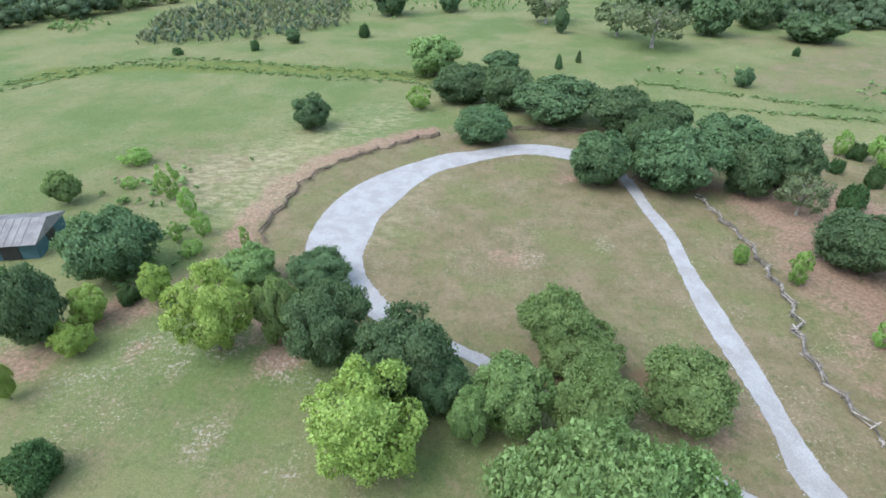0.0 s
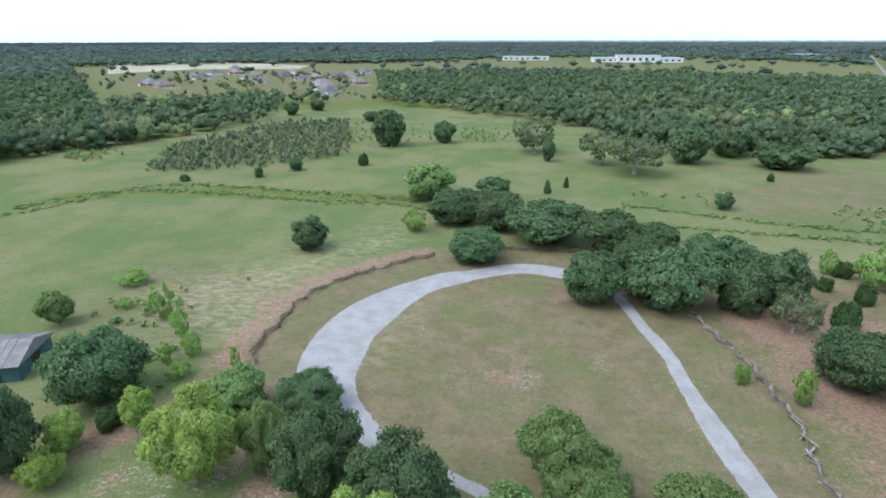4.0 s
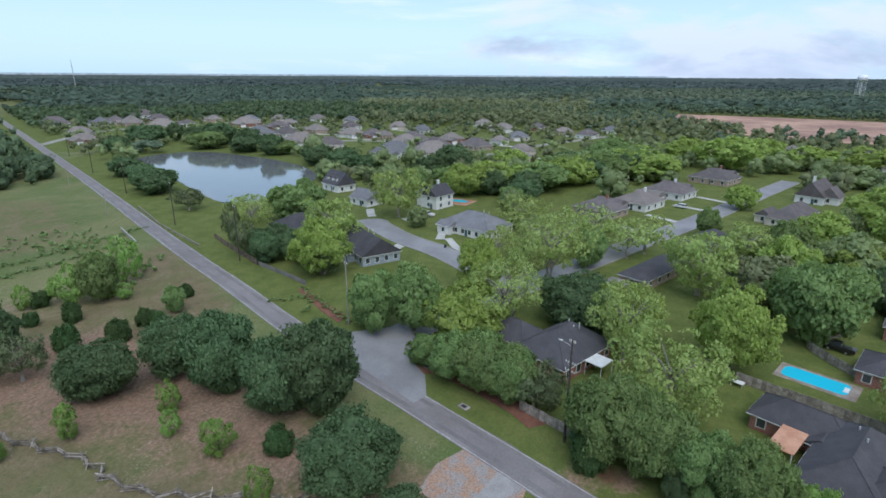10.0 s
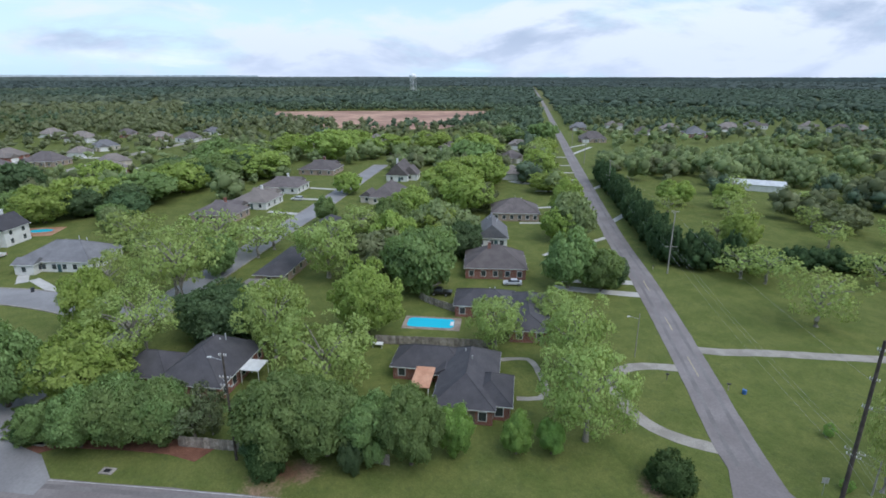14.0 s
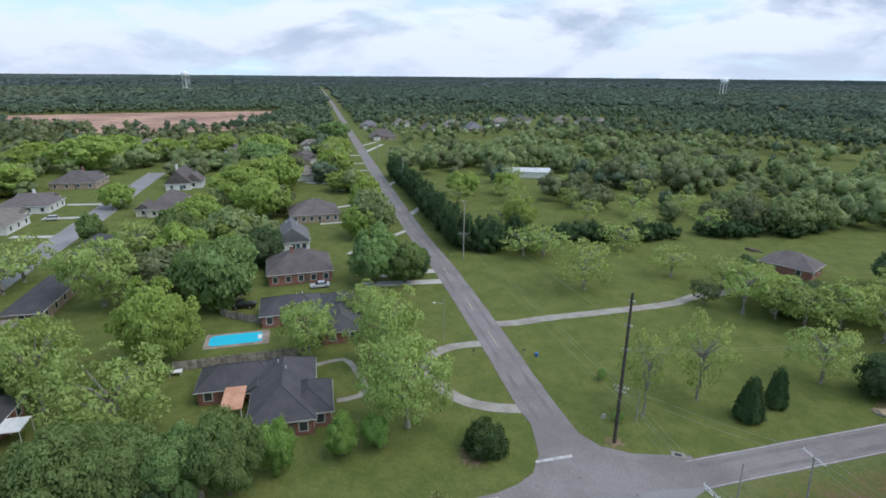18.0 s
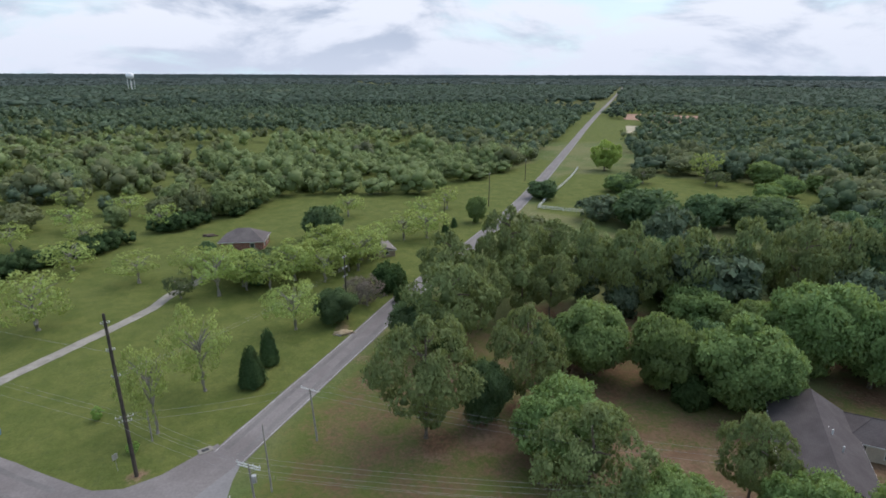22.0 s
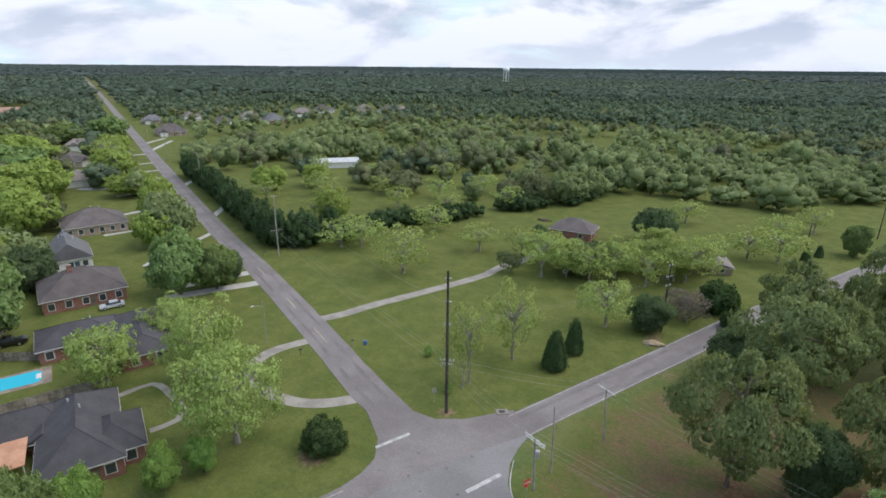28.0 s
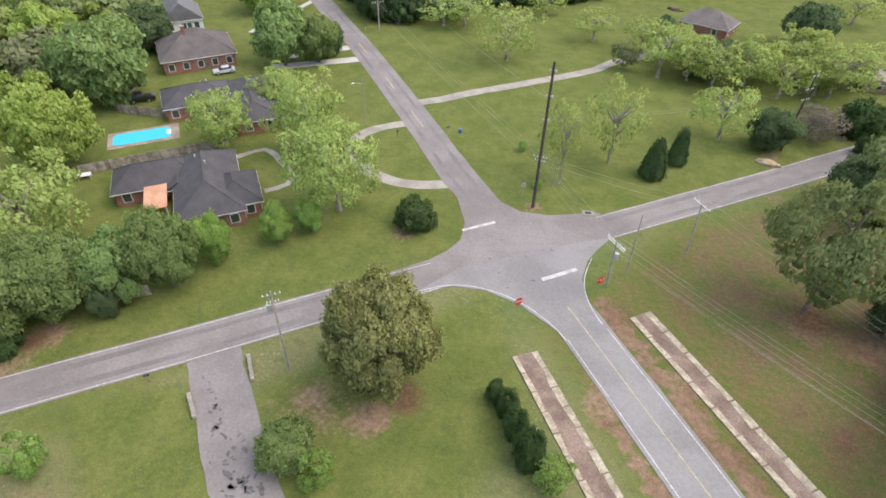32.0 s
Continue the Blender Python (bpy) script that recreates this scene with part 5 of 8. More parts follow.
plant("mid",
      (7.5, 24.4, 6.8, 16.3), (13.5, 24.1, 5.1, 16.0), (9.2, 30.2, 3.3, 11.3), (-2.0, 36.3, 2.3, 7.6), (1.9, 38.5, 4.0, 9.6),
      (10.1, 38.5, 4.1, 9.4), (20.4, 42.4, 4.9, 8.0), (9.7, 48.5, 4.8, 5.6), (-28.7, -42.0, 4.5, 9.9), (7.0, 50.7, 4.3, 8.9),
      (-27.0, 48.3, 2.8, 10.2), (-41.3, -38.8, 4.2, 10.8), (-47.2, -32.6, 6.2, 13.3),
      (-52.8, -30.1, 5.0, 13.5), (-22.1, -56.7, 6.0, 11.0), (63.5, -0.9, 6.0, 12.0), (-35.8, 58.3, 3.9, 6.6))
plant("mid",
      (72.6, 14.9, 3.7, 8.8), (72.8, 15.4, 4.6, 9.2), (73.8, 19.8, 4.2, 9.2), (75.5, 20.5, 4.8, 9.0), (74.9, 24.9, 3.7, 8.5),
      (77.8, 30.0, 2.9, 6.3), (-43.5, -71.2, 5.0, 13.2), (-33.8, -77.1, 6.6, 13.0), (-53.0, -66.1, 7.1, 14.0), (-57.1, -65.0, 4.5, 10.7),
      (89.4, 37.6, 5.5, 13.6), (87.2, 45.0, 4.7, 13.0), (-71.0, -74.1, 7.1, 16.8),
      (-77.0, -68.0, 5.5, 15.0), (-66.5, -81.0, 5.9, 10.0), (-60.3, -90.9, 5.8, 9.8), (-79.7, 77.7, 2.8, 6.3))
plant("mid",
      (-104.0, -46.9, 8.8, 11.9), (112.7, -35.4, 8.1, 16.2), (-93.9, -72.9, 6.5, 14.0), (80.3, 88.0, 2.2, 6.1), (-103.3, -66.1, 9.7, 13.1),
      (102.7, -68.9, 6.2, 14.2), (98.5, -75.1, 4.6, 11.0), (-109.7, -57.8, 6.8, 10.8), (-117.0, -45.1, 7.1, 11.2), (-98.8, -85.4, 7.1, 14.0),
      (79.1, 107.7, 4.0, 11.6), (112.3, -77.1, 4.4, 7.8), (139.9, 8.9, 4.6, 10.8),
      (-128.5, -61.4, 7.7, 14.6), (161.4, -41.5, 6.1, 11.6), (-24.9, 167.9, 7.5, 12.2), (-31.6, -175.8, 3.4, 9.5))
plant("mid",
      (182.1, -23.8, 3.9, 9.4), (153.3, 106.2, 9.1, 14.6), (-130.2, -166.1, 9.9, 8.9), (237.8, 39.5, 13.2, 11.9),
      (-101.4, -218.7, 6.6, 7.8), (272.5, 32.3, 13.3, 12.0), (285.8, 18.4, 13.9, 12.5), (278.0, -117.8, 11.9, 14.8), (311.5, 4.6, 13.7, 12.6),
      (336.7, 15.1, 12.7, 13.3), (289.7, 210.0, 9.1, 9.9), (295.1, 273.0, 11.7, 11.6), (374.1, -190.4, 11.4, 11.8), (362.8, -211.3, 11.4, 16.0))
plant("sapling",
      (23.1, -11.3, 1.7, 4.5), (7.0, -24.8, 1.9, 3.5), (43.7, 4.8, 1.8, 5.3), (41.4, 37.1, 1.6, 5.3),
      (46.9, 47.7, 2.2, 5.2), (33.8, -64.4, 0.8, 1.8), (48.0, 56.8, 1.5, 4.1), (-40.9, 67.9, 0.8, 3.9), (52.1, 61.2, 1.8, 5.4),
      (-48.3, 64.9, 1.6, 2.7), (42.4, 69.2, 1.6, 5.6), (35.7, 73.4, 0.9, 3.1), (36.0, 73.7, 1.1, 3.4), (42.0, -72.5, 0.9, 2.0),
      (-52.8, 68.2, 1.1, 3.8), (-49.7, 70.8, 1.5, 4.6), (-55.1, 76.3, 1.6, 5.5), (-61.8, 81.9, 2.1, 7.3), (-71.9, 84.9, 1.4, 2.5))
plant("sapling",
      (-77.2, 95.1, 3.1, 3.2), (81.9, 103.8, 1.9, 4.1), (76.3, 112.6, 4.3, 8.7), (70.0, 118.7, 1.9, 5.4), (-24.4, 136.2, 3.1, 6.3),
      (90.0, 112.8, 3.8, 11.2))
plant("cedar",
      (21.7, -79.6, 2.3, 7.2), (20.2, -86.2, 1.8, 7.0), (-19.4, -162.2, 1.4, 4.5), (-23.2, -170.5, 1.2, 3.4),
      (13.1, 179.8, 1.3, 4.8), (20.0, 188.1, 1.0, 4.0))
plant("pale",
      (71.7, 8.2, 2.6, 7.2), (71.6, 10.5, 4.0, 7.2), (74.0, 10.7, 2.8, 7.4), (45.3, -117.8, 3.0, 6.2), (30.9, -133.4, 4.5, 7.6),
      (-120.0, -236.0, 6.0, 8.0), (-150.0, -226.0, 6.0, 8.0))
plant("pecan",
      (32.2, -68.4, 4.1, 14.7), (28.9, -78.8, 4.9, 14.3), (95.9, 21.3, 8.9, 14.2), (17.7, -99.5, 5.9, 10.7), (101.2, 20.2, 6.0, 14.7),
      (37.3, -118.6, 6.3, 12.0), (26.5, -121.5, 5.7, 9.3), (67.7, -104.5, 8.2, 12.9), (123.7, 16.0, 9.0, 18.1), (31.9, -121.5, 5.5, 9.2),
      (14.3, -124.9, 5.5, 9.5), (127.3, 17.6, 9.3, 15.6), (6.6, -132.2, 7.5, 11.2), (21.1, -133.9, 6.2, 7.4), (132.4, 31.5, 5.9, 10.8),
      (46.6, -130.0, 5.4, 8.6), (4.2, -140.7, 5.8, 10.0), (58.5, -128.9, 6.4, 8.1), (88.8, -115.5, 7.3, 9.0), (93.7, -112.9, 7.9, 8.2))
plant("pecan",
      (145.0, 24.4, 9.9, 11.9), (151.1, -0.6, 8.2, 10.5), (157.3, -5.2, 7.8, 10.7), (157.8, 7.2, 6.8, 7.6), (-6.2, -158.1, 6.8, 8.8),
      (157.7, 16.2, 7.8, 11.0), (158.3, 8.9, 7.8, 13.5), (-13.3, -159.4, 7.2, 9.7), (78.7, -139.6, 7.2, 8.1), (172.0, 33.5, 8.6, 10.5),
      (118.0, -130.0, 5.0, 7.6), (173.8, 32.0, 7.9, 11.5), (-14.0, -180.0, 5.6, 8.4), (12.0, -188.0, 5.8, 8.4), (148.5, 121.0, 9.4, 9.8),
      (-24.0, -196.0, 5.6, 8.6), (-149.9, -234.3, 7.4, 15.0), (271.5, -153.6, 8.6, 14.9))
plant("topiary",
      (56.2, -22.3, 2.4, 7.5), (53.6, -29.9, 2.3, 6.2), (52.0, -34.3, 1.9, 5.2))
plant("sapling_bush", (27.1, -11.0, 2.7, 4.4))
plant("pine",
      (-21.5, -46.7, 6.5, 14.3), (-40.7, -46.1, 4.2, 13.4), (-5.0, -63.3, 7.4, 17.6), (-20.1, -68.2, 5.6, 16.5), (-11.8, -87.2, 8.1, 17.9),
      (-18.6, -95.4, 5.5, 14.7), (-27.8, -100.3, 5.8, 14.0), (-33.4, -98.8, 5.3, 14.8), (-14.2, -109.1, 6.7, 15.8), (-50.9, -99.5, 6.4, 19.5),
      (-61.5, -97.5, 6.4, 19.3), (-27.6, -112.1, 7.4, 20.0), (-43.3, -107.3, 6.6, 18.0), (-74.8, -98.3, 6.1, 20.8), (-85.7, -96.8, 7.1, 20.6),
      (-95.4, -96.2, 6.6, 19.7), (-44.2, -128.6, 5.9, 13.0))
plant("autumn",
      (-71.8, -34.6, 9.2, 15.5), (-116.8, -64.0, 9.6, 14.7), (-210.0, -80.0, 8.0, 12.0))
plant("russet",
      (3.9, -109.7, 4.1, 6.2), (5.6, -113.2, 3.5, 6.1), (-111.4, -78.6, 8.6, 19.0), (-163.0, -118.0, 6.0, 9.0), (-300.0, -142.0, 9.0, 12.0),
      (-316.0, -150.0, 9.0, 12.0))
plant("pineround",
      (26.7, -22.8, 5.6, 14.5))
plant("fullpecan",
      (52.8, -40.2, 6.4, 15.8), (75.7, -8.1, 7.9, 13.8), (68.5, -47.7, 5.6, 14.7), (81.5, -40.0, 5.2, 11.0), (91.3, -1.6, 6.0, 14.6),
      (87.8, -55.6, 4.7, 7.6), (128.8, -16.6, 8.2, 16.2), (160.0, -31.6, 7.9, 10.4))
plant("fullpecan", (14.6, -139.7, 5.6, 11.0), (9.0, -131.7, 4.3, 9.0))
plant("mid", (-150.0, -192.0, 5.5, 8.0), (-166.0, -202.0, 5.5, 8.5), (-186.0, -208.0, 6.0, 9.0), (-173.0, -226.0, 7.0, 11.0))
plant("oak", (197.4, 234.1, 7.1, 9.5), (190.4, 216.0, 6.4, 8.2), (171.7, 187.8, 8.6, 10.6), (177.0, 199.0, 6.5, 9.0), (258.6, 312.2, 7.2, 9.1), (113.8, 90.4, 4.2, 8.6), (119.0, 96.0, 4.0, 7.6), (51.7, 74.7, 5.6, 9.1), (262.0, 20.0, 8.0, 11.5), (280.0, 3.0, 7.5, 12.0), (296.0, 34.0, 7.0, 10.0), (290.0, 62.0, 7.0, 9.5), (276.0, 92.0, 7.0, 10.0))
plant("pale", (152.9, 153.5, 6.4, 9.0), (121.7, 107.7, 2.4, 13.6), (111.4, 71.0, 5.0, 8.4), (50.6, 90.5, 4.6, 8.8), (115.8, 99.5, 3.2, 10.6), (209.0, 108.0, 3.0, 11.0))
plant("pecan", (131.6, 108.4, 6.2, 13.2))
plant("fullpecan", (171.0, 77.0, 9.6, 17.2), (130.6, 80.0, 7.9, 15.4), (249.6, 38.9, 9.2, 12.2), (268.0, 24.0, 8.0, 12.0))
plant("mid", (270.0, 12.0, 9.0, 12.5), (288.0, -3.0, 9.0, 12.5), (243.0, 50.0, 7.5, 10.0))
plant("shrub", (66.6, 88.0, 2.1, 4.4), (74.0, 86.1, 1.5, 3.8), (73.4, 88.8, 1.6, 4.4), (69.6, 103.9, 1.7, 4.4), (65.3, 109.8, 1.4, 3.3), (72.7, 117.5, 1.9, 4.2), (205.0, 84.0, 2.2, 3.4), (171.0, 36.0, 2.2, 3.4))
plant("fullpecan", (40.6, -130.2, 5.8, 8.2), (33.2, -123.9, 5.9, 9.3), (21.7, -126.8, 6.3, 10.3), (14.5, -137.0, 6.7, 10.2), (6.1, -140.5, 6.0, 8.1))
plant("oak", (30.0, -130.8, 2.5, 6.3), (47.1, -145.3, 2.3, 5.2), (17.9, -160.2, 5.8, 10.7), (10.2, -101.9, 4.0, 7.4))
plant("pecan", (128, -150, 6, 8.5), (142, -160, 6.5, 9), (156, -178, 6, 8.5), (120, -172, 5.5, 8), (104, -158, 6, 8.5), (98, -178, 6, 8.5), (136, -190, 6.5, 9), (170, -192, 6, 9), (88, -196, 6, 8.5), (112, -206, 6.5, 9), (150, -140, 5.5, 8), (84, -157, 5.5, 8.5), (70, -176, 5.5, 8.5))
plant("oak", (118.5, 86.0, 3.6, 8.0), (123.0, 93.0, 3.8, 8.4), (219.0, 56.0, 7.0, 10.5), (213.0, 40.0, 6.5, 9.0), (226.0, 42.0, 7.0, 10.0))
plant("mid", (117.0, 80.0, 4.0, 8.2), (214.0, 88.0, 6.5, 10.0), (222.0, 76.0, 7.0, 11.0), (205.0, 44.0, 5.0, 7.0))
plant("mid", (56.4, -16.2, 3.9, 11.2), (59.1, -11.1, 3.5, 10.4), (61.8, -6.2, 4.8, 11.3))
plant("pale", (47.8, 212.1, 12.0, 17.0), (37.8, 229.8, 9.6, 16.0), (10.9, 250.2, 10.5, 16.0))
plant("lime", (94.4, -19.0, 6.6, 15.6), (135.1, -34.9, 6.4, 13.4))


# ---- far woods, hedges and scrub ----
def stamp(shapes, rows, seed):
    """Copies of the shapes at rows x, y, radius, height, joined to one array."""
    rng = np.random.default_rng(seed)
    vs, fs, ns, k = [], [], [], 0
    rows = np.asarray(rows)
    which = rng.integers(0, len(shapes), len(rows))
    for i, (v, f, nv) in enumerate(shapes):
        R = rows[which == i]
        if not len(R):
            continue
        a = rng.uniform(0, math.tau, len(R))
        c, s = np.cos(a)[:, None], np.sin(a)[:, None]
        X = (v[None, :, 0] * c - v[None, :, 1] * s) * R[:, 2:3] + R[:, 0:1]
        Y = (v[None, :, 0] * s + v[None, :, 1] * c) * R[:, 2:3] + R[:, 1:2]
        Z = np.broadcast_to(v[None, :, 2], X.shape) * R[:, 3:4]
        vs.append(np.stack([X, Y, Z], 2).reshape(-1, 3))
        fs.append((f[None] + (np.arange(len(R)) * len(v))[:, None, None]).reshape(-1, 3) + k)
        k += len(R) * len(v)
        N = np.stack([(nv[None, :, 0] * c - nv[None, :, 1] * s) / R[:, 2:3], (nv[None, :, 0] * s + nv[None, :, 1] * c) / R[:, 2:3], nv[None, :, 2] / R[:, 3:4]], 2)
        ns.append(unit(N.reshape(-1, 3)))
    return np.concatenate(vs), np.concatenate(fs), np.concatenate(ns)


def low_tree(seed, cards, size, cores, sub):
    rng = np.random.default_rng(seed)
    c = fib(cores, rng) * 0.55 * rng.uniform(0.75, 1.25, (cores, 1)) if cores > 1 else np.zeros((1, 3))
    r = rng.uniform(0.34, 0.50, cores) if cores > 1 else np.array([0.80])
    tv, tf = sub
    vs, fs, ns, k = [], [], [], 0
    for i in range(cores):
        q = c[i] + tv * (1 + 0.14 * rng.normal(0, 1, (len(tv), 1))) * r[i] * 0.9
        vs.append(q)
        ns.append(unit(tv + 0.4 * unit(q + 1e-6)))
        fs.append(tf + k)
        k += len(tv)
    if cards:
        pick = rng.integers(0, cores, cards)
        dirs = unit(rng.normal(0, 1, (cards, 3)) + np.array([0, 0, 0.55]))
        v, f, nv = leaf_cards(rng, c[pick] + dirs * r[pick][:, None] * rng.uniform(0.85, 1.22, (cards, 1)), unit(dirs + np.array([0, 0, 0.35])), size, 0.7)
        vs.append(v)
        ns.append(nv)
        fs.append(f + k)
    v, f, nv = np.concatenate(vs), np.concatenate(fs), np.concatenate(ns)
    v[:, 2] = np.clip(0.52 + v[:, 2] * 0.5, 0.0, 1.1)
    return v, f, unit(nv * np.array([1, 1, 2.0]))


def stock_shape(kind, seed, keep):
    v, f, nv, cv, cf, nc = crown_arrays(kind, seed, keep)
    return np.concatenate([v, cv]), np.concatenate([f, cf + len(v)]), np.concatenate([nv, nc])


LOW_N = [stock_shape(q, 700 + i, 0.32) for i, q in enumerate(("oak", "mid", "lime", "oak", "mid"))]
LOW_A = [low_tree(900 + i, 210, 0.105, 7, ICO1) for i in range(6)]
LOW_B = [low_tree(920 + i, 26, 0.24, 2, ICO1) for i in range(8)]
LOW_C = [low_tree(940 + i, 6, 0.36, 1, ICO1) for i in range(6)]
SPIKE = [low_tree(960 + i, 26, 0.30, 2, ICO1) for i in range(3)]


def value_noise(x, y, scale, seed):
    """Smooth random field of 0 to 1."""
    rng = np.random.default_rng(seed)
    g = rng.uniform(0, 1, (64, 64))
    u, w = x / scale, y / scale
    i, j = np.floor(u).astype(int), np.floor(w).astype(int)
    a, b = u - i, w - j
    a, b = a * a * (3 - 2 * a), b * b * (3 - 2 * b)
    q = lambda m, n: g[(i + m) % 64, (j + n) % 64]
    return (q(0, 0) * (1 - a) + q(1, 0) * a) * (1 - b) + (q(0, 1) * (1 - a) + q(1, 1) * a) * b


def scatter(lo, hi, spacing, seed):
    rng = np.random.default_rng(seed)
    g = np.arange(-hi, hi, spacing)
    X, Y = np.meshgrid(g, g)
    x, y = X.ravel() + rng.uniform(-0.45, 0.45, X.size) * spacing, Y.ravel() + rng.uniform(-0.45, 0.45, X.size) * spacing
    d, az = np.hypot(x, y), np.degrees(np.arctan2(x, y)) % 360
    ok = (d >= lo) & (d < hi) & ((az < 256) | (az > 304))
    x, y = x[ok], y[ok]
    for ln, w in ((ROAD_A, 13), (ROAD_B, 13), (ROAD_C, 9), (STREET, 9), (STREET_2, 10)):
        k = near_line(ln, x, y) > w
        x, y = x[k], y[k]
    return x, y, rng


HOUSE_SPOTS = []


def make_woods():
    bins = {k: {q: [] for q in "NABC"} for k in ("oak", "deep", "mid", "lime", "pale", "far", "fade", "haze")}
    for band, lo, hi, spacing, rad, tall in (("N", 40, 215, 8.2, (3.4, 7.4), (6, 15)), ("A", 215, 340, 7.8, (3.0, 6.8), (6, 15)), ("B", 340, 900, 9.6, (4.2, 7.8), (8, 14)), ("C", 900, 2200, 20, (10, 16), (10, 14)), ("C", 2200, 4800, 58, (27, 42), (11, 17))):
        x, y, rng = scatter(lo, hi, spacing, int(lo) + 5)
        open_land = np.zeros(x.shape, bool)
        for poly in (MEADOW, SOUTH_LAWN, WEST_FIELD, TAN_FIELD, ROADSIDE, [(-40, -118), (-62, -128), (-104, -138), (-153, -166), (-113, -164), (-72, -172), (-50, -186)], WEST_YARD, RED_FIELD, FAR_FIELD):
            open_land |= inside(poly, x, y)[0]
        # the paddocks inside the hedge and the yards of the houses are thinly planted
        thin = inside(NEIGHBOURHOOD, x, y)[0] | inside(FAR_LOTS, x, y)[0]
        paddock = inside([(107, -103), (216, -156), (240, -190), (190, -225), (126, -212), (60, -265), (40, -235), (79, -153)], x, y)[0]
        east = inside([(216, -156), (480, -290), (470, -440), (400, -560), (290, -520), (100, -590), (-20, -420), (-60, -215), (-35, -200), (60, -265), (160, -230)], x, y)[0] & ~paddock
        chance = np.ones(x.shape)
        chance[thin] = 0.46
        chance[inside(FAR_LOTS, x, y)[0]] = np.where(np.hypot(x, y) < 900, 0.05, 0.03)[inside(FAR_LOTS, x, y)[0]]
        estate = thin & (x > 285) & (y > 20)
        chance[estate] = 0.44
        chance[thin & (np.hypot(x, y) < 255)] = np.where(np.hypot(x, y) < 130, 0.02, 0.10)[thin & (np.hypot(x, y) < 255)]
        sw = (x < 0) & (y < -28) & (np.hypot(x, y) < 190)
        chance[sw] = np.where((np.hypot(x, y) > 88) & (np.hypot(x, y) < 162), 0.45, 0.03)[sw]
        patch = value_noise(x, y, 45.0, 13)
        chance[paddock] = 0.30
        chance[east] = np.where(patch < 0.36, 0.25, 0.85)[east]
        chance[inside([(300, -205), (430, -268), (520, -470), (440, -640), (325, -600), (280, -300)], x, y)[0]] = 0.30
        chance[inside(FAR_OPEN, x, y)[0]] = 0.025
        chance[open_land] = 0.0
        clear = value_noise(x, y, 160.0, 3)
        far = np.hypot(x, y) > 700
        chance[far & (clear < 0.22)] *= 0.25
        wide = value_noise(x, y, 420.0, 17)
        chance[(np.hypot(x, y) > 850) & (wide < 0.25)] *= 0.45
        h, d = inside(POND_EDGE, x, y)
        chance[h | (d < 6)] = 0
        if HOUSE_SPOTS:
            for hx, hy, hr in HOUSE_SPOTS:
                chance[np.hypot(x - hx, y - hy) < hr] = 0
                # keep the view of the fronts open
                dd = math.hypot(hx, hy)
                ux, uy = hx / dd, hy / dd
                along, off = (x - hx) * ux + (y - hy) * uy, np.abs((x - hx) * uy - (y - hy) * ux)
                chance[(along < 0) & (along > -hr * 3.2) & (off < hr * 0.9)] *= 0.12
        azw = np.degrees(np.arctan2(x, y)) % 360
        # the near bank of the pond lies open
        chance[(azw > 36) & (azw < 57.5) & (np.hypot(x, y) < 305)] = 0.0
        chance[(azw > 196) & (azw < 262) & (np.hypot(x, y) < 340)] *= 0.62
        ok = rng.uniform(0, 1, x.shape) < chance
        x, y, thin, east, estate = x[ok], y[ok], thin[ok], east[ok], estate[ok]
        tone = value_noise(x, y, 55.0, 7) * 0.45 + value_noise(x, y, 190.0, 8) * 0.35 + rng.uniform(0, 1, x.shape) * 0.32
        az = np.degrees(np.arctan2(x, y)) % 360
        dist = np.hypot(x, y)
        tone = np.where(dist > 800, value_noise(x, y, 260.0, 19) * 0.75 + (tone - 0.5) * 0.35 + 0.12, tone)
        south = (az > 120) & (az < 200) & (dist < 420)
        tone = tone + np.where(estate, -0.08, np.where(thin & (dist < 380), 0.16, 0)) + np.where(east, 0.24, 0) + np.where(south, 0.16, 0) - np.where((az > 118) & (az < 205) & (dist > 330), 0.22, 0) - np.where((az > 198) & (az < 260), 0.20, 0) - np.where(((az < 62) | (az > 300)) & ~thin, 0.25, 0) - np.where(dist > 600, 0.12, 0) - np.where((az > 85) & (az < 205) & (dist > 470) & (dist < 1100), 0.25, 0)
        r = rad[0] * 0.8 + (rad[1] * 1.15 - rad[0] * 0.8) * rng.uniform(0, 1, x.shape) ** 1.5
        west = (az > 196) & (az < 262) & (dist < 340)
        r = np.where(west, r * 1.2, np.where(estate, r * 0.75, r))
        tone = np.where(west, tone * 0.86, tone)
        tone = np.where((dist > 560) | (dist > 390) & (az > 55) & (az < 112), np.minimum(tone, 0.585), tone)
        t = rng.uniform(*tall, x.shape) * np.where(west, 1.15, np.where(estate, 0.7, 1.0))
        t = np.minimum(t, r * 2.1)
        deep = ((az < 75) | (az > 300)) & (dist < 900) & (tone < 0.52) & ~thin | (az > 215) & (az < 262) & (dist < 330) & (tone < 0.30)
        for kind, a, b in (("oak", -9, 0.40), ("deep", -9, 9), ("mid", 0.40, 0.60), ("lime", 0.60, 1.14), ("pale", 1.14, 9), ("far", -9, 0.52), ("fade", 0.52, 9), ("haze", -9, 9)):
            # beyond about 900 m crowns take the leaf colours that hold painted haze
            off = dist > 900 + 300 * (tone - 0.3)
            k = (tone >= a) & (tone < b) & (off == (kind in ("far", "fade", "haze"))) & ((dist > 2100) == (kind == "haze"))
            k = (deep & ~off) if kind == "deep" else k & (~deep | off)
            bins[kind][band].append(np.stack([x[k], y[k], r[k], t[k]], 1))
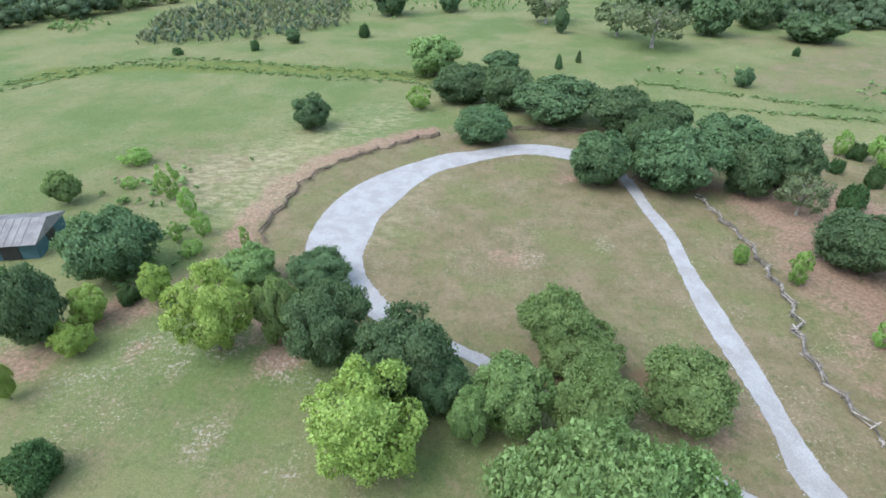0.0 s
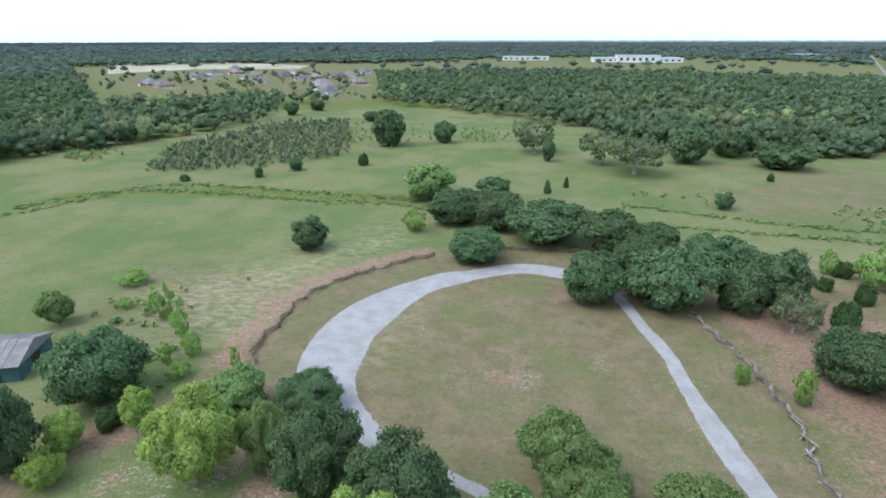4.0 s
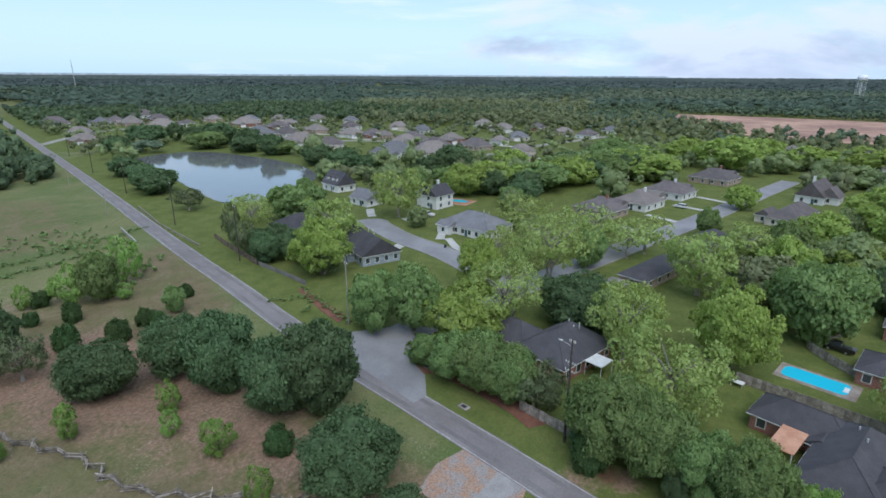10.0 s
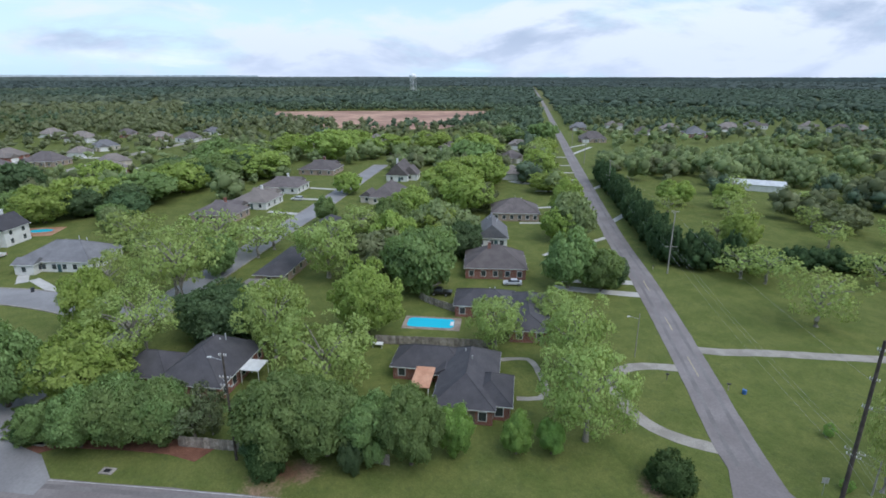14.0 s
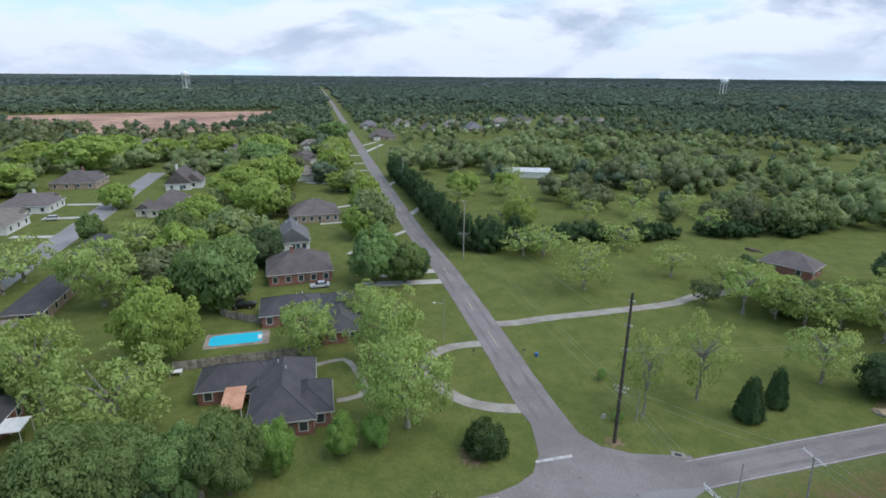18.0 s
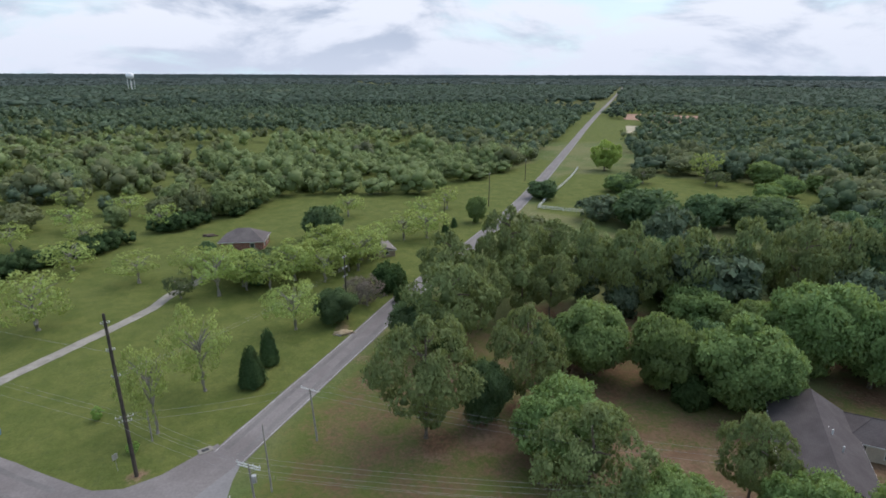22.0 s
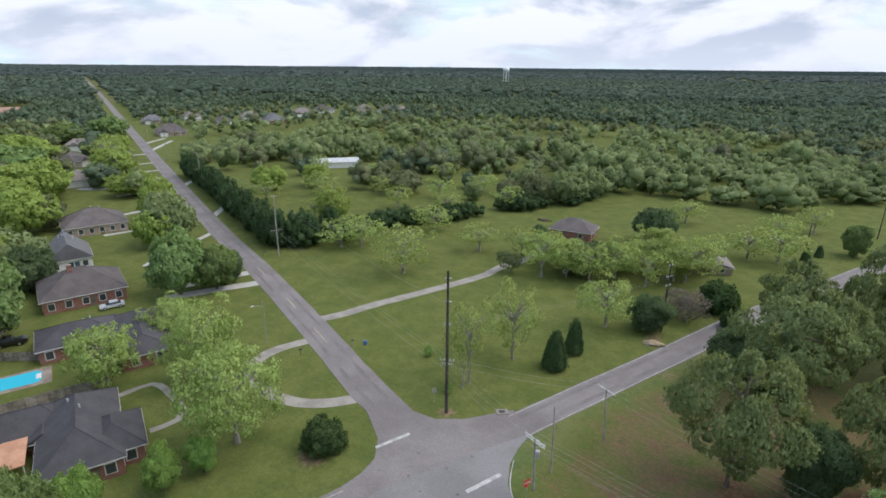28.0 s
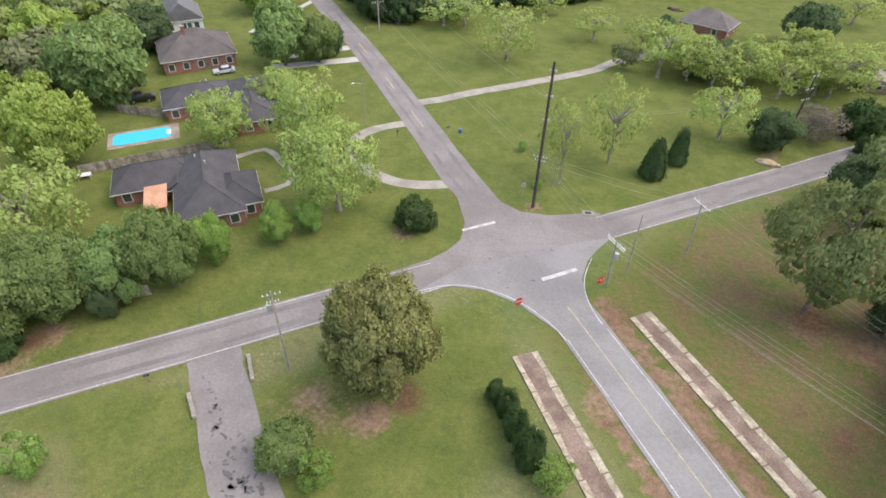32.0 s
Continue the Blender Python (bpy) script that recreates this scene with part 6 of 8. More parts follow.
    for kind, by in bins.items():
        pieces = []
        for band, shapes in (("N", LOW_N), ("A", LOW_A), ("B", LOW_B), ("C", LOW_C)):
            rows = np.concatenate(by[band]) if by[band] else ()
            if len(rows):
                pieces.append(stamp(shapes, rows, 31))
        label = {"fade": "pale far woods with grey-green haze in the leaf colour", "deep": "deep green dense woodland beyond the meadow", "oak": "dark green woodland stretching to the horizon", "mid": "green woodland stretching to the horizon", "lime": "fresh yellow-green trees in the woods", "pale": "pale grey-green trees in the woods", "far": "far woods with blue-green haze in the leaf colour", "haze": "horizon woods with the thickest blue-green haze in the leaf colour"}[kind]
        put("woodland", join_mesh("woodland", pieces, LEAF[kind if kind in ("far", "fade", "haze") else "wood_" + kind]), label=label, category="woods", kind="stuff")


def make_scrub():
    rng = np.random.default_rng(77)
    # a young plantation of small pines on the meadow
    poly = [(-140, 190), (-159, 241), (-143, 320), (-102, 339), (-71, 235), (-100, 204), (-123, 194)]
    x, y = rng.uniform(-162, -68, 5200), rng.uniform(186, 342, 5200)
    k = inside(poly, x, y)[0]
    rows = np.stack([x[k], y[k], rng.uniform(0.7, 1.5, k.sum()), rng.uniform(1.8, 4.5, k.sum())], 1)[:1100]
    for q, m, lab in ((rows[::3], "wood_pale", "pale dry weeds among young pines on the meadow"), (rows[1::3], "wood_oak", "dark young pines planted thick on the meadow"), (rows[2::3], "wood_mid", "green young pines planted thick on the meadow")):
        put("pine_plantation", join_mesh("pine_plantation", [stamp(SPIKE, q, 5)], LEAF[m]), label=lab, category="scrub", kind="stuff")
    # scattered saplings and weeds beyond the creek
    rows = []
    for cx, cy, sx, sy, n, h in ((-85, 290, 30, 35, 90, 3.0), (-25, 290, 30, 25, 60, 3.5), (-185, 215, 14, 14, 40, 2.6), (60, 180, 25, 10, 12, 2.0), (110, 165, 18, 12, 26, 1.8), (95, 120, 10, 14, 40, 2.2), (-66, 82, 12, 14, 30, 1.6), (-55, 62, 8, 8, 26, 1.5), (105, 150, 8, 12, 40, 1.6)):
        for _ in range(n):
            rows.append((rng.normal(cx, sx / 2), rng.normal(cy, sy / 2), rng.uniform(0.5, 1.3), rng.uniform(0.5, 1.0) * h))
    put("scrub", join_mesh("scrub", [stamp(SPIKE, rows, 6)], LEAF["mid"]), label="scattered green scrub and saplings on the meadow", category="scrub", kind="stuff")
    # reeds and tall weeds along the creek and the ditch
    rows = []
    for pts, w in (([(-160, 128), (-146, 136), (-135, 155), (-123, 166), (-92, 166), (-67, 161), (-42, 161), (-22, 158), (0, 162)], 2.2), ([(-150, 142), (-120, 174), (-60, 170), (-30, 166)], 2.0), ([(35, 168), (66, 157), (80, 153), (103, 150), (128, 150)], 1.6), ([(28, 150), (60, 146), (90, 142), (116, 140)], 1.4)):
        L = smooth_line(pts, 0.5)
        for p in L:
            rows.append((p[0] + rng.normal(0, w * 0.6), p[1] + rng.normal(0, w * 0.6), rng.uniform(0.4, 1.3), rng.uniform(0.15, 0.7)))
    put("creek_weeds", join_mesh("creek_weeds", [stamp(SPIKE, rows, 8)], LEAF["mid"]), label="dark green weeds along a shallow creek", category="weeds", kind="stuff")
    # the clipped dark screen of evergreens beside the lane
    rows = []
    for p in smooth_line(HEDGE, 1.5):
        # along the back of the lawn the screen is broken and lower
        lawn_side = p[0] < 99
        if lawn_side and value_noise(p[0:1], p[1:2], 9.0, 21)[0] < 0.32:
            continue
        for _ in range(2 if lawn_side else 3):
            u = rng.uniform(0, 6.0)
            rows.append((p[0] + 0.72 * u + rng.normal(0, 0.9), p[1] - 0.69 * u + rng.normal(0, 0.9), rng.uniform(1.7, 3.1), rng.uniform(3.0, 6.0) if lawn_side else rng.uniform(5.0, 11.0)))
    put("evergreen_screen", join_mesh("evergreen_screen", [stamp(LOW_A, rows, 9)], LEAF["hedge"]), label="tall dark evergreen screen along lawn and lane", category="hedge", kind="stuff")
    # beds of low plants by the street corner
    rows = []
    for pts, n in (([(82.5, 35.4), (80.5, 34.4), (78.9, 33.3), (77.8, 31.9), (78.2, 30.6)], 30), ([(101, 70.6), (97, 64.5), (92.6, 57.8), (89.4, 53.2)], 30), ([(88.4, 52.0), (91, 48.6), (94.5, 46.2), (97.5, 45.0)], 30), ([(92, 73), (96, 66), (90, 62)], 24), ([(79, 34), (84, 35.5), (88, 36)], 18)):
        for p in smooth_line(pts, 1.0):
            rows.append((p[0] + rng.normal(0, 0.5), p[1] + rng.normal(0, 0.5), rng.uniform(0.5, 0.9), rng.uniform(0.5, 1.2)))
    put("border_plants", join_mesh("border_plants", [stamp(SPIKE, rows, 10)], LEAF["mid"]), label="low green border plants in mulch beds", category="plants", kind="stuff")


for k, pts in enumerate(([(76.8, 32.5), (78.0, 28.9), (75.5, 23.0), (72.9, 15.6), (71.9, 11.0), (68.6, 7.4), (66.4, 10.3), (69.2, 13.7), (72.0, 19.1), (75.7, 27.6), (75.1, 30.8)], [(101.8, 71.2), (97.9, 64.9), (93.7, 58.1), (90.8, 53.4), (87.5, 53.1), (91.1, 59.3), (95.9, 65.8), (99.4, 70.7)])):
    tagged(part("mulch_bed", slab(pts, 0.05, 0.1), MULCH, None, "red-brown pine straw bed by the street corner"), category="mulch bed", kind="structure")
tagged(part("ploughed_field", slab(RED_FIELD, 0.12, 0.3), PLOUGHED, None, "ploughed red earth field among woods"), category="field", kind="structure")
PALE_FIELD = {"tan": surf("tan_field", (0.34, 0.30, 0.20), (0.42, 0.37, 0.26), 0.01, 0.1, 0.95, bump=0), "green": surf("pale_green_field", (0.19, 0.24, 0.11), (0.24, 0.29, 0.14), 0.01, 0.1, 0.95, bump=0)}
for pts, lab, mat in (([(-966, 1268), (-781, 1331), (-406, 1108), (-382, 980), (-558, 945), (-609, 793)], "pale mown field beyond the estate", "tan"), ([(190, 860), (330, 900), (520, 830), (470, 770)], "pale green sports field by a school", "green")):
    tagged(part("far_field", slab(pts, 0.10, 0.3), PALE_FIELD[mat], None, lab), category="field", kind="structure")
tagged(part("stubble_field", slab(TAN_FIELD, 0.12, 0.3), PALE_FIELD["tan"], None, "small tan stubble field by the road"), category="field", kind="structure")
tagged(part("bare_field", slab(FAR_FIELD, 0.12, 0.3), PLOUGHED, None, "distant bare red field among woods"), category="field", kind="structure")


# ---- houses ----
def hip_roof(bm, x0, y0, x1, y1, z, rise, over=0.45, gable=False, thick=0.16):
    """A closed hip or gable roof over the rectangle."""
    x0, y0, x1, y1 = x0 - over, y0 - over, x1 + over, y1 + over
    w, d = x1 - x0, y1 - y0
    if w >= d:
        ins = 0 if gable else d / 2 * 0.95
        r0, r1 = (x0 + ins, (y0 + y1) / 2), (x1 - ins, (y0 + y1) / 2)
    else:
        ins = 0 if gable else w / 2 * 0.95
        r0, r1 = ((x0 + x1) / 2, y0 + ins), ((x0 + x1) / 2, y1 - ins)
    low = [bm.verts.new((x, y, z - thick)) for x, y in ((x0, y0), (x1, y0), (x1, y1), (x0, y1))]
    c = [bm.verts.new((x, y, z)) for x, y in ((x0, y0), (x1, y0), (x1, y1), (x0, y1))]
    a, b = bm.verts.new((*r0, z + rise)), bm.verts.new((*r1, z + rise))
    for i in range(4):
        bm.faces.new((low[i], low[(i + 1) % 4], c[(i + 1) % 4], c[i]))
    bm.faces.new(low[::-1])
    if w >= d:
        bm.faces.new((c[0], c[1], b, a))
        bm.faces.new((c[2], c[3], a, b))
        bm.faces.new((c[1], c[2], b))
        bm.faces.new((c[3], c[0], a))
    else:
        bm.faces.new((c[1], c[2], b, a))
        bm.faces.new((c[3], c[0], a, b))
        bm.faces.new((c[0], c[1], a))
        bm.faces.new((c[2], c[3], b))


def gable_wall(bm, x0, y0, x1, y1, z, rise):
    """The triangles of wall under a gable roof."""
    w, d = x1 - x0, y1 - y0
    k = rise * 0.93
    ends = [((x0, y0), (x0, y1)), ((x1, y1), (x1, y0))] if w >= d else [((x0, y0), (x1, y0)), ((x1, y1), (x0, y1))]
    for (ax, ay), (bx, by) in ends:
        bm.faces.new((bm.verts.new((ax, ay, z)), bm.verts.new((bx, by, z)), bm.verts.new(((ax + bx) / 2, (ay + by) / 2, z + k))))


def window(parent, x, y, z, ang, w=1.1, h=1.4):
    """A framed window on a wall; ang: the way it faces."""
    fr = put("window", WINDOW_MESH[0], parent, "white-framed window", m=pose(x, y, z, 0, 0, ang))
    put("pane", WINDOW_MESH[1], fr)
    return fr


def mesh_of(bm, mat, name):
    me = bpy.data.meshes.new(name)
    bm.to_mesh(me)
    bm.free()
    me.materials.append(mat)
    return me


WINDOW_MESH = (mesh_of(box(-0.66, -0.06, -0.8, 0.66, 0.02, 0.8, 0.012), WHITE, "window"), mesh_of(box(-0.54, -0.075, -0.68, 0.54, -0.05, 0.68, 0.01), GLASS, "pane"))


def house(name, label, x, y, ang, rects, wall, roof, eave=2.75, pitch=0.5, gable=(), detail=2, chimney=None, storeys=1):
    """A house of one or more wings (x0, y0, x1, y1); each wing has its own roof."""
    root = empty(name, pose(x, y, 0, 0, 0, ang), label, "house", "houses")
    r = max(max(abs(c) for c in q) for q in rects)
    cx, cy = sum((q[0] + q[2]) / 2 for q in rects) / len(rects), sum((q[1] + q[3]) / 2 for q in rects) / len(rects)
    w = pose(x, y, 0, 0, 0, ang) @ Vector((cx, cy, 0))
    HOUSE_SPOTS.append((w.x, w.y, 0.5 * math.hypot(rects[0][2] - rects[0][0], rects[0][3] - rects[0][1]) + 2.5))
    h = eave * storeys
    rng = random.Random(int(x * 7 + y * 13))
    for i, (x0, y0, x1, y1) in enumerate(rects):
        hh = h - 0.12 * i
        bm = box(x0, y0, -0.1, x1, y1, hh - 0.05)
        rise = min(x1 - x0, y1 - y0) / 2 * pitch
        g = i in gable
        if g:
            gable_wall(bm, x0, y0, x1, y1, hh - 0.05, rise)
        part("wall", bm, WALL[wall], root)
        rb = bmesh.new()
        hip_roof(rb, x0, y0, x1, y1, hh, rise, gable=g)
        top_part = part("roof", rb, ROOF[roof], root)
        if detail == 2 and not g:
            q0, q1, q2, q3 = x0 - 0.45, y0 - 0.45, x1 + 0.45, y1 + 0.45
            ins = min(q2 - q0, q3 - q1) / 2 * 0.95
            ra, rb2 = ((q0 + ins, (q1 + q3) / 2), (q2 - ins, (q1 + q3) / 2)) if q2 - q0 >= q3 - q1 else (((q0 + q2) / 2, q1 + ins), ((q0 + q2) / 2, q3 - ins))
            cap = rod((*ra, hh + rise), (*rb2, hh + rise), 0.09, 0.09, 6)
            for cx2, cy2 in ((q0, q1), (q2, q1), (q2, q3), (q0, q3)):
                e = ra if math.dist((cx2, cy2), ra) < math.dist((cx2, cy2), rb2) else rb2
                add_rod(cap, (cx2, cy2, hh + 0.02), (*e, hh + rise), 0.07, 0.07, 6)
            part("ridge_cap", cap, ROOF[roof], top_part)
        if detail >= 1:
            fb = bmesh.new()
            o = 0.48
            ring = [[fb.verts.new((px, py, pz)) for px, py in ((x0 - q, y0 - q), (x1 + q, y0 - q), (x1 + q, y1 + q), (x0 - q, y1 + q))] for q, pz in ((o, hh - 0.03), (o, hh - 0.17), (o - 0.05, hh - 0.17), (o - 0.05, hh - 0.03))]
            for q in range(4):
                for k in range(4):
                    fb.faces.new((ring[q][k], ring[q][(k + 1) % 4], ring[(q + 1) % 4][(k + 1) % 4], ring[(q + 1) % 4][k]))
            bmesh.ops.recalc_face_normals(fb, faces=fb.faces)
            part("fascia", fb, WHITE, root, "white eaves board")
        if detail >= 1:
            for s in range(storeys):
                zc = 1.45 + s * eave
                for side, n_len in ((0, x1 - x0), (1, x1 - x0), (2, y1 - y0), (3, y1 - y0)):
                    step = 2.6 if detail == 2 else 4.2
                    n = int(n_len / step)
                    for k in range(n):
                        u = (k + 0.5) / n
                        if side == 0:
                            window(root, x0 + u * n_len, y0, zc, 0)
                        elif side == 1:
                            window(root, x0 + u * n_len, y1, zc, 180)
                        elif side == 2:
                            window(root, x0, y0 + u * n_len, zc, -90)
                        else:
                            window(root, x1, y0 + u * n_len, zc, 90)
    x0, y0, x1, y1 = rects[0]
    if detail >= 1:
        part("door", box((x0 + x1) / 2 - 0.5 + 1.3, y0 - 0.05, 0, (x0 + x1) / 2 + 0.5 + 1.3, y0 + 0.02, 2.1), TEAL if wall == "white" else BARK, root, "panelled front door")
    top = h + min(x1 - x0, y1 - y0) / 2 * pitch
    if chimney:
        bm = box(chimney[0] - 0.4, chimney[1] - 0.4, h - 0.4, chimney[0] + 0.4, chimney[1] + 0.4, top + 0.8, 0.03)
        add_box(bm, chimney[0] - 0.5, chimney[1] - 0.5, top + 0.8, chimney[0] + 0.5, chimney[1] + 0.5, top + 0.95)
        part("chimney", bm, WALL["brick"] if wall != "white" else WHITE, root, "chimney stack")
    if detail == 2:
        for k in range(3):
            vx, vy = x0 + (x1 - x0) * rng.uniform(0.3, 0.7), y0 + (y1 - y0) * rng.uniform(0.55, 0.75)
            part("roof_vent", rod((vx, vy, h + 0.2), (vx, vy, top - 0.4 + 0.3 * k), 0.11, 0.11, 8), METAL_ROOF, root, "pale roof vent pipe")
    return root


STREET_ANG = -118.4
h1 = house("house", "brick house with charcoal hip roof and copper-coloured patio cover", 63.6, -22.0, STREET_ANG, [(-0.4, 0.5, 8.2, 17.2), (4.5, 2.0, 10.6, 10.0), (-8.9, 11.0, 3.0, 17.6), (-1.6, 9.7, 1.5, 14.0)], "brick", "black", 2.75, 0.72, gable=(3,))
part("patio_cover", box(-4.8, 4.7, 2.62, -1.7, 11.4, 2.74, 0.02), COPPER, h1, "flat copper-red patio cover")
for px, py in ((-4.6, 4.9), (-1.9, 4.9), (-4.6, 11.0)):
    part("patio_post", rod((px, py, 0), (px, py, 2.63), 0.07), WHITE, h1, "white patio post")
house("house", "long grey-roofed house with white rear canopy", 87.5, 9.0, STREET_ANG, [(-5.5, -6.0, 5.2, 8.2), (-13.6, -4.8, -4.5, 2.6)], "brick", "black", 2.75, 0.72)
canopy = empty("patio_canopy", pose(85, 2.1, 0, 0, 0, STREET_ANG), "white metal patio canopy beside a brick house", "canopy")
part("canopy_roof", box(-1.6, -1.8, 2.55, 1.6, 1.8, 2.68, 0.02), WHITE, canopy)
for px, py in ((-1.5, -1.7), (1.5, -1.7), (-1.5, 1.7), (1.5, 1.7)):
    part("post", rod((px, py, 0), (px, py, 2.56), 0.05), WHITE, canopy)
house("house", "red brick ranch house with dark brown hip roof and carport", 118.0, -57.5, -114.0, [(-7.8, -4.8, 7.0, 8.6), (-5.5, 6.0, 0.5, 11.0)], "brick", "brown", 2.9, 0.60, chimney=(-2, 1))
house("house", "small white gabled house with grey roof", 144.0, -68.0, -114.0, [(-4.5, -6.5, 4.5, 6.5)], "white", "grey", 2.9, 0.9, gable=(0,), storeys=1)
house("house", "red brick house with dark roof in two wings", 96.0, -48.0, -116.0, [(-9.4, -3.8, 2.6, 4.8), (1.8, -14.0, 9.2, 4.2)], "brick", "black", 2.7, 0.5)
house("house", "tan brick house with brown hip roof and white garage door", 168.5, -88.5, -114.0, [(-8.0, -6.5, 8.0, 7.5)], "tan", "brown", 2.9, 0.55)
house("house", "dark hip-roofed house among trees", 168.0, -22.5, -118.0, [(-4.8, -8.0, 4.8, 8.0)], "tan", "black", 2.8, 0.6, detail=1)
house("house", "low dark-roofed house beside the street", 139.0, -8.0, -118.0, [(-3.5, -12.0, 3.5, 10.0)], "tan", "black", 2.6, 0.5, detail=1)
house("garage", "low brown-roofed garage among trees", 122.0, 0.0, -118.0, [(-4.2, -3.8, 4.2, 3.8)], "tan", "taupe", 2.5, 0.45, detail=1)
for hx, hy, L, W, wl, rf, lab, gab in (
        (203, 9, 15, 17, "tan", "brown", "brown-roofed brick house with attached garage", (1,)),
        (221, -4, 14, 20, "white", "taupe", "cream house with taupe roof and white garage doors", (1,)),
        (246, -16, 17, 18, "white", "brown", "house with brown roof and white garage wing", (1,)),
        (288, -38, 18, 22, "tan", "brown", "large grey-brown-roofed house among trees", (1,))):
    house("house", lab, hx, hy, -118.0, [(-L / 2, -W / 2, L / 2, W / 4), (-L / 2 + 1, W / 4 - 1, L / 4, W / 2 + 2)], wl, rf, 2.8, 0.5, gable=gab, detail=1, chimney=(1, 0))
house("house", "white gabled house with dark roof and red brick chimney", 256.0, -71.0, -118.0, [(-5, -9, 5, 9), (2, -5, 9, 3)], "white", "brown", 3.0, 1.1, gable=(0, 1), detail=1, chimney=(-2, 2))
house("house", "grey-roofed house with pale gable on the street", 212.0, -53.0, -118.0, [(-5, -10, 5, 12), (-9, -8, -4, 0)], "cream", "brown", 2.8, 0.8, gable=(1,), detail=1)
house("house", "pale house with blue-grey hip roof and white gable front", 163.0, 46.0, -112.0, [(-9.5, -7.0, 9.5, 6.5), (-8.5, -9.5, -3.5, -5)], "white", "grey", 2.9, 0.55, gable=(1,))
house("house", "white two-storey house with garage and brick chimney", 191.0, 70.0, -112.0, [(-4, -4.5, 4, 5), (-7.5, -3, -3.5, 4)], "white", "black", 2.5, 0.9, gable=(0,), storeys=2, chimney=(-2, 3), detail=1)
house("house", "blue-grey house with dark roof and white trim", 128.8, 67.5, -128.0, [(-9.0, -5.5, 8.5, 5.5), (-7.5, -7.6, -3.0, -2.5), (-1.6, -7.6, 3.2, -2.5)], "blue", "black", 2.8, 0.75, gable=(0, 1, 2))
house("house", "dark hip-roofed house hidden by trees", 142.5, 98.0, -118.0, [(-6, -8, 6, 8)], "tan", "black", 2.8, 0.6, detail=1, chimney=(-3.0, 4.5))
dormered = house("house", "white house with steep dark roof and three dormers", 206.0, 121.0, -118.0, [(-6.0, -4.6, 6.0, 4.6)], "white", "black", 3.0, 1.15, gable=(0,), detail=1)
for k in range(3):
    dormer = part("dormer", box(-4.3 + 3.4 * k, -3.7, 3.9, -2.5 + 3.4 * k, -0.8, 5.8, 0.02), WALL["white"], dormered, "white roof dormer")
    cap = bmesh.new()
    hip_roof(cap, -4.3 + 3.4 * k, -3.7, -2.5 + 3.4 * k, -0.8, 5.8, 0.8, 0.15, True, 0.1)
    part("dormer_roof", cap, ROOF["black"], dormer)
    part("dormer_window", box(-3.85 + 3.4 * k, -3.76, 4.4, -2.95 + 3.4 * k, -3.68, 5.5, 0.01), GLASS, dormer)
house("house", "small white house with porch by the pond", 186.0, 97.0, -112.0, [(-5, -4.5, 5, 4.5)], "white", "grey", 2.7, 0.7, gable=(0,), detail=1)
house("house", "brown-roofed ranch house with pale garage wing", -54.4, -52.1, 59.3, [(-9.8, -4.7, 9.8, 4.7), (-10.5, 3.7, -4.0, 13.5)], "cream", "umber", 2.7, 0.62, gable=(0,))
house("house", "dark hip-roofed house with a white end among pecan trees", 40.0, -156.5, 0.0, [(-6, -4.5, 6, 4.5)], "brick", "brown", 2.6, 0.65, detail=1)
house("house", "white house half hidden in the woods", -244.0, -142.0, 30.0, [(-6, -4, 6, 4)], "white", "grey", 2.8, 0.6, gable=(0,), detail=1)
house("house", "white farmhouse far off among woods", -321.0, -182.0, 50.0, [(-8, -5, 8, 5)], "white", "grey", 3.2, 0.7, gable=(0,), detail=1)
house("shed", "pale-roofed outbuilding in the woods", -174.0, -134.0, 40.0, [(-5, -3.5, 5, 3.5)], "cream", "taupe", 2.6, 0.5, gable=(0,), detail=0)
house("shed", "small dark shed behind a ranch house", -92.0, -62.0, 70.0, [(-2.5, -2, 2.5, 2)], "brick", "black", 2.2, 0.5, gable=(0,), detail=0)
house("shed", "low grey weathered shed under trees", 0.5, -147.0, 15.0, [(-2.4, -5, 2.4, 5)], "tan", "taupe", 2.0, 0.35, gable=(0,), detail=1)


def metal_barn(name, label, x, y, ang, L, W, eave, rise, roof, wall):
    root = empty(name, pose(x, y, 0, 0, 0, ang), label, "barn")
    bm = box(-L / 2, -W / 2, -0.1, L / 2, W / 2, eave)
    gable_wall(bm, -L / 2, -W / 2, L / 2, W / 2, eave, rise)
    part("wall", bm, wall, root)
    rb = bmesh.new()
    hip_roof(rb, -L / 2, -W / 2, L / 2, W / 2, eave, rise, 0.5, True, 0.1)
    part("roof", rb, roof, root)
    for k in range(int(L / 1.2)):
        u = -L / 2 + 0.6 + k * 1.2
        for s in (-1, 1):
            part("roof_rib", rod((u, s * (W / 2 + 0.5), eave + 0.03), (u, 0, eave + rise + 0.03), 0.035, 0.035, 4), roof, root)
    # flat plates on the closed walls, their black standing for shade inside
    for u in (-L / 4, L / 4):
        part("door", box(u - 1.4, -W / 2 - 0.06, 0, u + 1.4, -W / 2 + 0.02, 2.7, 0.02), DARK, root, "near-black panel painted as the shade in an open stall")
    part("end_door", box(L / 2 - 0.02, -1.3, 0, L / 2 + 0.06, 1.3, 2.9, 0.02), DARK, root, "near-black panel painted as the shade in a barn doorway")
    HOUSE_SPOTS.append((x, y, L * 0.6))
    return root


metal_barn("barn", "teal boarded barn with dull metal roof beside trees", -80.3, 63.4, 15.6, 15.5, 9.6, 2.8, 1.9, BARN_ROOF, TEAL)
metal_barn("metal_shed", "long white metal-roofed shed behind pecan trees", 176.5, -212.0, 44.0, 22, 9, 2.9, 1.5, METAL_ROOF, WHITE)

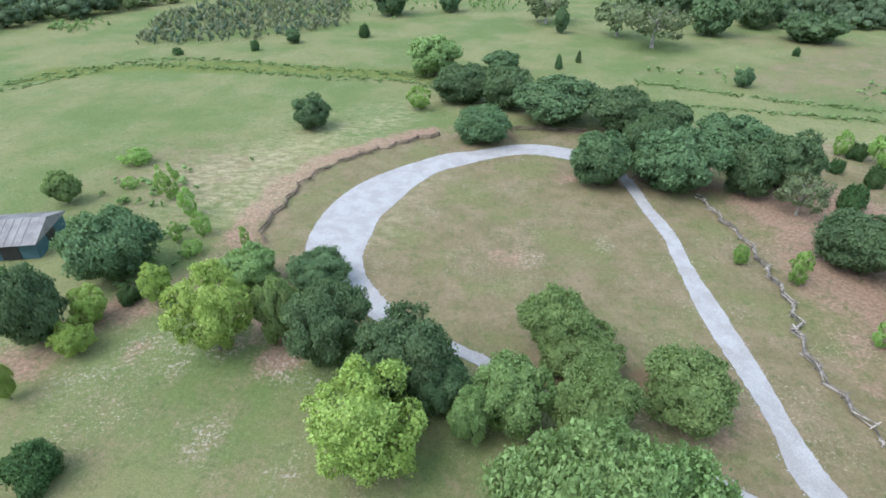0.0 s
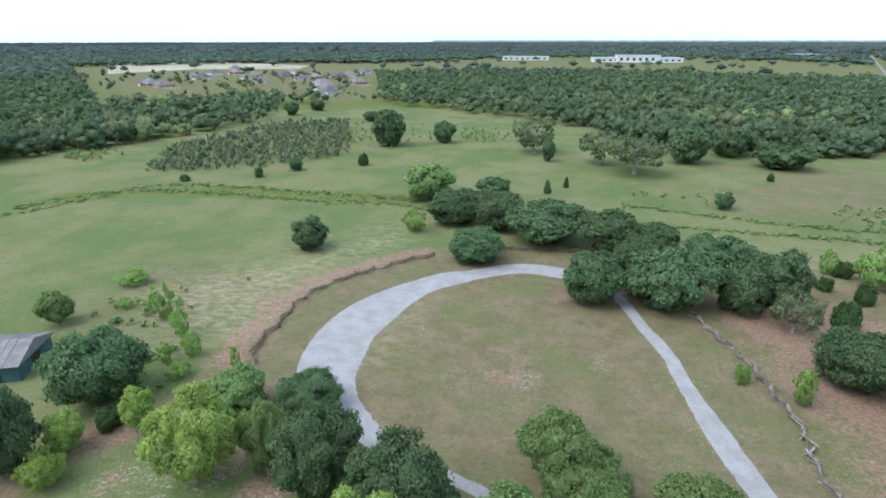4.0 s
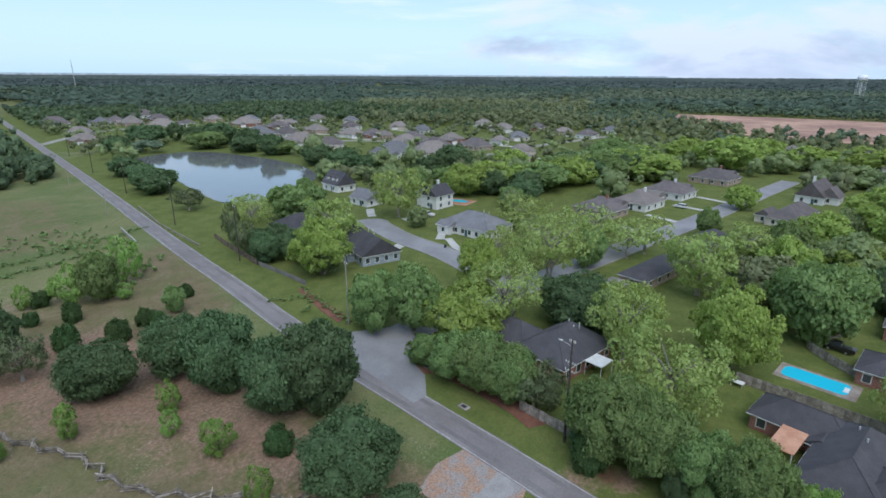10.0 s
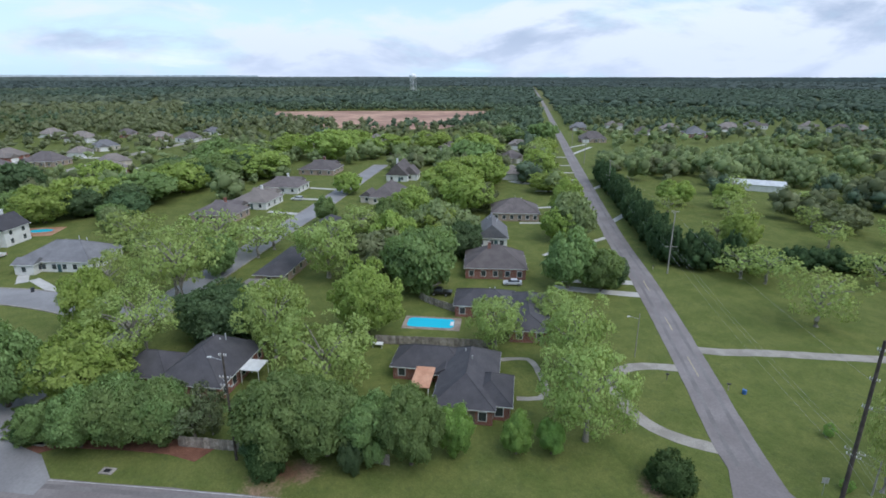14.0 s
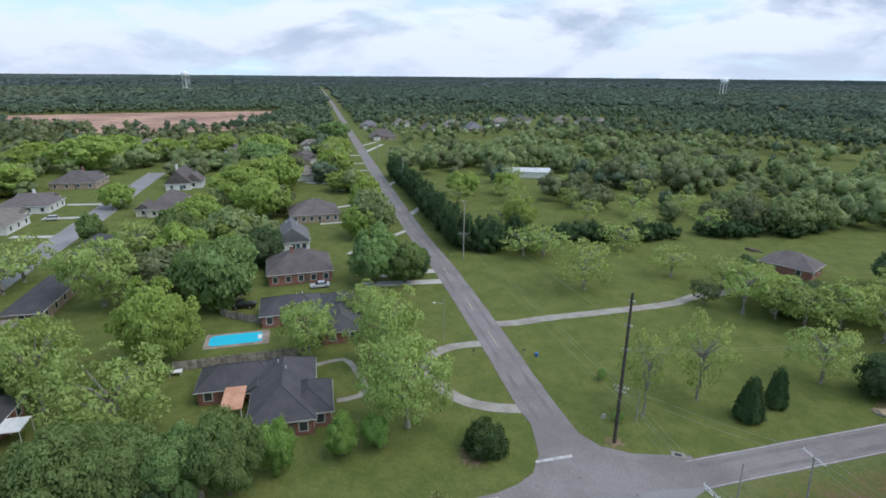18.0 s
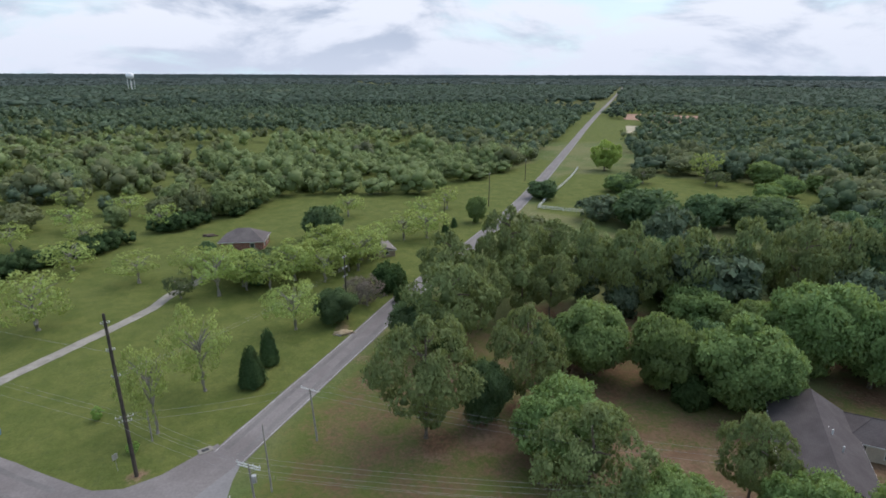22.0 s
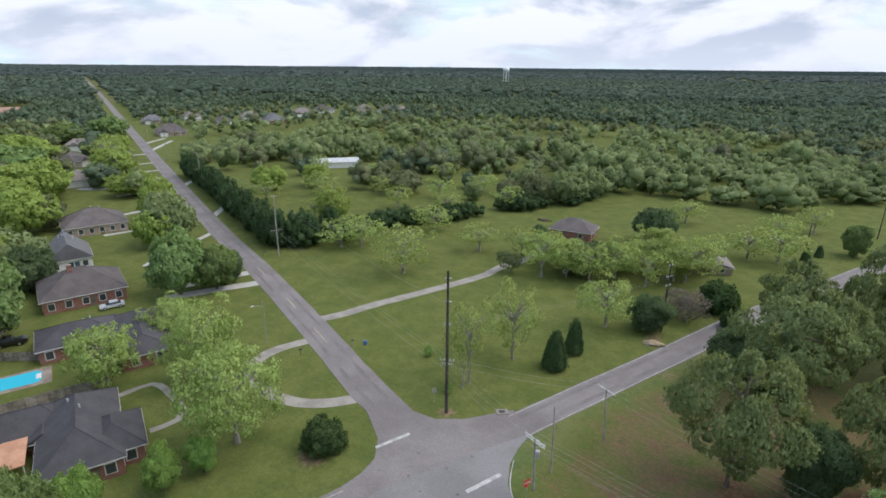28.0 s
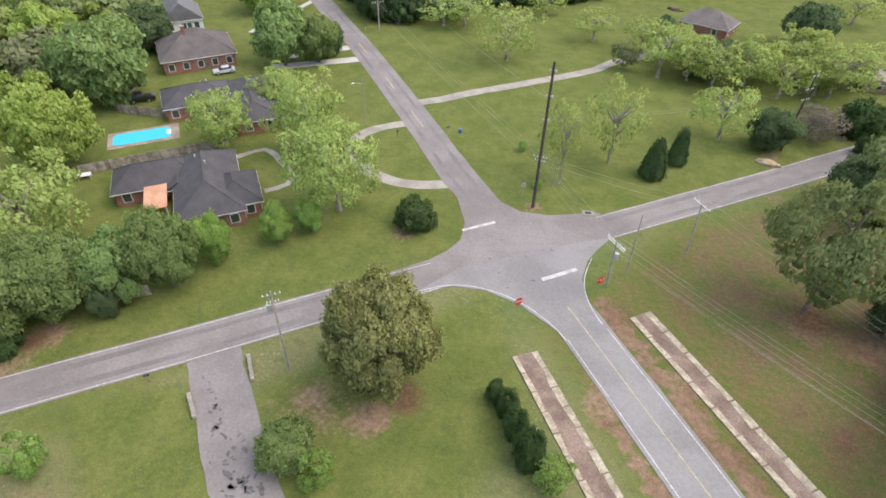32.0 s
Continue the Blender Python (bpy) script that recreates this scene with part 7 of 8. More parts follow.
# smaller homes of the estates, too far for more than walls, roofs and openings
FAR_HOMES = [
    [(407, 464, 34), (483, 532, 34), (390, 409, 34), (420, 408, 19), (442, 358, 32), (368, 285, 34), (334, 225, 34), (328, 198, 25), (395, 217, 25), (399, 201, 21), (397, 189, 17), (309, 141, 34)],
    [(319, 119, 34), (382, 159, 27), (388, 131, 23), (361, 104, 25), (396, 96, 15), (425, 88, 20), (489, 115, 24), (512, 89, 20), (481, 60, 18), (462, 39, 22), (346, 69, 20), (510, 23, 17)],
    [(315, 65, 21), (386, -35, 25), (399, -92, 22), (399, -131, 18), (347, -130, 16)],
    [(-407, 595, 26), (-378, 575, 24), (-400, 695, 27), (-430, 725, 25), (-437, 794, 28), (-416, 817, 24), (-474, 930, 26), (-331, 834, 27), (-265, 695, 27), (-214, 617, 26), (-239, 758, 27), (-180, 641, 26), (-228, 851, 28), (-232, 794, 24)],
    [(-171, 513, 24), (-259, 725, 22), (-315, 758, 26), (-190, 560, 24), (-300, 650, 26), (-340, 700, 25), (-290, 800, 26), (-360, 760, 24), (370, 518, 34), (320, 422, 24), (393, 487, 28), (285, 373, 23)],
    [(358, -252, 26), (450, -338, 21), (391, -325, 20), (403, -366, 22), (362, -355, 29), (388, -419, 27), (403, -467, 26), (380, -510, 24), (344, -504, 23), (340, -525, 19), (441, -295, 22)],
    [(239, -123, 17), (288, -147, 18), (340, -179, 17), (452, 478, 26), (471, 422, 22), (480, 384, 24), (500, 362, 22), (380, 268, 26), (366, 158, 24), (352, 130, 26), (532, 146, 22), (513, 283, 22), (520, 326, 24)],
    [(428, 312, 24), (414, 262, 24), (452, 250, 22), (470, 210, 22), (445, 176, 22), (455, 318, 22), (420, 500, 24)],
]
far_roofs, far_walls = ("taupe", "brown", "taupe", "brown", "taupe", "grey"), ("tan", "white", "cream", "white", "brick")
for k, (hx, hy, w) in enumerate([q for row in FAR_HOMES for q in row]):
    L = min(max(w * 0.75, 12), 25)
    d = L * 0.72
    home = house("house", "%s-roofed estate house with pale drive" % far_roofs[k % 6], hx, hy, (-118, -28, -60, -118, -28)[k % 5], [(-L / 2, -d / 2, L / 2, d / 2), (-L / 2 + 1, -d / 2 - 3, -L / 2 + 7, 0)], far_walls[k % 5], far_roofs[k % 6], 3.0, 0.72, gable=(1,), detail=1 if k % 2 else 0)
    HOUSE_SPOTS[-1] = (hx, hy, L * 0.62)
    part("garage_door", box(-L / 2 + 1.6, -d / 2 - 3.08, 0.0, -L / 2 + 6.4, -d / 2 - 2.98, 2.3, 0.02), WHITE, home, "white garage door")
    part("porch_column", rod((L / 4, -d / 2 - 0.3, 0), (L / 4, -d / 2 - 0.3, 2.9), 0.16, 0.16, 8), WHITE, home, "white porch column")
    e = math.hypot(hx, hy)
    tx, ty = hx - hx / e * (d / 2 + 4), hy - hy / e * (d / 2 + 4)
    if k % 2 == 0 and not inside(POND_EDGE, np.array([tx]), np.array([ty]))[0][0]:
        drive("house_drive", [(tx, ty), (tx - hx / e * 5 + hy / e * 5, ty - hy / e * 5 - hx / e * 5), (tx - hx / e * 7 + hy / e * 16, ty - hy / e * 7 - hx / e * 16)], 2.2, CONCRETE_NEW, "pale concrete drive before an estate house")

for pts, wide in (([(290, 99), (342, 86), (397, 66), (435, 47), (479, 25)], 3.4), ([(350, 244), (372, 205), (376, 172), (342, 150), (330, 160)], 3.2), ([(266, 392), (335, 432), (383, 437), (432, 390), (470, 340)], 3.2)):
    drive("estate_street", pts, wide, CONCRETE, "pale grey estate street between houses")

make_woods()
make_scrub()


def long_building(x0, y0, x1, y1, depth, h, label):
    a = math.degrees(math.atan2(y1 - y0, x1 - x0))
    L = math.hypot(x1 - x0, y1 - y0)
    root = empty("public_building", pose(x0, y0, 0, 0, 0, a), label, "building", "far buildings")
    part("wall", box(0, 0, 0, L, depth, h), WALL["white"], root)
    part("roof", box(-1, -1, h, L + 1, depth + 1, h + 1.2), METAL_ROOF, root, "pale flat roof")
    for k in range(int(L / 14)):
        part("window", box(6 + 14 * k, -0.1, h * 0.3, 12 + 14 * k, 0.1, h * 0.7), GLASS, root)


long_building(185, 1364, 385, 1368, 50, 9, "long white school building far among trees")
long_building(235, 1350, 330, 1352, 30, 15, "white school hall far among trees")
long_building(-29, 1482, 89, 1484, 40, 8, "low pale building far among trees")
long_building(795, 1758, 867, 1760, 40, 10, "low pale building far among trees")


def water_tower(az, dist, base, top, wide, label):
    x, y = dist * math.sin(radians(az)), dist * math.cos(radians(az))
    root = empty("water_tower", pose(x, y, 0), label, "water tower", "water towers")
    bm = bmesh.new()
    r = wide / 2
    prof = [(0.02, base), (r * 0.6, base + (top - base) * 0.15), (r, base + (top - base) * 0.4), (r, base + (top - base) * 0.7), (r * 0.6, base + (top - base) * 0.93), (0.02, top)]
    rings = [[bm.verts.new((q * math.cos(i * math.tau / 20), q * math.sin(i * math.tau / 20), z)) for i in range(20)] for q, z in prof]
    for a, b in zip(rings[:-1], rings[1:]):
        for i in range(20):
            bm.faces.new((a[i], a[(i + 1) % 20], b[(i + 1) % 20], b[i]))
    part("tank", bm, TANK_WHITE, root, "white rounded tank", smooth=True)
    for i in range(6):
        a = i * math.tau / 6
        part("leg", rod((r * 0.9 * math.cos(a), r * 0.9 * math.sin(a), 0), (r * 0.9 * math.cos(a), r * 0.9 * math.sin(a), base + (top - base) * 0.4), 0.3, 0.3), WHITE, root)
    part("riser", rod((0, 0, 0), (0, 0, base + 1), 0.9), WHITE, root)


water_tower(106.94, 1500, 38, 54, 19, "white water tower rising over distant woods")
water_tower(157.69, 1500, 33, 49, 17, "white water tower rising over distant woods")
mast = empty("radio_mast", pose(1420, 1850, 0), "thin lattice radio mast far off over woods", "mast")
for k in range(3):
    a = k * math.tau / 3
    part("mast_leg", rod((1.5 * math.cos(a), 1.5 * math.sin(a), 0), (0.4 * math.cos(a), 0.4 * math.sin(a), 92), 0.45, 0.3), GALV, mast)
for k in range(10):
    part("mast_brace", rod((-1.2 + 0.08 * k, 0, 6 + 8 * k), (1.2 - 0.08 * k, 0, 10 + 8 * k), 0.25), GALV, mast)


# the far rim of woods, haze painted into its blue-grey, and the bright bay beyond them to the north-east
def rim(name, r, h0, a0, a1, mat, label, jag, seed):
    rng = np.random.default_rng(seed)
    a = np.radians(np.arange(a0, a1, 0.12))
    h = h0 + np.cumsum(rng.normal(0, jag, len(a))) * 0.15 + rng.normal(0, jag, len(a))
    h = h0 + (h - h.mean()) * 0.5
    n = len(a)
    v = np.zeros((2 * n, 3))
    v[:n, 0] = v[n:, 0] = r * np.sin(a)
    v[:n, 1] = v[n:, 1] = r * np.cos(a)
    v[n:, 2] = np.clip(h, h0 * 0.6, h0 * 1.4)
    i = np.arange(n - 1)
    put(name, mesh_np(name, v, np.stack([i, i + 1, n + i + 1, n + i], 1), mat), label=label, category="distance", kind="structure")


# the wooded rim's colour is lightened and blued to stand for air haze
rim("backdrop", 4900, 38, -58, 258, surf("haze_tinted_skyline", (0.100, 0.130, 0.125), (0.125, 0.155, 0.145), 0.004, 0.05, 0.95, bump=0), "wooded skyline with painted blue-grey haze on the horizon", 1.6, 3)


rim("bay_backdrop", 4930, 49, -8, 92, surf("bright_bay_water", (0.50, 0.58, 0.64), (0.56, 0.63, 0.68), 0.003, 0.03, 0.6, bump=0), "thin bright line of a bay beyond the woods", 0.25, 4)


# ---- pool, fences, poles ----
pool_2 = empty("swimming_pool", pose(203.0, 64.5, 0, 0, 0, -100), "small turquoise pool with terracotta deck behind a house", "pool")
part("surround", box(-5.5, -6.5, -0.2, 6.0, 4.0, 0.06, 0.03), DIRT, pool_2, "terracotta pool deck")
part("water", slab([(3.6 * math.cos(i * math.tau / 18) * (1 + 0.12 * math.sin(2 * i)), 2.0 * math.sin(i * math.tau / 18)) for i in range(18)], 0.10, 0.05), POOL, pool_2, "pale turquoise water")
pool = empty("swimming_pool", pose(95.4, -32.1, 0, 0, 0, -116.8), "blue swimming pool with pale concrete surround", "pool")
part("surround", box(-5.6, -2.95, -0.2, 6.1, 2.95, 0.06, 0.03), POOL_DECK, pool, "stained tan concrete surround")


def rounded(l, w, r):
    return [(sx * (l - r) + r * math.cos(a), sy * (w - r) + r * math.sin(a)) for sx, sy, a0 in ((1, 1, 0), (-1, 1, 90), (-1, -1, 180), (1, -1, 270)) for a in (radians(a0 + k * 18) for k in range(6))]


part("coping", slab(rounded(4.92, 2.27, 1.2), 0.10, 0.05), CONCRETE, pool, "pale grey coping")
part("water", slab(rounded(4.75, 2.1, 1.1), 0.125, 0.03), POOL, pool, "clear turquoise water")
part("step", box(4.0, -0.9, 0.1, 4.7, 0.9, 0.17, 0.02), WHITE, pool, "white pool steps")


def split_rail(name, pts, label, seed, mat=WEATHERED):
    """A zigzag fence of stacked weathered rails."""
    rng = random.Random(seed)
    root = empty(name, Matrix.Identity(4), label, "fence", "split-rail fences")
    L = smooth_line(pts, 2.2)
    d = np.gradient(L, axis=0)
    d /= np.linalg.norm(d, axis=1)[:, None]
    P = [Vector((p[0] - q[1] * o, p[1] + q[0] * o, 0)) for i, (p, q) in enumerate(zip(L, d)) for o in [0.4 if i % 2 else -0.4]]
    for a, b in zip(P[:-1], P[1:]):
        e = (b - a).normalized() * 0.28
        for k, z in enumerate((0.14, 0.36, 0.60, 0.84)):
            if rng.random() < 0.12:
                continue
            j = Vector((rng.uniform(-0.26, 0.26), rng.uniform(-0.26, 0.26), 0))
            part("rail", rod(a - e + j + Vector((0, 0, z + rng.uniform(-0.10, 0.10))), b + e - j + Vector((0, 0, z + 0.1 + rng.uniform(-0.06, 0.06))), 0.08, 0.065, 6), mat, root)
        side = Vector((-(b - a).y, (b - a).x, 0)).normalized()
        for q in (-1, 1):
            if rng.random() < 0.40:
                part("post", rod(a + side * rng.uniform(0.30, 0.5) * q + Vector((0, 0, -0.1)), a - side * q * rng.uniform(0.15, 0.45) + Vector((0, 0, rng.uniform(0.95, 1.35))), 0.08, 0.06, 6), mat, root)
    return root


split_rail("split_rail_fence", [(-16.7, 118.5), (-21.0, 115.9), (-25.4, 111.6), (-28.6, 108.6), (-33.5, 103.2), (-37.0, 98.4), (-39.2, 92.6), (-40.0, 86.9), (-40.0, 81.4), (-40.7, 75.3), (-39.1, 69.7)], "grey zigzag split-rail fence curving round a dry field", 1, RAIL_BROWN)
split_rail("split_rail_fence", [(-0.4, 124.5), (7.6, 125.6), (16.9, 125.3)], "short grey split-rail fence under oak trees", 2, RAIL_BROWN)
split_rail("split_rail_fence", [(35.1, 94.9), (37.1, 86.2), (38.6, 80.9), (39.2, 74.9), (39.3, 70.0), (39.8, 65.9), (39.4, 61.5), (38.5, 58.0), (38.3, 58.3), (37.9, 51.6), (38.9, 47.2), (40.0, 43.1), (41.3, 39.4), (42.0, 35.4), (43.5, 32.1)], "grey zigzag split-rail fence beside a gravel drive", 3, RAIL_GREY)


def board_fence(name, pts, h, label, mat=WEATHERED, step=0.62):
    root = empty(name, Matrix.Identity(4), label, "fence", "garden fences")
    L = smooth_line(pts, step) if len(pts) > 2 else np.linspace(pts[0], pts[1], max(2, int(math.dist(*pts) / step) + 1))
    rng = random.Random(int(pts[0][0] * 10))
    for i, (a, b) in enumerate(zip(L[:-1], L[1:])):
        ang = math.degrees(math.atan2(b[1] - a[1], b[0] - a[0]))
        w = math.dist(a, b)
        part("board", box(0.015, -0.02, 0.03, w - 0.015, 0.02, h + rng.uniform(-0.05, 0.05)), mat, root, m=pose(a[0], a[1], 0, 0, 0, ang))
        if i % 4 == 0:
            part("post", box(-0.05, 0.02, 0, 0.05, 0.12, h), mat, root, m=pose(a[0], a[1], 0, 0, 0, ang))
    return root


board_fence("wooden_fence", [(90.6, -19.5), (86.6, -28.0), (82.8, -36.0), (80.8, -39.6)], 1.8, "grey board fence behind a brick house")
board_fence("wooden_fence", [(66.5, 4.5), (70.5, 12.5)], 1.7, "grey board fence beside a road verge")
board_fence("wooden_fence", [(60, -9), (57, -13.5)], 1.7, "grey board fence half hidden by trees")
board_fence("wooden_fence", [(98, -39), (109, -34), (116, -42)], 1.7, "grey board fence round a back yard")
board_fence("wooden_fence", [(111.0, 90.6), (107.0, 80.4), (102.9, 70.8)], 1.2, "dark grey open board fence along a road verge", BARN_ROOF, 1.2)
board_fence("wooden_fence", [(127.4, 119.4), (118.7, 104.9), (111.1, 91.1)], 1.6, "brown board fence along a road verge", RAIL_BROWN, 1.2)


def rail_fence(name, pts, label):
    root = empty(name, Matrix.Identity(4), label, "fence", "paddock fences")
    L = smooth_line(pts, 2.6)
    for a, b in zip(L[:-1], L[1:]):
        for z in (0.45, 0.85, 1.25):
            part("rail", rod((a[0], a[1], z), (b[0], b[1], z), 0.08, 0.08, 4), WHITE, root)
        part("post", rod((a[0], a[1], -0.1), (a[0], a[1], 1.4), 0.1, 0.1, 6), WHITE, root)


rail_fence("paddock_fence", [(-58, -193), (-66, -188), (-80, -181), (-92, -176)], "white three-rail paddock fence on green pasture")
rail_fence("paddock_fence", [(-58, -193), (-70, -215), (-90, -250), (-104, -278)], "white paddock fence along the road")


def pen_fence(name, pts, label):
    root = empty(name, Matrix.Identity(4), label, "fence", "paddock fences")
    L = smooth_line(pts, 2.2) if len(pts) > 2 else np.linspace(pts[0], pts[1], max(2, int(math.dist(*pts) / 2.2) + 1))
    for a, b in zip(L[:-1], L[1:]):
        for z in (0.4, 0.8, 1.2):
            part("rail", rod((a[0], a[1], z), (b[0], b[1], z), 0.06, 0.06, 6), WEATHERED, root)
        part("post", rod((a[0], a[1], -0.1), (a[0], a[1], 1.4), 0.09, 0.08, 6), WEATHERED, root)


pen_fence("pen_fence", [(-79.5, 55.2), (-75.0, 53.4), (-71.6, 55.6)], "weathered rail pen beside a teal barn")
pen_fence("pen_fence", [(-86.0, 53.0), (-82.5, 50.0), (-79.5, 55.2)], "weathered rail pen beside a teal barn")


def utility_pole(name, label, x, y, h, arms=((0.6, 2.4),), lean=(0, 0), mat=None, r=0.19, ang=60.0, transformer=False, lamp=False, arm_mat=None):
    """A timber pole: cross-arms as (metres below the top, length), insulators, perhaps a transformer or lamp."""
    root = empty(name, pose(x, y, 0), label, "utility pole", "utility poles")
    mat = mat or CREOSOTE
    top = Vector((lean[0], lean[1], h))
    part("shaft", rod((0, 0, -0.3), top, r, r * 0.62, 10), mat, root, smooth=False)
    a = radians(ang)
    way = Vector((math.cos(a), math.sin(a), 0))
    for drop, L in arms:
        p = top * ((h - drop) / h)
        arm = part("crossarm", rod(p - way * L / 2, p + way * L / 2, 0.065, 0.065, 6), arm_mat or (POLE_GREY if mat is CREOSOTE else WEATHERED), root, "pale cross-arm")
        for k in (-0.46, -0.2, 0.2, 0.46):
            q = p + way * L * k
            part("insulator", rod(q, q + Vector((0, 0, 0.28)), 0.06, 0.045, 6), WHITE, arm, "white insulator")
        part("brace", rod(p + way * L * 0.3, top * ((h - drop - 0.8) / h), 0.03, 0.03, 5), GALV, root)
    if transformer:
        p = top * ((h - 1.9) / h) + way * 0.45
        part("transformer", rod(p - Vector((0, 0, 0.45)), p + Vector((0, 0, 0.45)), 0.27, 0.27, 12), GALV, root, "grey drum transformer")
    if lamp:
        p = top * ((h - 1.0) / h)
        q = p + way * 1.6 + Vector((0, 0, 0.35))
        part("lamp_arm", rod(p, q, 0.035), GALV, root)
        part("lamp_head", rod(q, q + way * 0.5 - Vector((0, 0, 0.06)), 0.14, 0.08, 8), WHITE, root, "white street lamp head")
    return Vector((x, y, 0)) + top


pa = utility_pole("utility_pole", "dark tall wooden pole with street lamp by a verge", 65.0, 5.1, 15.6, ((0.3, 1.0), (3.4, 1.6), (4.6, 1.6)), mat=CREOSOTE, lamp=True)
pb4 = utility_pole("utility_pole", "grey wooden pole at a street corner", 87.3, 50.8, 14.4, ((1.2, 1.8),), mat=POLE_GREY, r=0.15)
pb = utility_pole("utility_pole", "dark wooden pole beside the road", 112.3, 97.7, 15.5, ((0.5, 1.4),))
pb2 = utility_pole("utility_pole", "dark wooden pole beside the road", 166.5, 199.5, 12.5, ((0.5, 1.4),))
pb3 = utility_pole("utility_pole", "dark wooden pole beside the road", 197.6, 256.9, 13.8, ((0.5, 1.4),))
utility_pole("utility_pole", "dark wooden pole beside the road", 134.5, 141.8, 14.6, ((0.5, 1.4),))
utility_pole("utility_pole", "dark wooden pole beside the road", 235.3, 322.9, 13.5, ((0.5, 1.4),))
utility_pole("utility_pole", "short grey guy pole across the road", 134.4, 171.7, 8.6, (), mat=POLE_GREY, r=0.15)
utility_pole("utility_pole", "short grey guy pole across the road", 169.3, 236.1, 8.4, (), mat=POLE_GREY, r=0.15)
pd = utility_pole("utility_pole", "very tall dark pole at a crossroads with side insulators", 31.6, -59.8, 22.2, ((1.2, 0.9), (4.6, 0.9), (8.0, 0.9), (13.6, 2.0), (14.2, 1.4)), r=0.26, ang=20, lamp=False)
pc = utility_pole("utility_pole", "grey wooden pole with long cross-arm by a hedge", 102.7, -98.3, 16.3, ((0.2, 1.6), (9.2, 3.0)), mat=POLE_GREY, ang=60)
pc2 = utility_pole("utility_pole", "grey wooden pole along the lane", 190.1, -144.0, 14.5, ((0.3, 1.6), (6.5, 2.6)), mat=POLE_GREY, ang=60)
pc3 = utility_pole("utility_pole", "grey wooden pole along the lane", 264.2, -181.8, 14.0, ((0.3, 1.6),), mat=POLE_GREY, ang=60)
pc4 = utility_pole("utility_pole", "grey wooden pole along the lane", 350, -229, 14.0, ((0.3, 1.6),), mat=POLE_GREY, ang=60)
pe = utility_pole("utility_pole", "dark wooden pole with cross-arms by shrubs", 7.8, -102.9, 13.9, ((0.4, 1.2), (2.6, 1.6), (4.4, 1.6)))
pf = utility_pole("utility_pole", "dark wooden pole beside the road", -19.1, -162.5, 11.5, ((0.4, 1.4),))
pl = utility_pole("utility_pole", "dark wooden pole beside the road", -40.4, -199.0, 12.6, ((0.4, 1.4),))
pm = utility_pole("utility_pole", "dark wooden pole beside the road", -67.2, -247.1, 10.5, ((0.4, 1.4),))
pg = utility_pole("utility_pole", "thin grey pole with a white cross-arm on the verge", 9.9, -64.4, 8.0, ((0.15, 3.0),), (0.5, -0.3), POLE_GREY, 0.14, 150, arm_mat=WHITE)
ph = utility_pole("utility_pole", "thin grey stub pole on the verge", 14.3, -55.2, 9.4, (), (0.3, -0.2), POLE_GREY, 0.11)
pi = utility_pole("utility_pole", "grey pole with crossed arms and transformer by a stop sign", 15.2, -51.4, 7.3, ((0.15, 3.2), (0.5, 3.0)), (0.3, 0.0), POLE_GREY, 0.16, 155, transformer=True, arm_mat=WHITE)
pj = utility_pole("utility_pole", "leaning grey pole with transformer beside a driveway", 35.2, -17.3, 10.7, ((0.5, 1.8), (1.4, 1.2)), (1.0, -0.8), POLE_GREY, 0.13, 60, transformer=True)
pk = utility_pole("utility_pole", "grey wooden pole with guy wire under trees", -34.1, -39.3, 8.6, ((0.6, 1.8),), (0, 0), POLE_GREY, 0.16, 140)
stub = utility_pole("service_pole", "short grey service pole on the lawn", 32.3, -66.7, 5.0, (), (0, 0), POLE_GREY, 0.12)
for x, y, h, lab in ((69.8, -62.0, 8.5, "thin grey lamp pole beside a drive"), (-74.9, -59.6, 5.0, "thin yard lamp pole by a house")):
    utility_pole("lamp_pole", lab, x, y, h, (), mat=POLE_GREY, r=0.09, lamp=True)


def power_line(pairs, label, sag=0.6, r=0.013):
    root = empty("power_line", Matrix.Identity(4), label, "cable", "overhead wires")
    for a, b in pairs:
        a, b = Vector(a), Vector(b)
        n = 10
        pts = [a.lerp(b, k / n) - Vector((0, 0, 4 * sag * (k / n) * (1 - k / n))) for k in range(n + 1)]
        put("wire", tube(pts, [r] * (n + 1), WIRE, "wire", 4), root)


def strung(a, b, offs, ang=None):
    out = []
    for o, dz in offs:
        d = (b - a).to_2d().normalized()
        s = Vector((-d.y, d.x, 0)) * o
        out.append((a + s + Vector((0, 0, dz)), b + s + Vector((0, 0, dz))))
    return out


three = ((-1.2, -0.2), (0.0, 0.2), (1.2, -0.2))
power_line(strung(pd - Vector((0, 0, 13.6)), pi, three) + strung(pd - Vector((0, 0, 14.4)), pi - Vector((0, 0, 0.5)), ((0.3, 0),)), "thin overhead wires crossing the road junction")
power_line(strung(pi, pk, three) + strung(pi - Vector((0, 0, 1.2)), pk - Vector((0, 0, 0.8)), ((0.5, 0), (-0.5, 0))), "thin overhead wires over the grass verge", 0.8)
power_line(strung(pg, Vector((-36, -46, 8.0)), ((-1.2, 0), (1.2, 0), (0, 0))), "thin overhead wires above the south verge", 0.8)
power_line(strung(pd - Vector((0, 0, 13.6)), pg, ((-0.8, 0), (0.8, 0))), "thin overhead wires over the road", 0.5)
power_line(strung(pd - Vector((0, 0, 4.6)), pc - Vector((0, 0, 0.4)), ((0.4, 0),)) + strung(pd - Vector((0, 0, 13.8)), pc - Vector((0, 0, 9.2)), three), "thin overhead wires along the lane", 1.0)
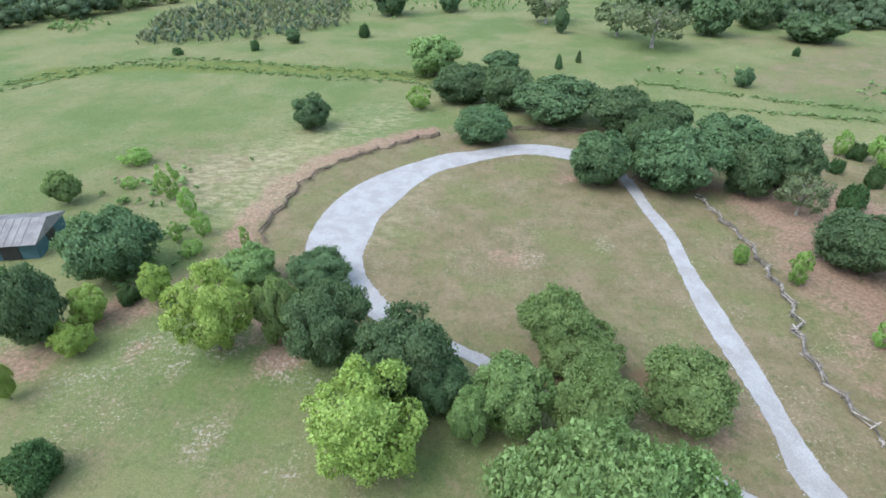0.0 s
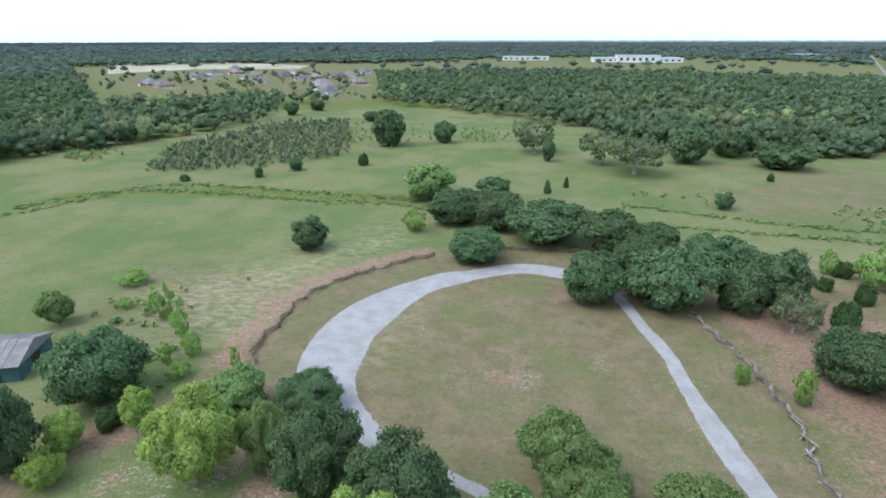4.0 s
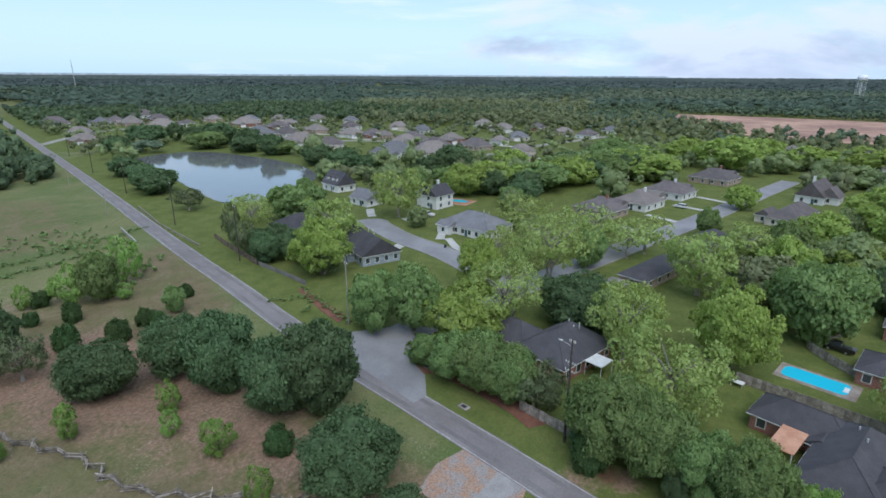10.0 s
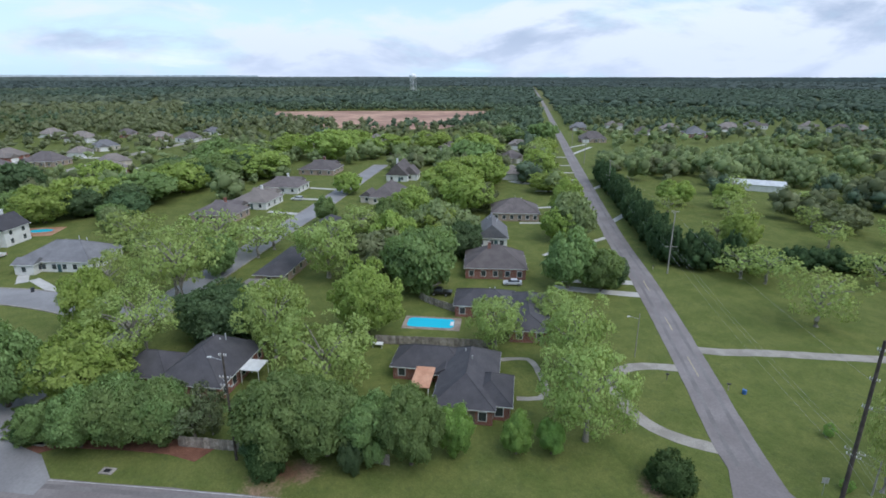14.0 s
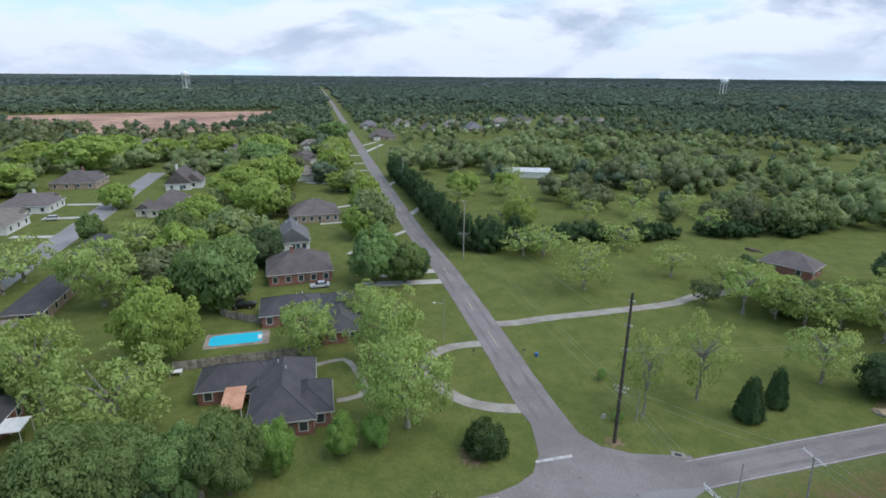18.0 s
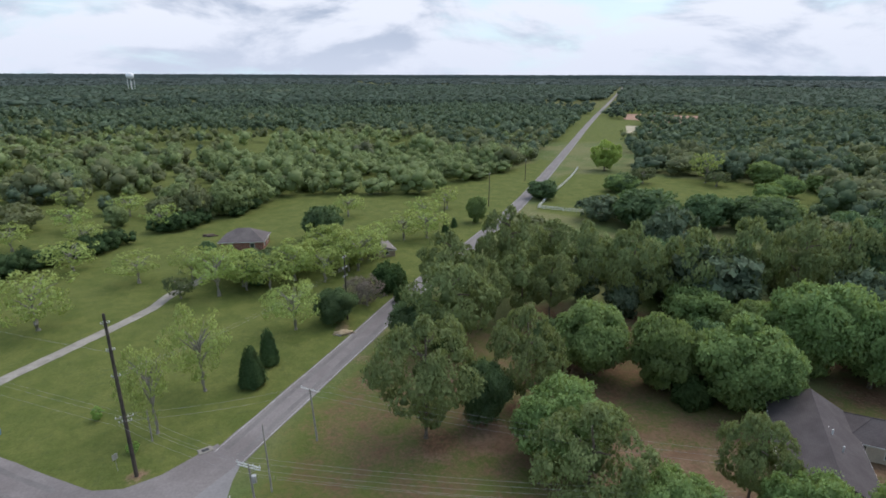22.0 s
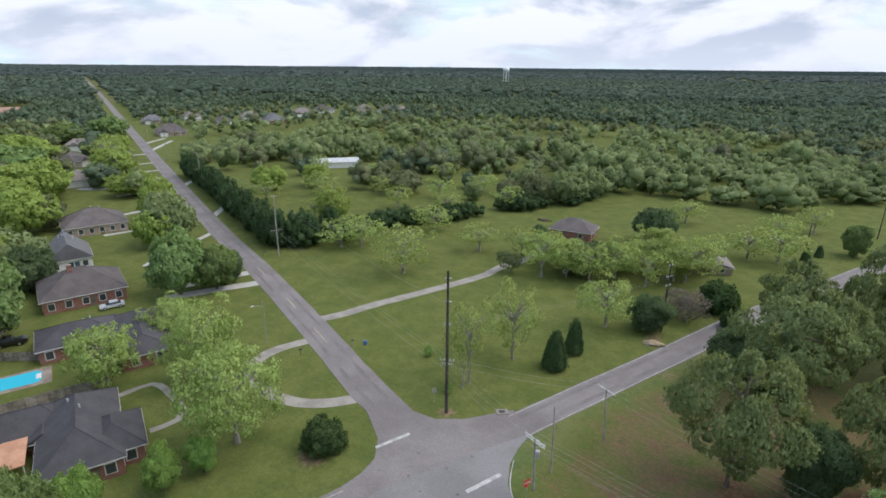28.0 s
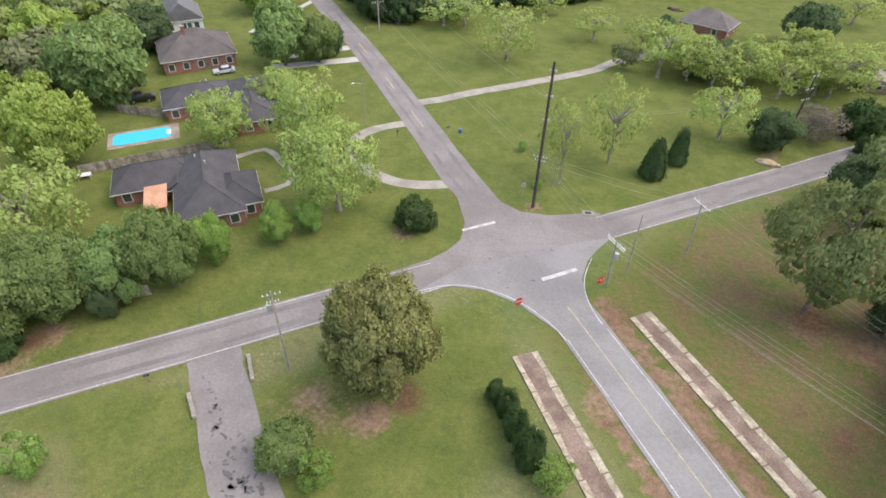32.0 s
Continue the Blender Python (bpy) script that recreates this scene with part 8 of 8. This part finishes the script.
power_line(strung(pc - Vector((0, 0, 9.2)), pc2 - Vector((0, 0, 6.5)), three) + strung(pc, pc2, ((0, 0),)), "thin overhead wires along the lane", 1.2)
power_line(strung(pd - Vector((0, 0, 8)), pe - Vector((0, 0, 2.6)), ((0.4, 0), (-0.4, 0))), "thin overhead wires along the main road", 0.9, 0.008)


def stop_sign(x, y, ang):
    root = empty("stop_sign", pose(x, y, 0, 0, 0, ang), "red octagonal stop sign on a steel post by a junction", "road sign", "stop signs")
    part("post", rod((0, 0.03, -0.2), (0, 0.03, 2.7), 0.035), GALV, root)
    bm = bmesh.new()
    for y0, R, in ((0.0, 0.58),):
        f = [bm.verts.new((R * math.cos(radians(22.5 + 45 * k)), y0, 2.3 + R * math.sin(radians(22.5 + 45 * k)))) for k in range(8)]
        g = [bm.verts.new((v.co.x, 0.02, v.co.z)) for v in f]
        bm.faces.new(f)
        bm.faces.new(g[::-1])
        for k in range(8):
            bm.faces.new((f[k], g[k], g[(k + 1) % 8], f[(k + 1) % 8]))
    bmesh.ops.recalc_face_normals(bm, faces=bm.faces)
    plate = part("sign_plate", bm, RED_SIGN, root, "red octagonal plate")
    cu = bpy.data.curves.new("lettering", "FONT")
    cu.body, cu.size, cu.align_x, cu.align_y, cu.extrude = "STOP", 0.42, "CENTER", "CENTER", 0.003
    cu.materials.append(WHITE)
    t = new("lettering", cu)
    t.parent = plate
    t.matrix_basis = pose(0, -0.008, 2.3, 90, 0, 0)


stop_sign(15.5, -49.6, -118)
stop_sign(21.1, -40.0, -118)


# ---- vehicles ----
def car(name, label, x, y, ang, col, kind="car"):
    root = empty(name, pose(x, y, 0, 0, 0, ang), label, "car", "parked vehicles")
    paint = car_paint(name + "_paint", col)
    tall = {"car": 1.42, "suv": 1.72, "pickup": 1.78}[kind]
    prof = {"car": [(-2.25, 0.35), (-2.25, 0.95), (-1.5, 1.0), (2.0, 0.85), (2.25, 0.7), (2.25, 0.35)],
            "suv": [(-2.3, 0.4), (-2.3, 1.1), (1.1, 1.1), (2.15, 1.0), (2.3, 0.8), (2.3, 0.4)],
            "pickup": [(-2.7, 0.5), (-2.7, 1.15), (1.5, 1.15), (2.6, 1.05), (2.7, 0.85), (2.7, 0.5)]}[kind]
    cab = {"car": [(-1.7, 0.98), (-1.1, 1.42), (0.4, 1.42), (1.1, 0.95)],
           "suv": [(-2.25, 1.08), (-2.0, 1.72), (0.5, 1.72), (1.2, 1.08)],
           "pickup": [(-0.6, 1.13), (-0.4, 1.78), (0.9, 1.78), (1.6, 1.13)]}[kind]

    def loft(pts, w0, w1):
        bm = bmesh.new()
        zs = [p[1] for p in pts]
        lo, hi = min(zs), max(zs)
        L = [bm.verts.new((px, -(w0 + (w1 - w0) * (pz - lo) / (hi - lo)), pz)) for px, pz in pts]
        R = [bm.verts.new((v.co.x, -v.co.y, v.co.z)) for v in L]
        bm.faces.new(L)
        bm.faces.new(R[::-1])
        for i in range(len(L)):
            j = (i + 1) % len(L)
            bm.faces.new((L[i], R[i], R[j], L[j]))
        bmesh.ops.recalc_face_normals(bm, faces=bm.faces)
        bmesh.ops.bevel(bm, geom=bm.edges[:], offset=0.06, segments=2, affect="EDGES")
        return bm

    part("body", loft(prof, 0.92, 0.88), paint, root)
    part("cabin_glass", loft([(a, b - 0.02) for a, b in cab], 0.84, 0.66), GLASS, root, "dark tinted windows")
    top = [(cab[1][0] - 0.05, tall - 0.03), (cab[1][0], tall + 0.03), (cab[2][0], tall + 0.03), (cab[2][0] + 0.05, tall - 0.03)]
    part("roof", loft(top, 0.70, 0.66), paint, root)
    for wx in (-1.4, 1.4):
        for s in (-1, 1):
            w = part("wheel", rod((wx, s * 0.72, 0.34), (wx, s * 0.94, 0.34), 0.34, 0.34, 14), RUBBER, root)
            part("rim", rod((wx, s * 0.93, 0.34), (wx, s * 0.955, 0.34), 0.2, 0.2, 10), GALV, w)
    for s in (-1, 1):
        part("headlight", box(prof[-1][0] - 0.06, s * 0.62 - 0.18, 0.66, prof[-1][0] + 0.02, s * 0.62 + 0.18, 0.82, 0.02), WHITE, root, "clear headlight")
        part("tail_light", box(prof[0][0] - 0.02, s * 0.70 - 0.12, 0.7, prof[0][0] + 0.06, s * 0.70 + 0.12, 0.95, 0.02), RED_SIGN, root, "red tail light")
    return root


car("pickup_truck", "white pickup truck on a pale drive", 176, 67.7, 68, (0.75, 0.75, 0.74), "pickup")
car("car", "white car parked on a house drive", 222, -18.2, 62, (0.75, 0.75, 0.74), "suv")
car("car", "dark car standing in the street", 238.9, -42.1, 152, (0.03, 0.035, 0.045), "car")
car("pickup_truck", "black pickup truck beside a brick house", 108.9, -39.0, 60, (0.02, 0.02, 0.022), "pickup")
car("car", "white car in an open carport", 109.0, -57.5, 66, (0.6, 0.62, 0.66), "car")
car("van", "white van beside a ranch house", -74.5, -53.2, 30, (0.75, 0.75, 0.74), "suv")


# ---- small things ----
def mailbox(x, y, ang):
    root = empty("mailbox", pose(x, y, 0, 0, 0, ang), "roadside mailbox on a wooden post", "mailbox", "mailboxes")
    part("post", box(-0.05, -0.05, -0.1, 0.05, 0.05, 1.05), WEATHERED, root)
    bm = bmesh.new()
    add_rod(bm, (-0.28, 0, 1.16), (0.28, 0, 1.16), 0.13, 0.13, 10)
    part("box", bm, DARK, root, "dark metal box")


for x, y, a in ((105.9, -96.5, 60), (61.6, -61.9, 60), (45.0, -6.9, 62), (55.8, -69.0, 60), (-5, -80, 120)):
    mailbox(x, y, a)


def low_wall(x0, y0, x1, y1, label):
    a = math.degrees(math.atan2(y1 - y0, x1 - x0))
    L = math.dist((x0, y0), (x1, y1))
    root = empty("entrance_wall", pose(x0, y0, 0, 0, 0, a), label, "wall", "entrance walls")
    n = int(L / 0.45)
    rng = random.Random(int(x0 * 10))
    for row in range(2):
        for k in range(n):
            part("stone", box(k * L / n + 0.01, -0.2 + rng.uniform(-0.03, 0.03), row * 0.27, (k + 1) * L / n - 0.01, 0.2, row * 0.27 + 0.26 + rng.uniform(-0.03, 0), 0.03), CONCRETE, root)


low_wall(40.4, -8.7, 37.4, -7.6, "low pale stone entrance wall beside a driveway")
low_wall(40.0, -15.6, 36.8, -13.9, "low pale stone entrance wall beside a driveway")


def culvert(x, y, ang, label):
    root = empty("drain_inlet", pose(x, y, 0, 0, 0, ang), label, "drain", "roadside drains")
    part("headwall", box(-0.9, -0.6, -0.1, 0.9, 0.6, 0.16, 0.04), CONCRETE, root)
    # no hole here: a black plate carries the shade of the inlet
    part("opening", box(-0.45, -0.3, 0.155, 0.45, 0.3, 0.165), DARK, root, "flat near-black plate painted as the shade in a drain opening")


culvert(68.2, 20.5, 62, "concrete storm drain inlet in a grass verge")
culvert(24.5, -63.8, 30, "concrete storm drain inlet in a grass corner")
culvert(77.5, 30.2, 62, "low concrete drain cover by the kerb")
culvert(8.8, -96.5, 62, "concrete drain head by the verge")


def bridge_rail(x0, y0, x1, y1, label, wall):
    L = math.dist((x0, y0), (x1, y1))
    root = empty("bridge_rail", pose(x0, y0, 0, 0, 0, math.degrees(math.atan2(y1 - y0, x1 - x0))), label, "bridge rail", "bridge rails")
    n = max(4, int(L / 1.9))
    if wall:
        part("wall", box(0, -0.16, -0.2, L, 0.16, 0.8, 0.03), CONCRETE, root, "stained concrete side wall")
    for k in range(n + 1):
        part("post", box(k * L / n - 0.1, -0.1, -0.2, k * L / n + 0.1, 0.1, 0.9), WEATHERED, root)
    part("rail", box(-0.2, -0.12, 0.7, L + 0.2, 0.12, 0.98, 0.02), CONCRETE_NEW if wall else WEATHERED, root, "pale top rail")


bridge_rail(123.6, 153.0, 114.2, 136.4, "pale concrete bridge parapet over a ditch beside the road", True)
bridge_rail(148.4, 172.8, 132.2, 145.9, "low weathered guard rail along the road verge", False)
bridge_rail(131.4, 144.2, 118.0, 116.6, "low weathered guard rail along the road verge", False)


def marker_box(x, y):
    root = empty("utility_box", pose(x, y, 0, 0, 0, 20), "small blue utility marker box on a lawn", "utility box")
    part("body", box(-0.28, -0.2, 0, 0.28, 0.2, 0.75, 0.05), surf("blue_plastic", (0.05, 0.14, 0.36), (0.07, 0.18, 0.44), 2.0, 10.0, 0.5, bump=0.05, grain=0.08), root)
    part("lid", box(-0.31, -0.23, 0.72, 0.31, 0.23, 0.80, 0.03), surf("blue_lid", (0.06, 0.16, 0.40), (0.08, 0.2, 0.48), 2.0, 10.0, 0.5, bump=0.05, grain=0.08), root, "lighter blue lid")


marker_box(54.1, -70.5)


def heap(name, label, x, y, rx, ry, h, mat, seed):
    """A low uneven heap of earth or cut brush."""
    rng = np.random.default_rng(seed)
    v, f = ico(3)
    q = v * np.array([rx, ry, h]) * (1 + 0.16 * rng.normal(0, 1, (len(v), 1)))
    q[:, 2] = np.maximum(q[:, 2], -0.08)
    put(name, mesh_np(name, q + np.array([x, y, 0.0]), f, mat, True), label=label, category="heap")


# this heap is cut branches, not compost
heap("cut_branch_heap", "heap of pale cut branches on a road verge", 8.2, -96.7, 1.9, 1.0, 0.6, surf("cut_brush", (0.34, 0.26, 0.16), (0.46, 0.37, 0.25), 1.2, 8.0, 0.95, bump=0.8, dist=0.06), 3)
# this heap is cut logs, not brush
heap("brush_mound", "dark heap of cut logs on a far lawn", 53.4, -168.1, 2.2, 0.9, 0.7, RAIL_BROWN, 4)
heap("dirt_heap", "orange earth heap by a building plot", 300.0, -16.0, 4.0, 2.5, 1.2, DIRT, 5)
heap("dirt_heap", "orange earth heap beside the lane", 128.0, -122.0, 2.6, 1.2, 0.7, DIRT, 6)


def street_name_sign(x, y, ang):
    root = empty("street_sign", pose(x, y, 0, 0, 0, ang), "grey back of a road sign on a steel post", "road sign")
    part("post", rod((0, 0, -0.2), (0, 0, 2.6), 0.035), GALV, root)
    part("plate", box(-0.38, -0.015, 1.7, 0.38, 0.015, 2.5, 0.01), GALV, root, "plain grey plate")


street_name_sign(34.4, -61.1, 60)


def bin(x, y, ang, col, label):
    root = empty("wheeled_bin", pose(x, y, 0, 0, 0, ang), label, "bin", "wheeled bins")
    mat = surf("bin_" + label.split()[0], col, tuple(min(1, c * 1.25) for c in col), 2.0, 10.0, 0.55, bump=0.05, grain=0.08)
    bm = bmesh.new()
    lo = [bm.verts.new((sx * 0.24, sy * 0.27, 0.06)) for sx, sy in ((-1, -1), (1, -1), (1, 1), (-1, 1))]
    hi = [bm.verts.new((sx * 0.30, sy * 0.36, 1.0)) for sx, sy in ((-1, -1), (1, -1), (1, 1), (-1, 1))]
    bm.faces.new(lo[::-1])
    bm.faces.new(hi)
    for k in range(4):
        bm.faces.new((lo[k], lo[(k + 1) % 4], hi[(k + 1) % 4], hi[k]))
    part("body", bm, mat, root)
    part("lid", box(-0.32, -0.39, 0.99, 0.32, 0.39, 1.07, 0.02), mat, root, "closed lid")
    for sx in (-0.26, 0.26):
        part("wheel", rod((sx - 0.03, 0.3, 0.12), (sx + 0.03, 0.3, 0.12), 0.12, 0.12, 12), RUBBER, root)


bin(142.5, 49.5, 30, (0.03, 0.035, 0.04), "black wheeled bin at a street kerb")
bin(112.5, 31.6, 60, (0.03, 0.035, 0.04), "black wheeled bin at a street kerb")
bin(127.0, 13.6, 60, (0.03, 0.04, 0.05), "black wheeled bin on a verge")

shelter = empty("garden_table", pose(89.2, -19.6, 0, 0, 0, -118), "pale garden table behind a brick house", "table")
part("tabletop", box(-1.0, -0.6, 0.70, 1.0, 0.6, 0.76, 0.02), WHITE, shelter)
for px, py in ((-0.85, -0.48), (0.85, -0.48), (0.85, 0.48), (-0.85, 0.48)):
    part("leg", box(px - 0.04, py - 0.04, 0, px + 0.04, py + 0.04, 0.71), WHITE, shelter)
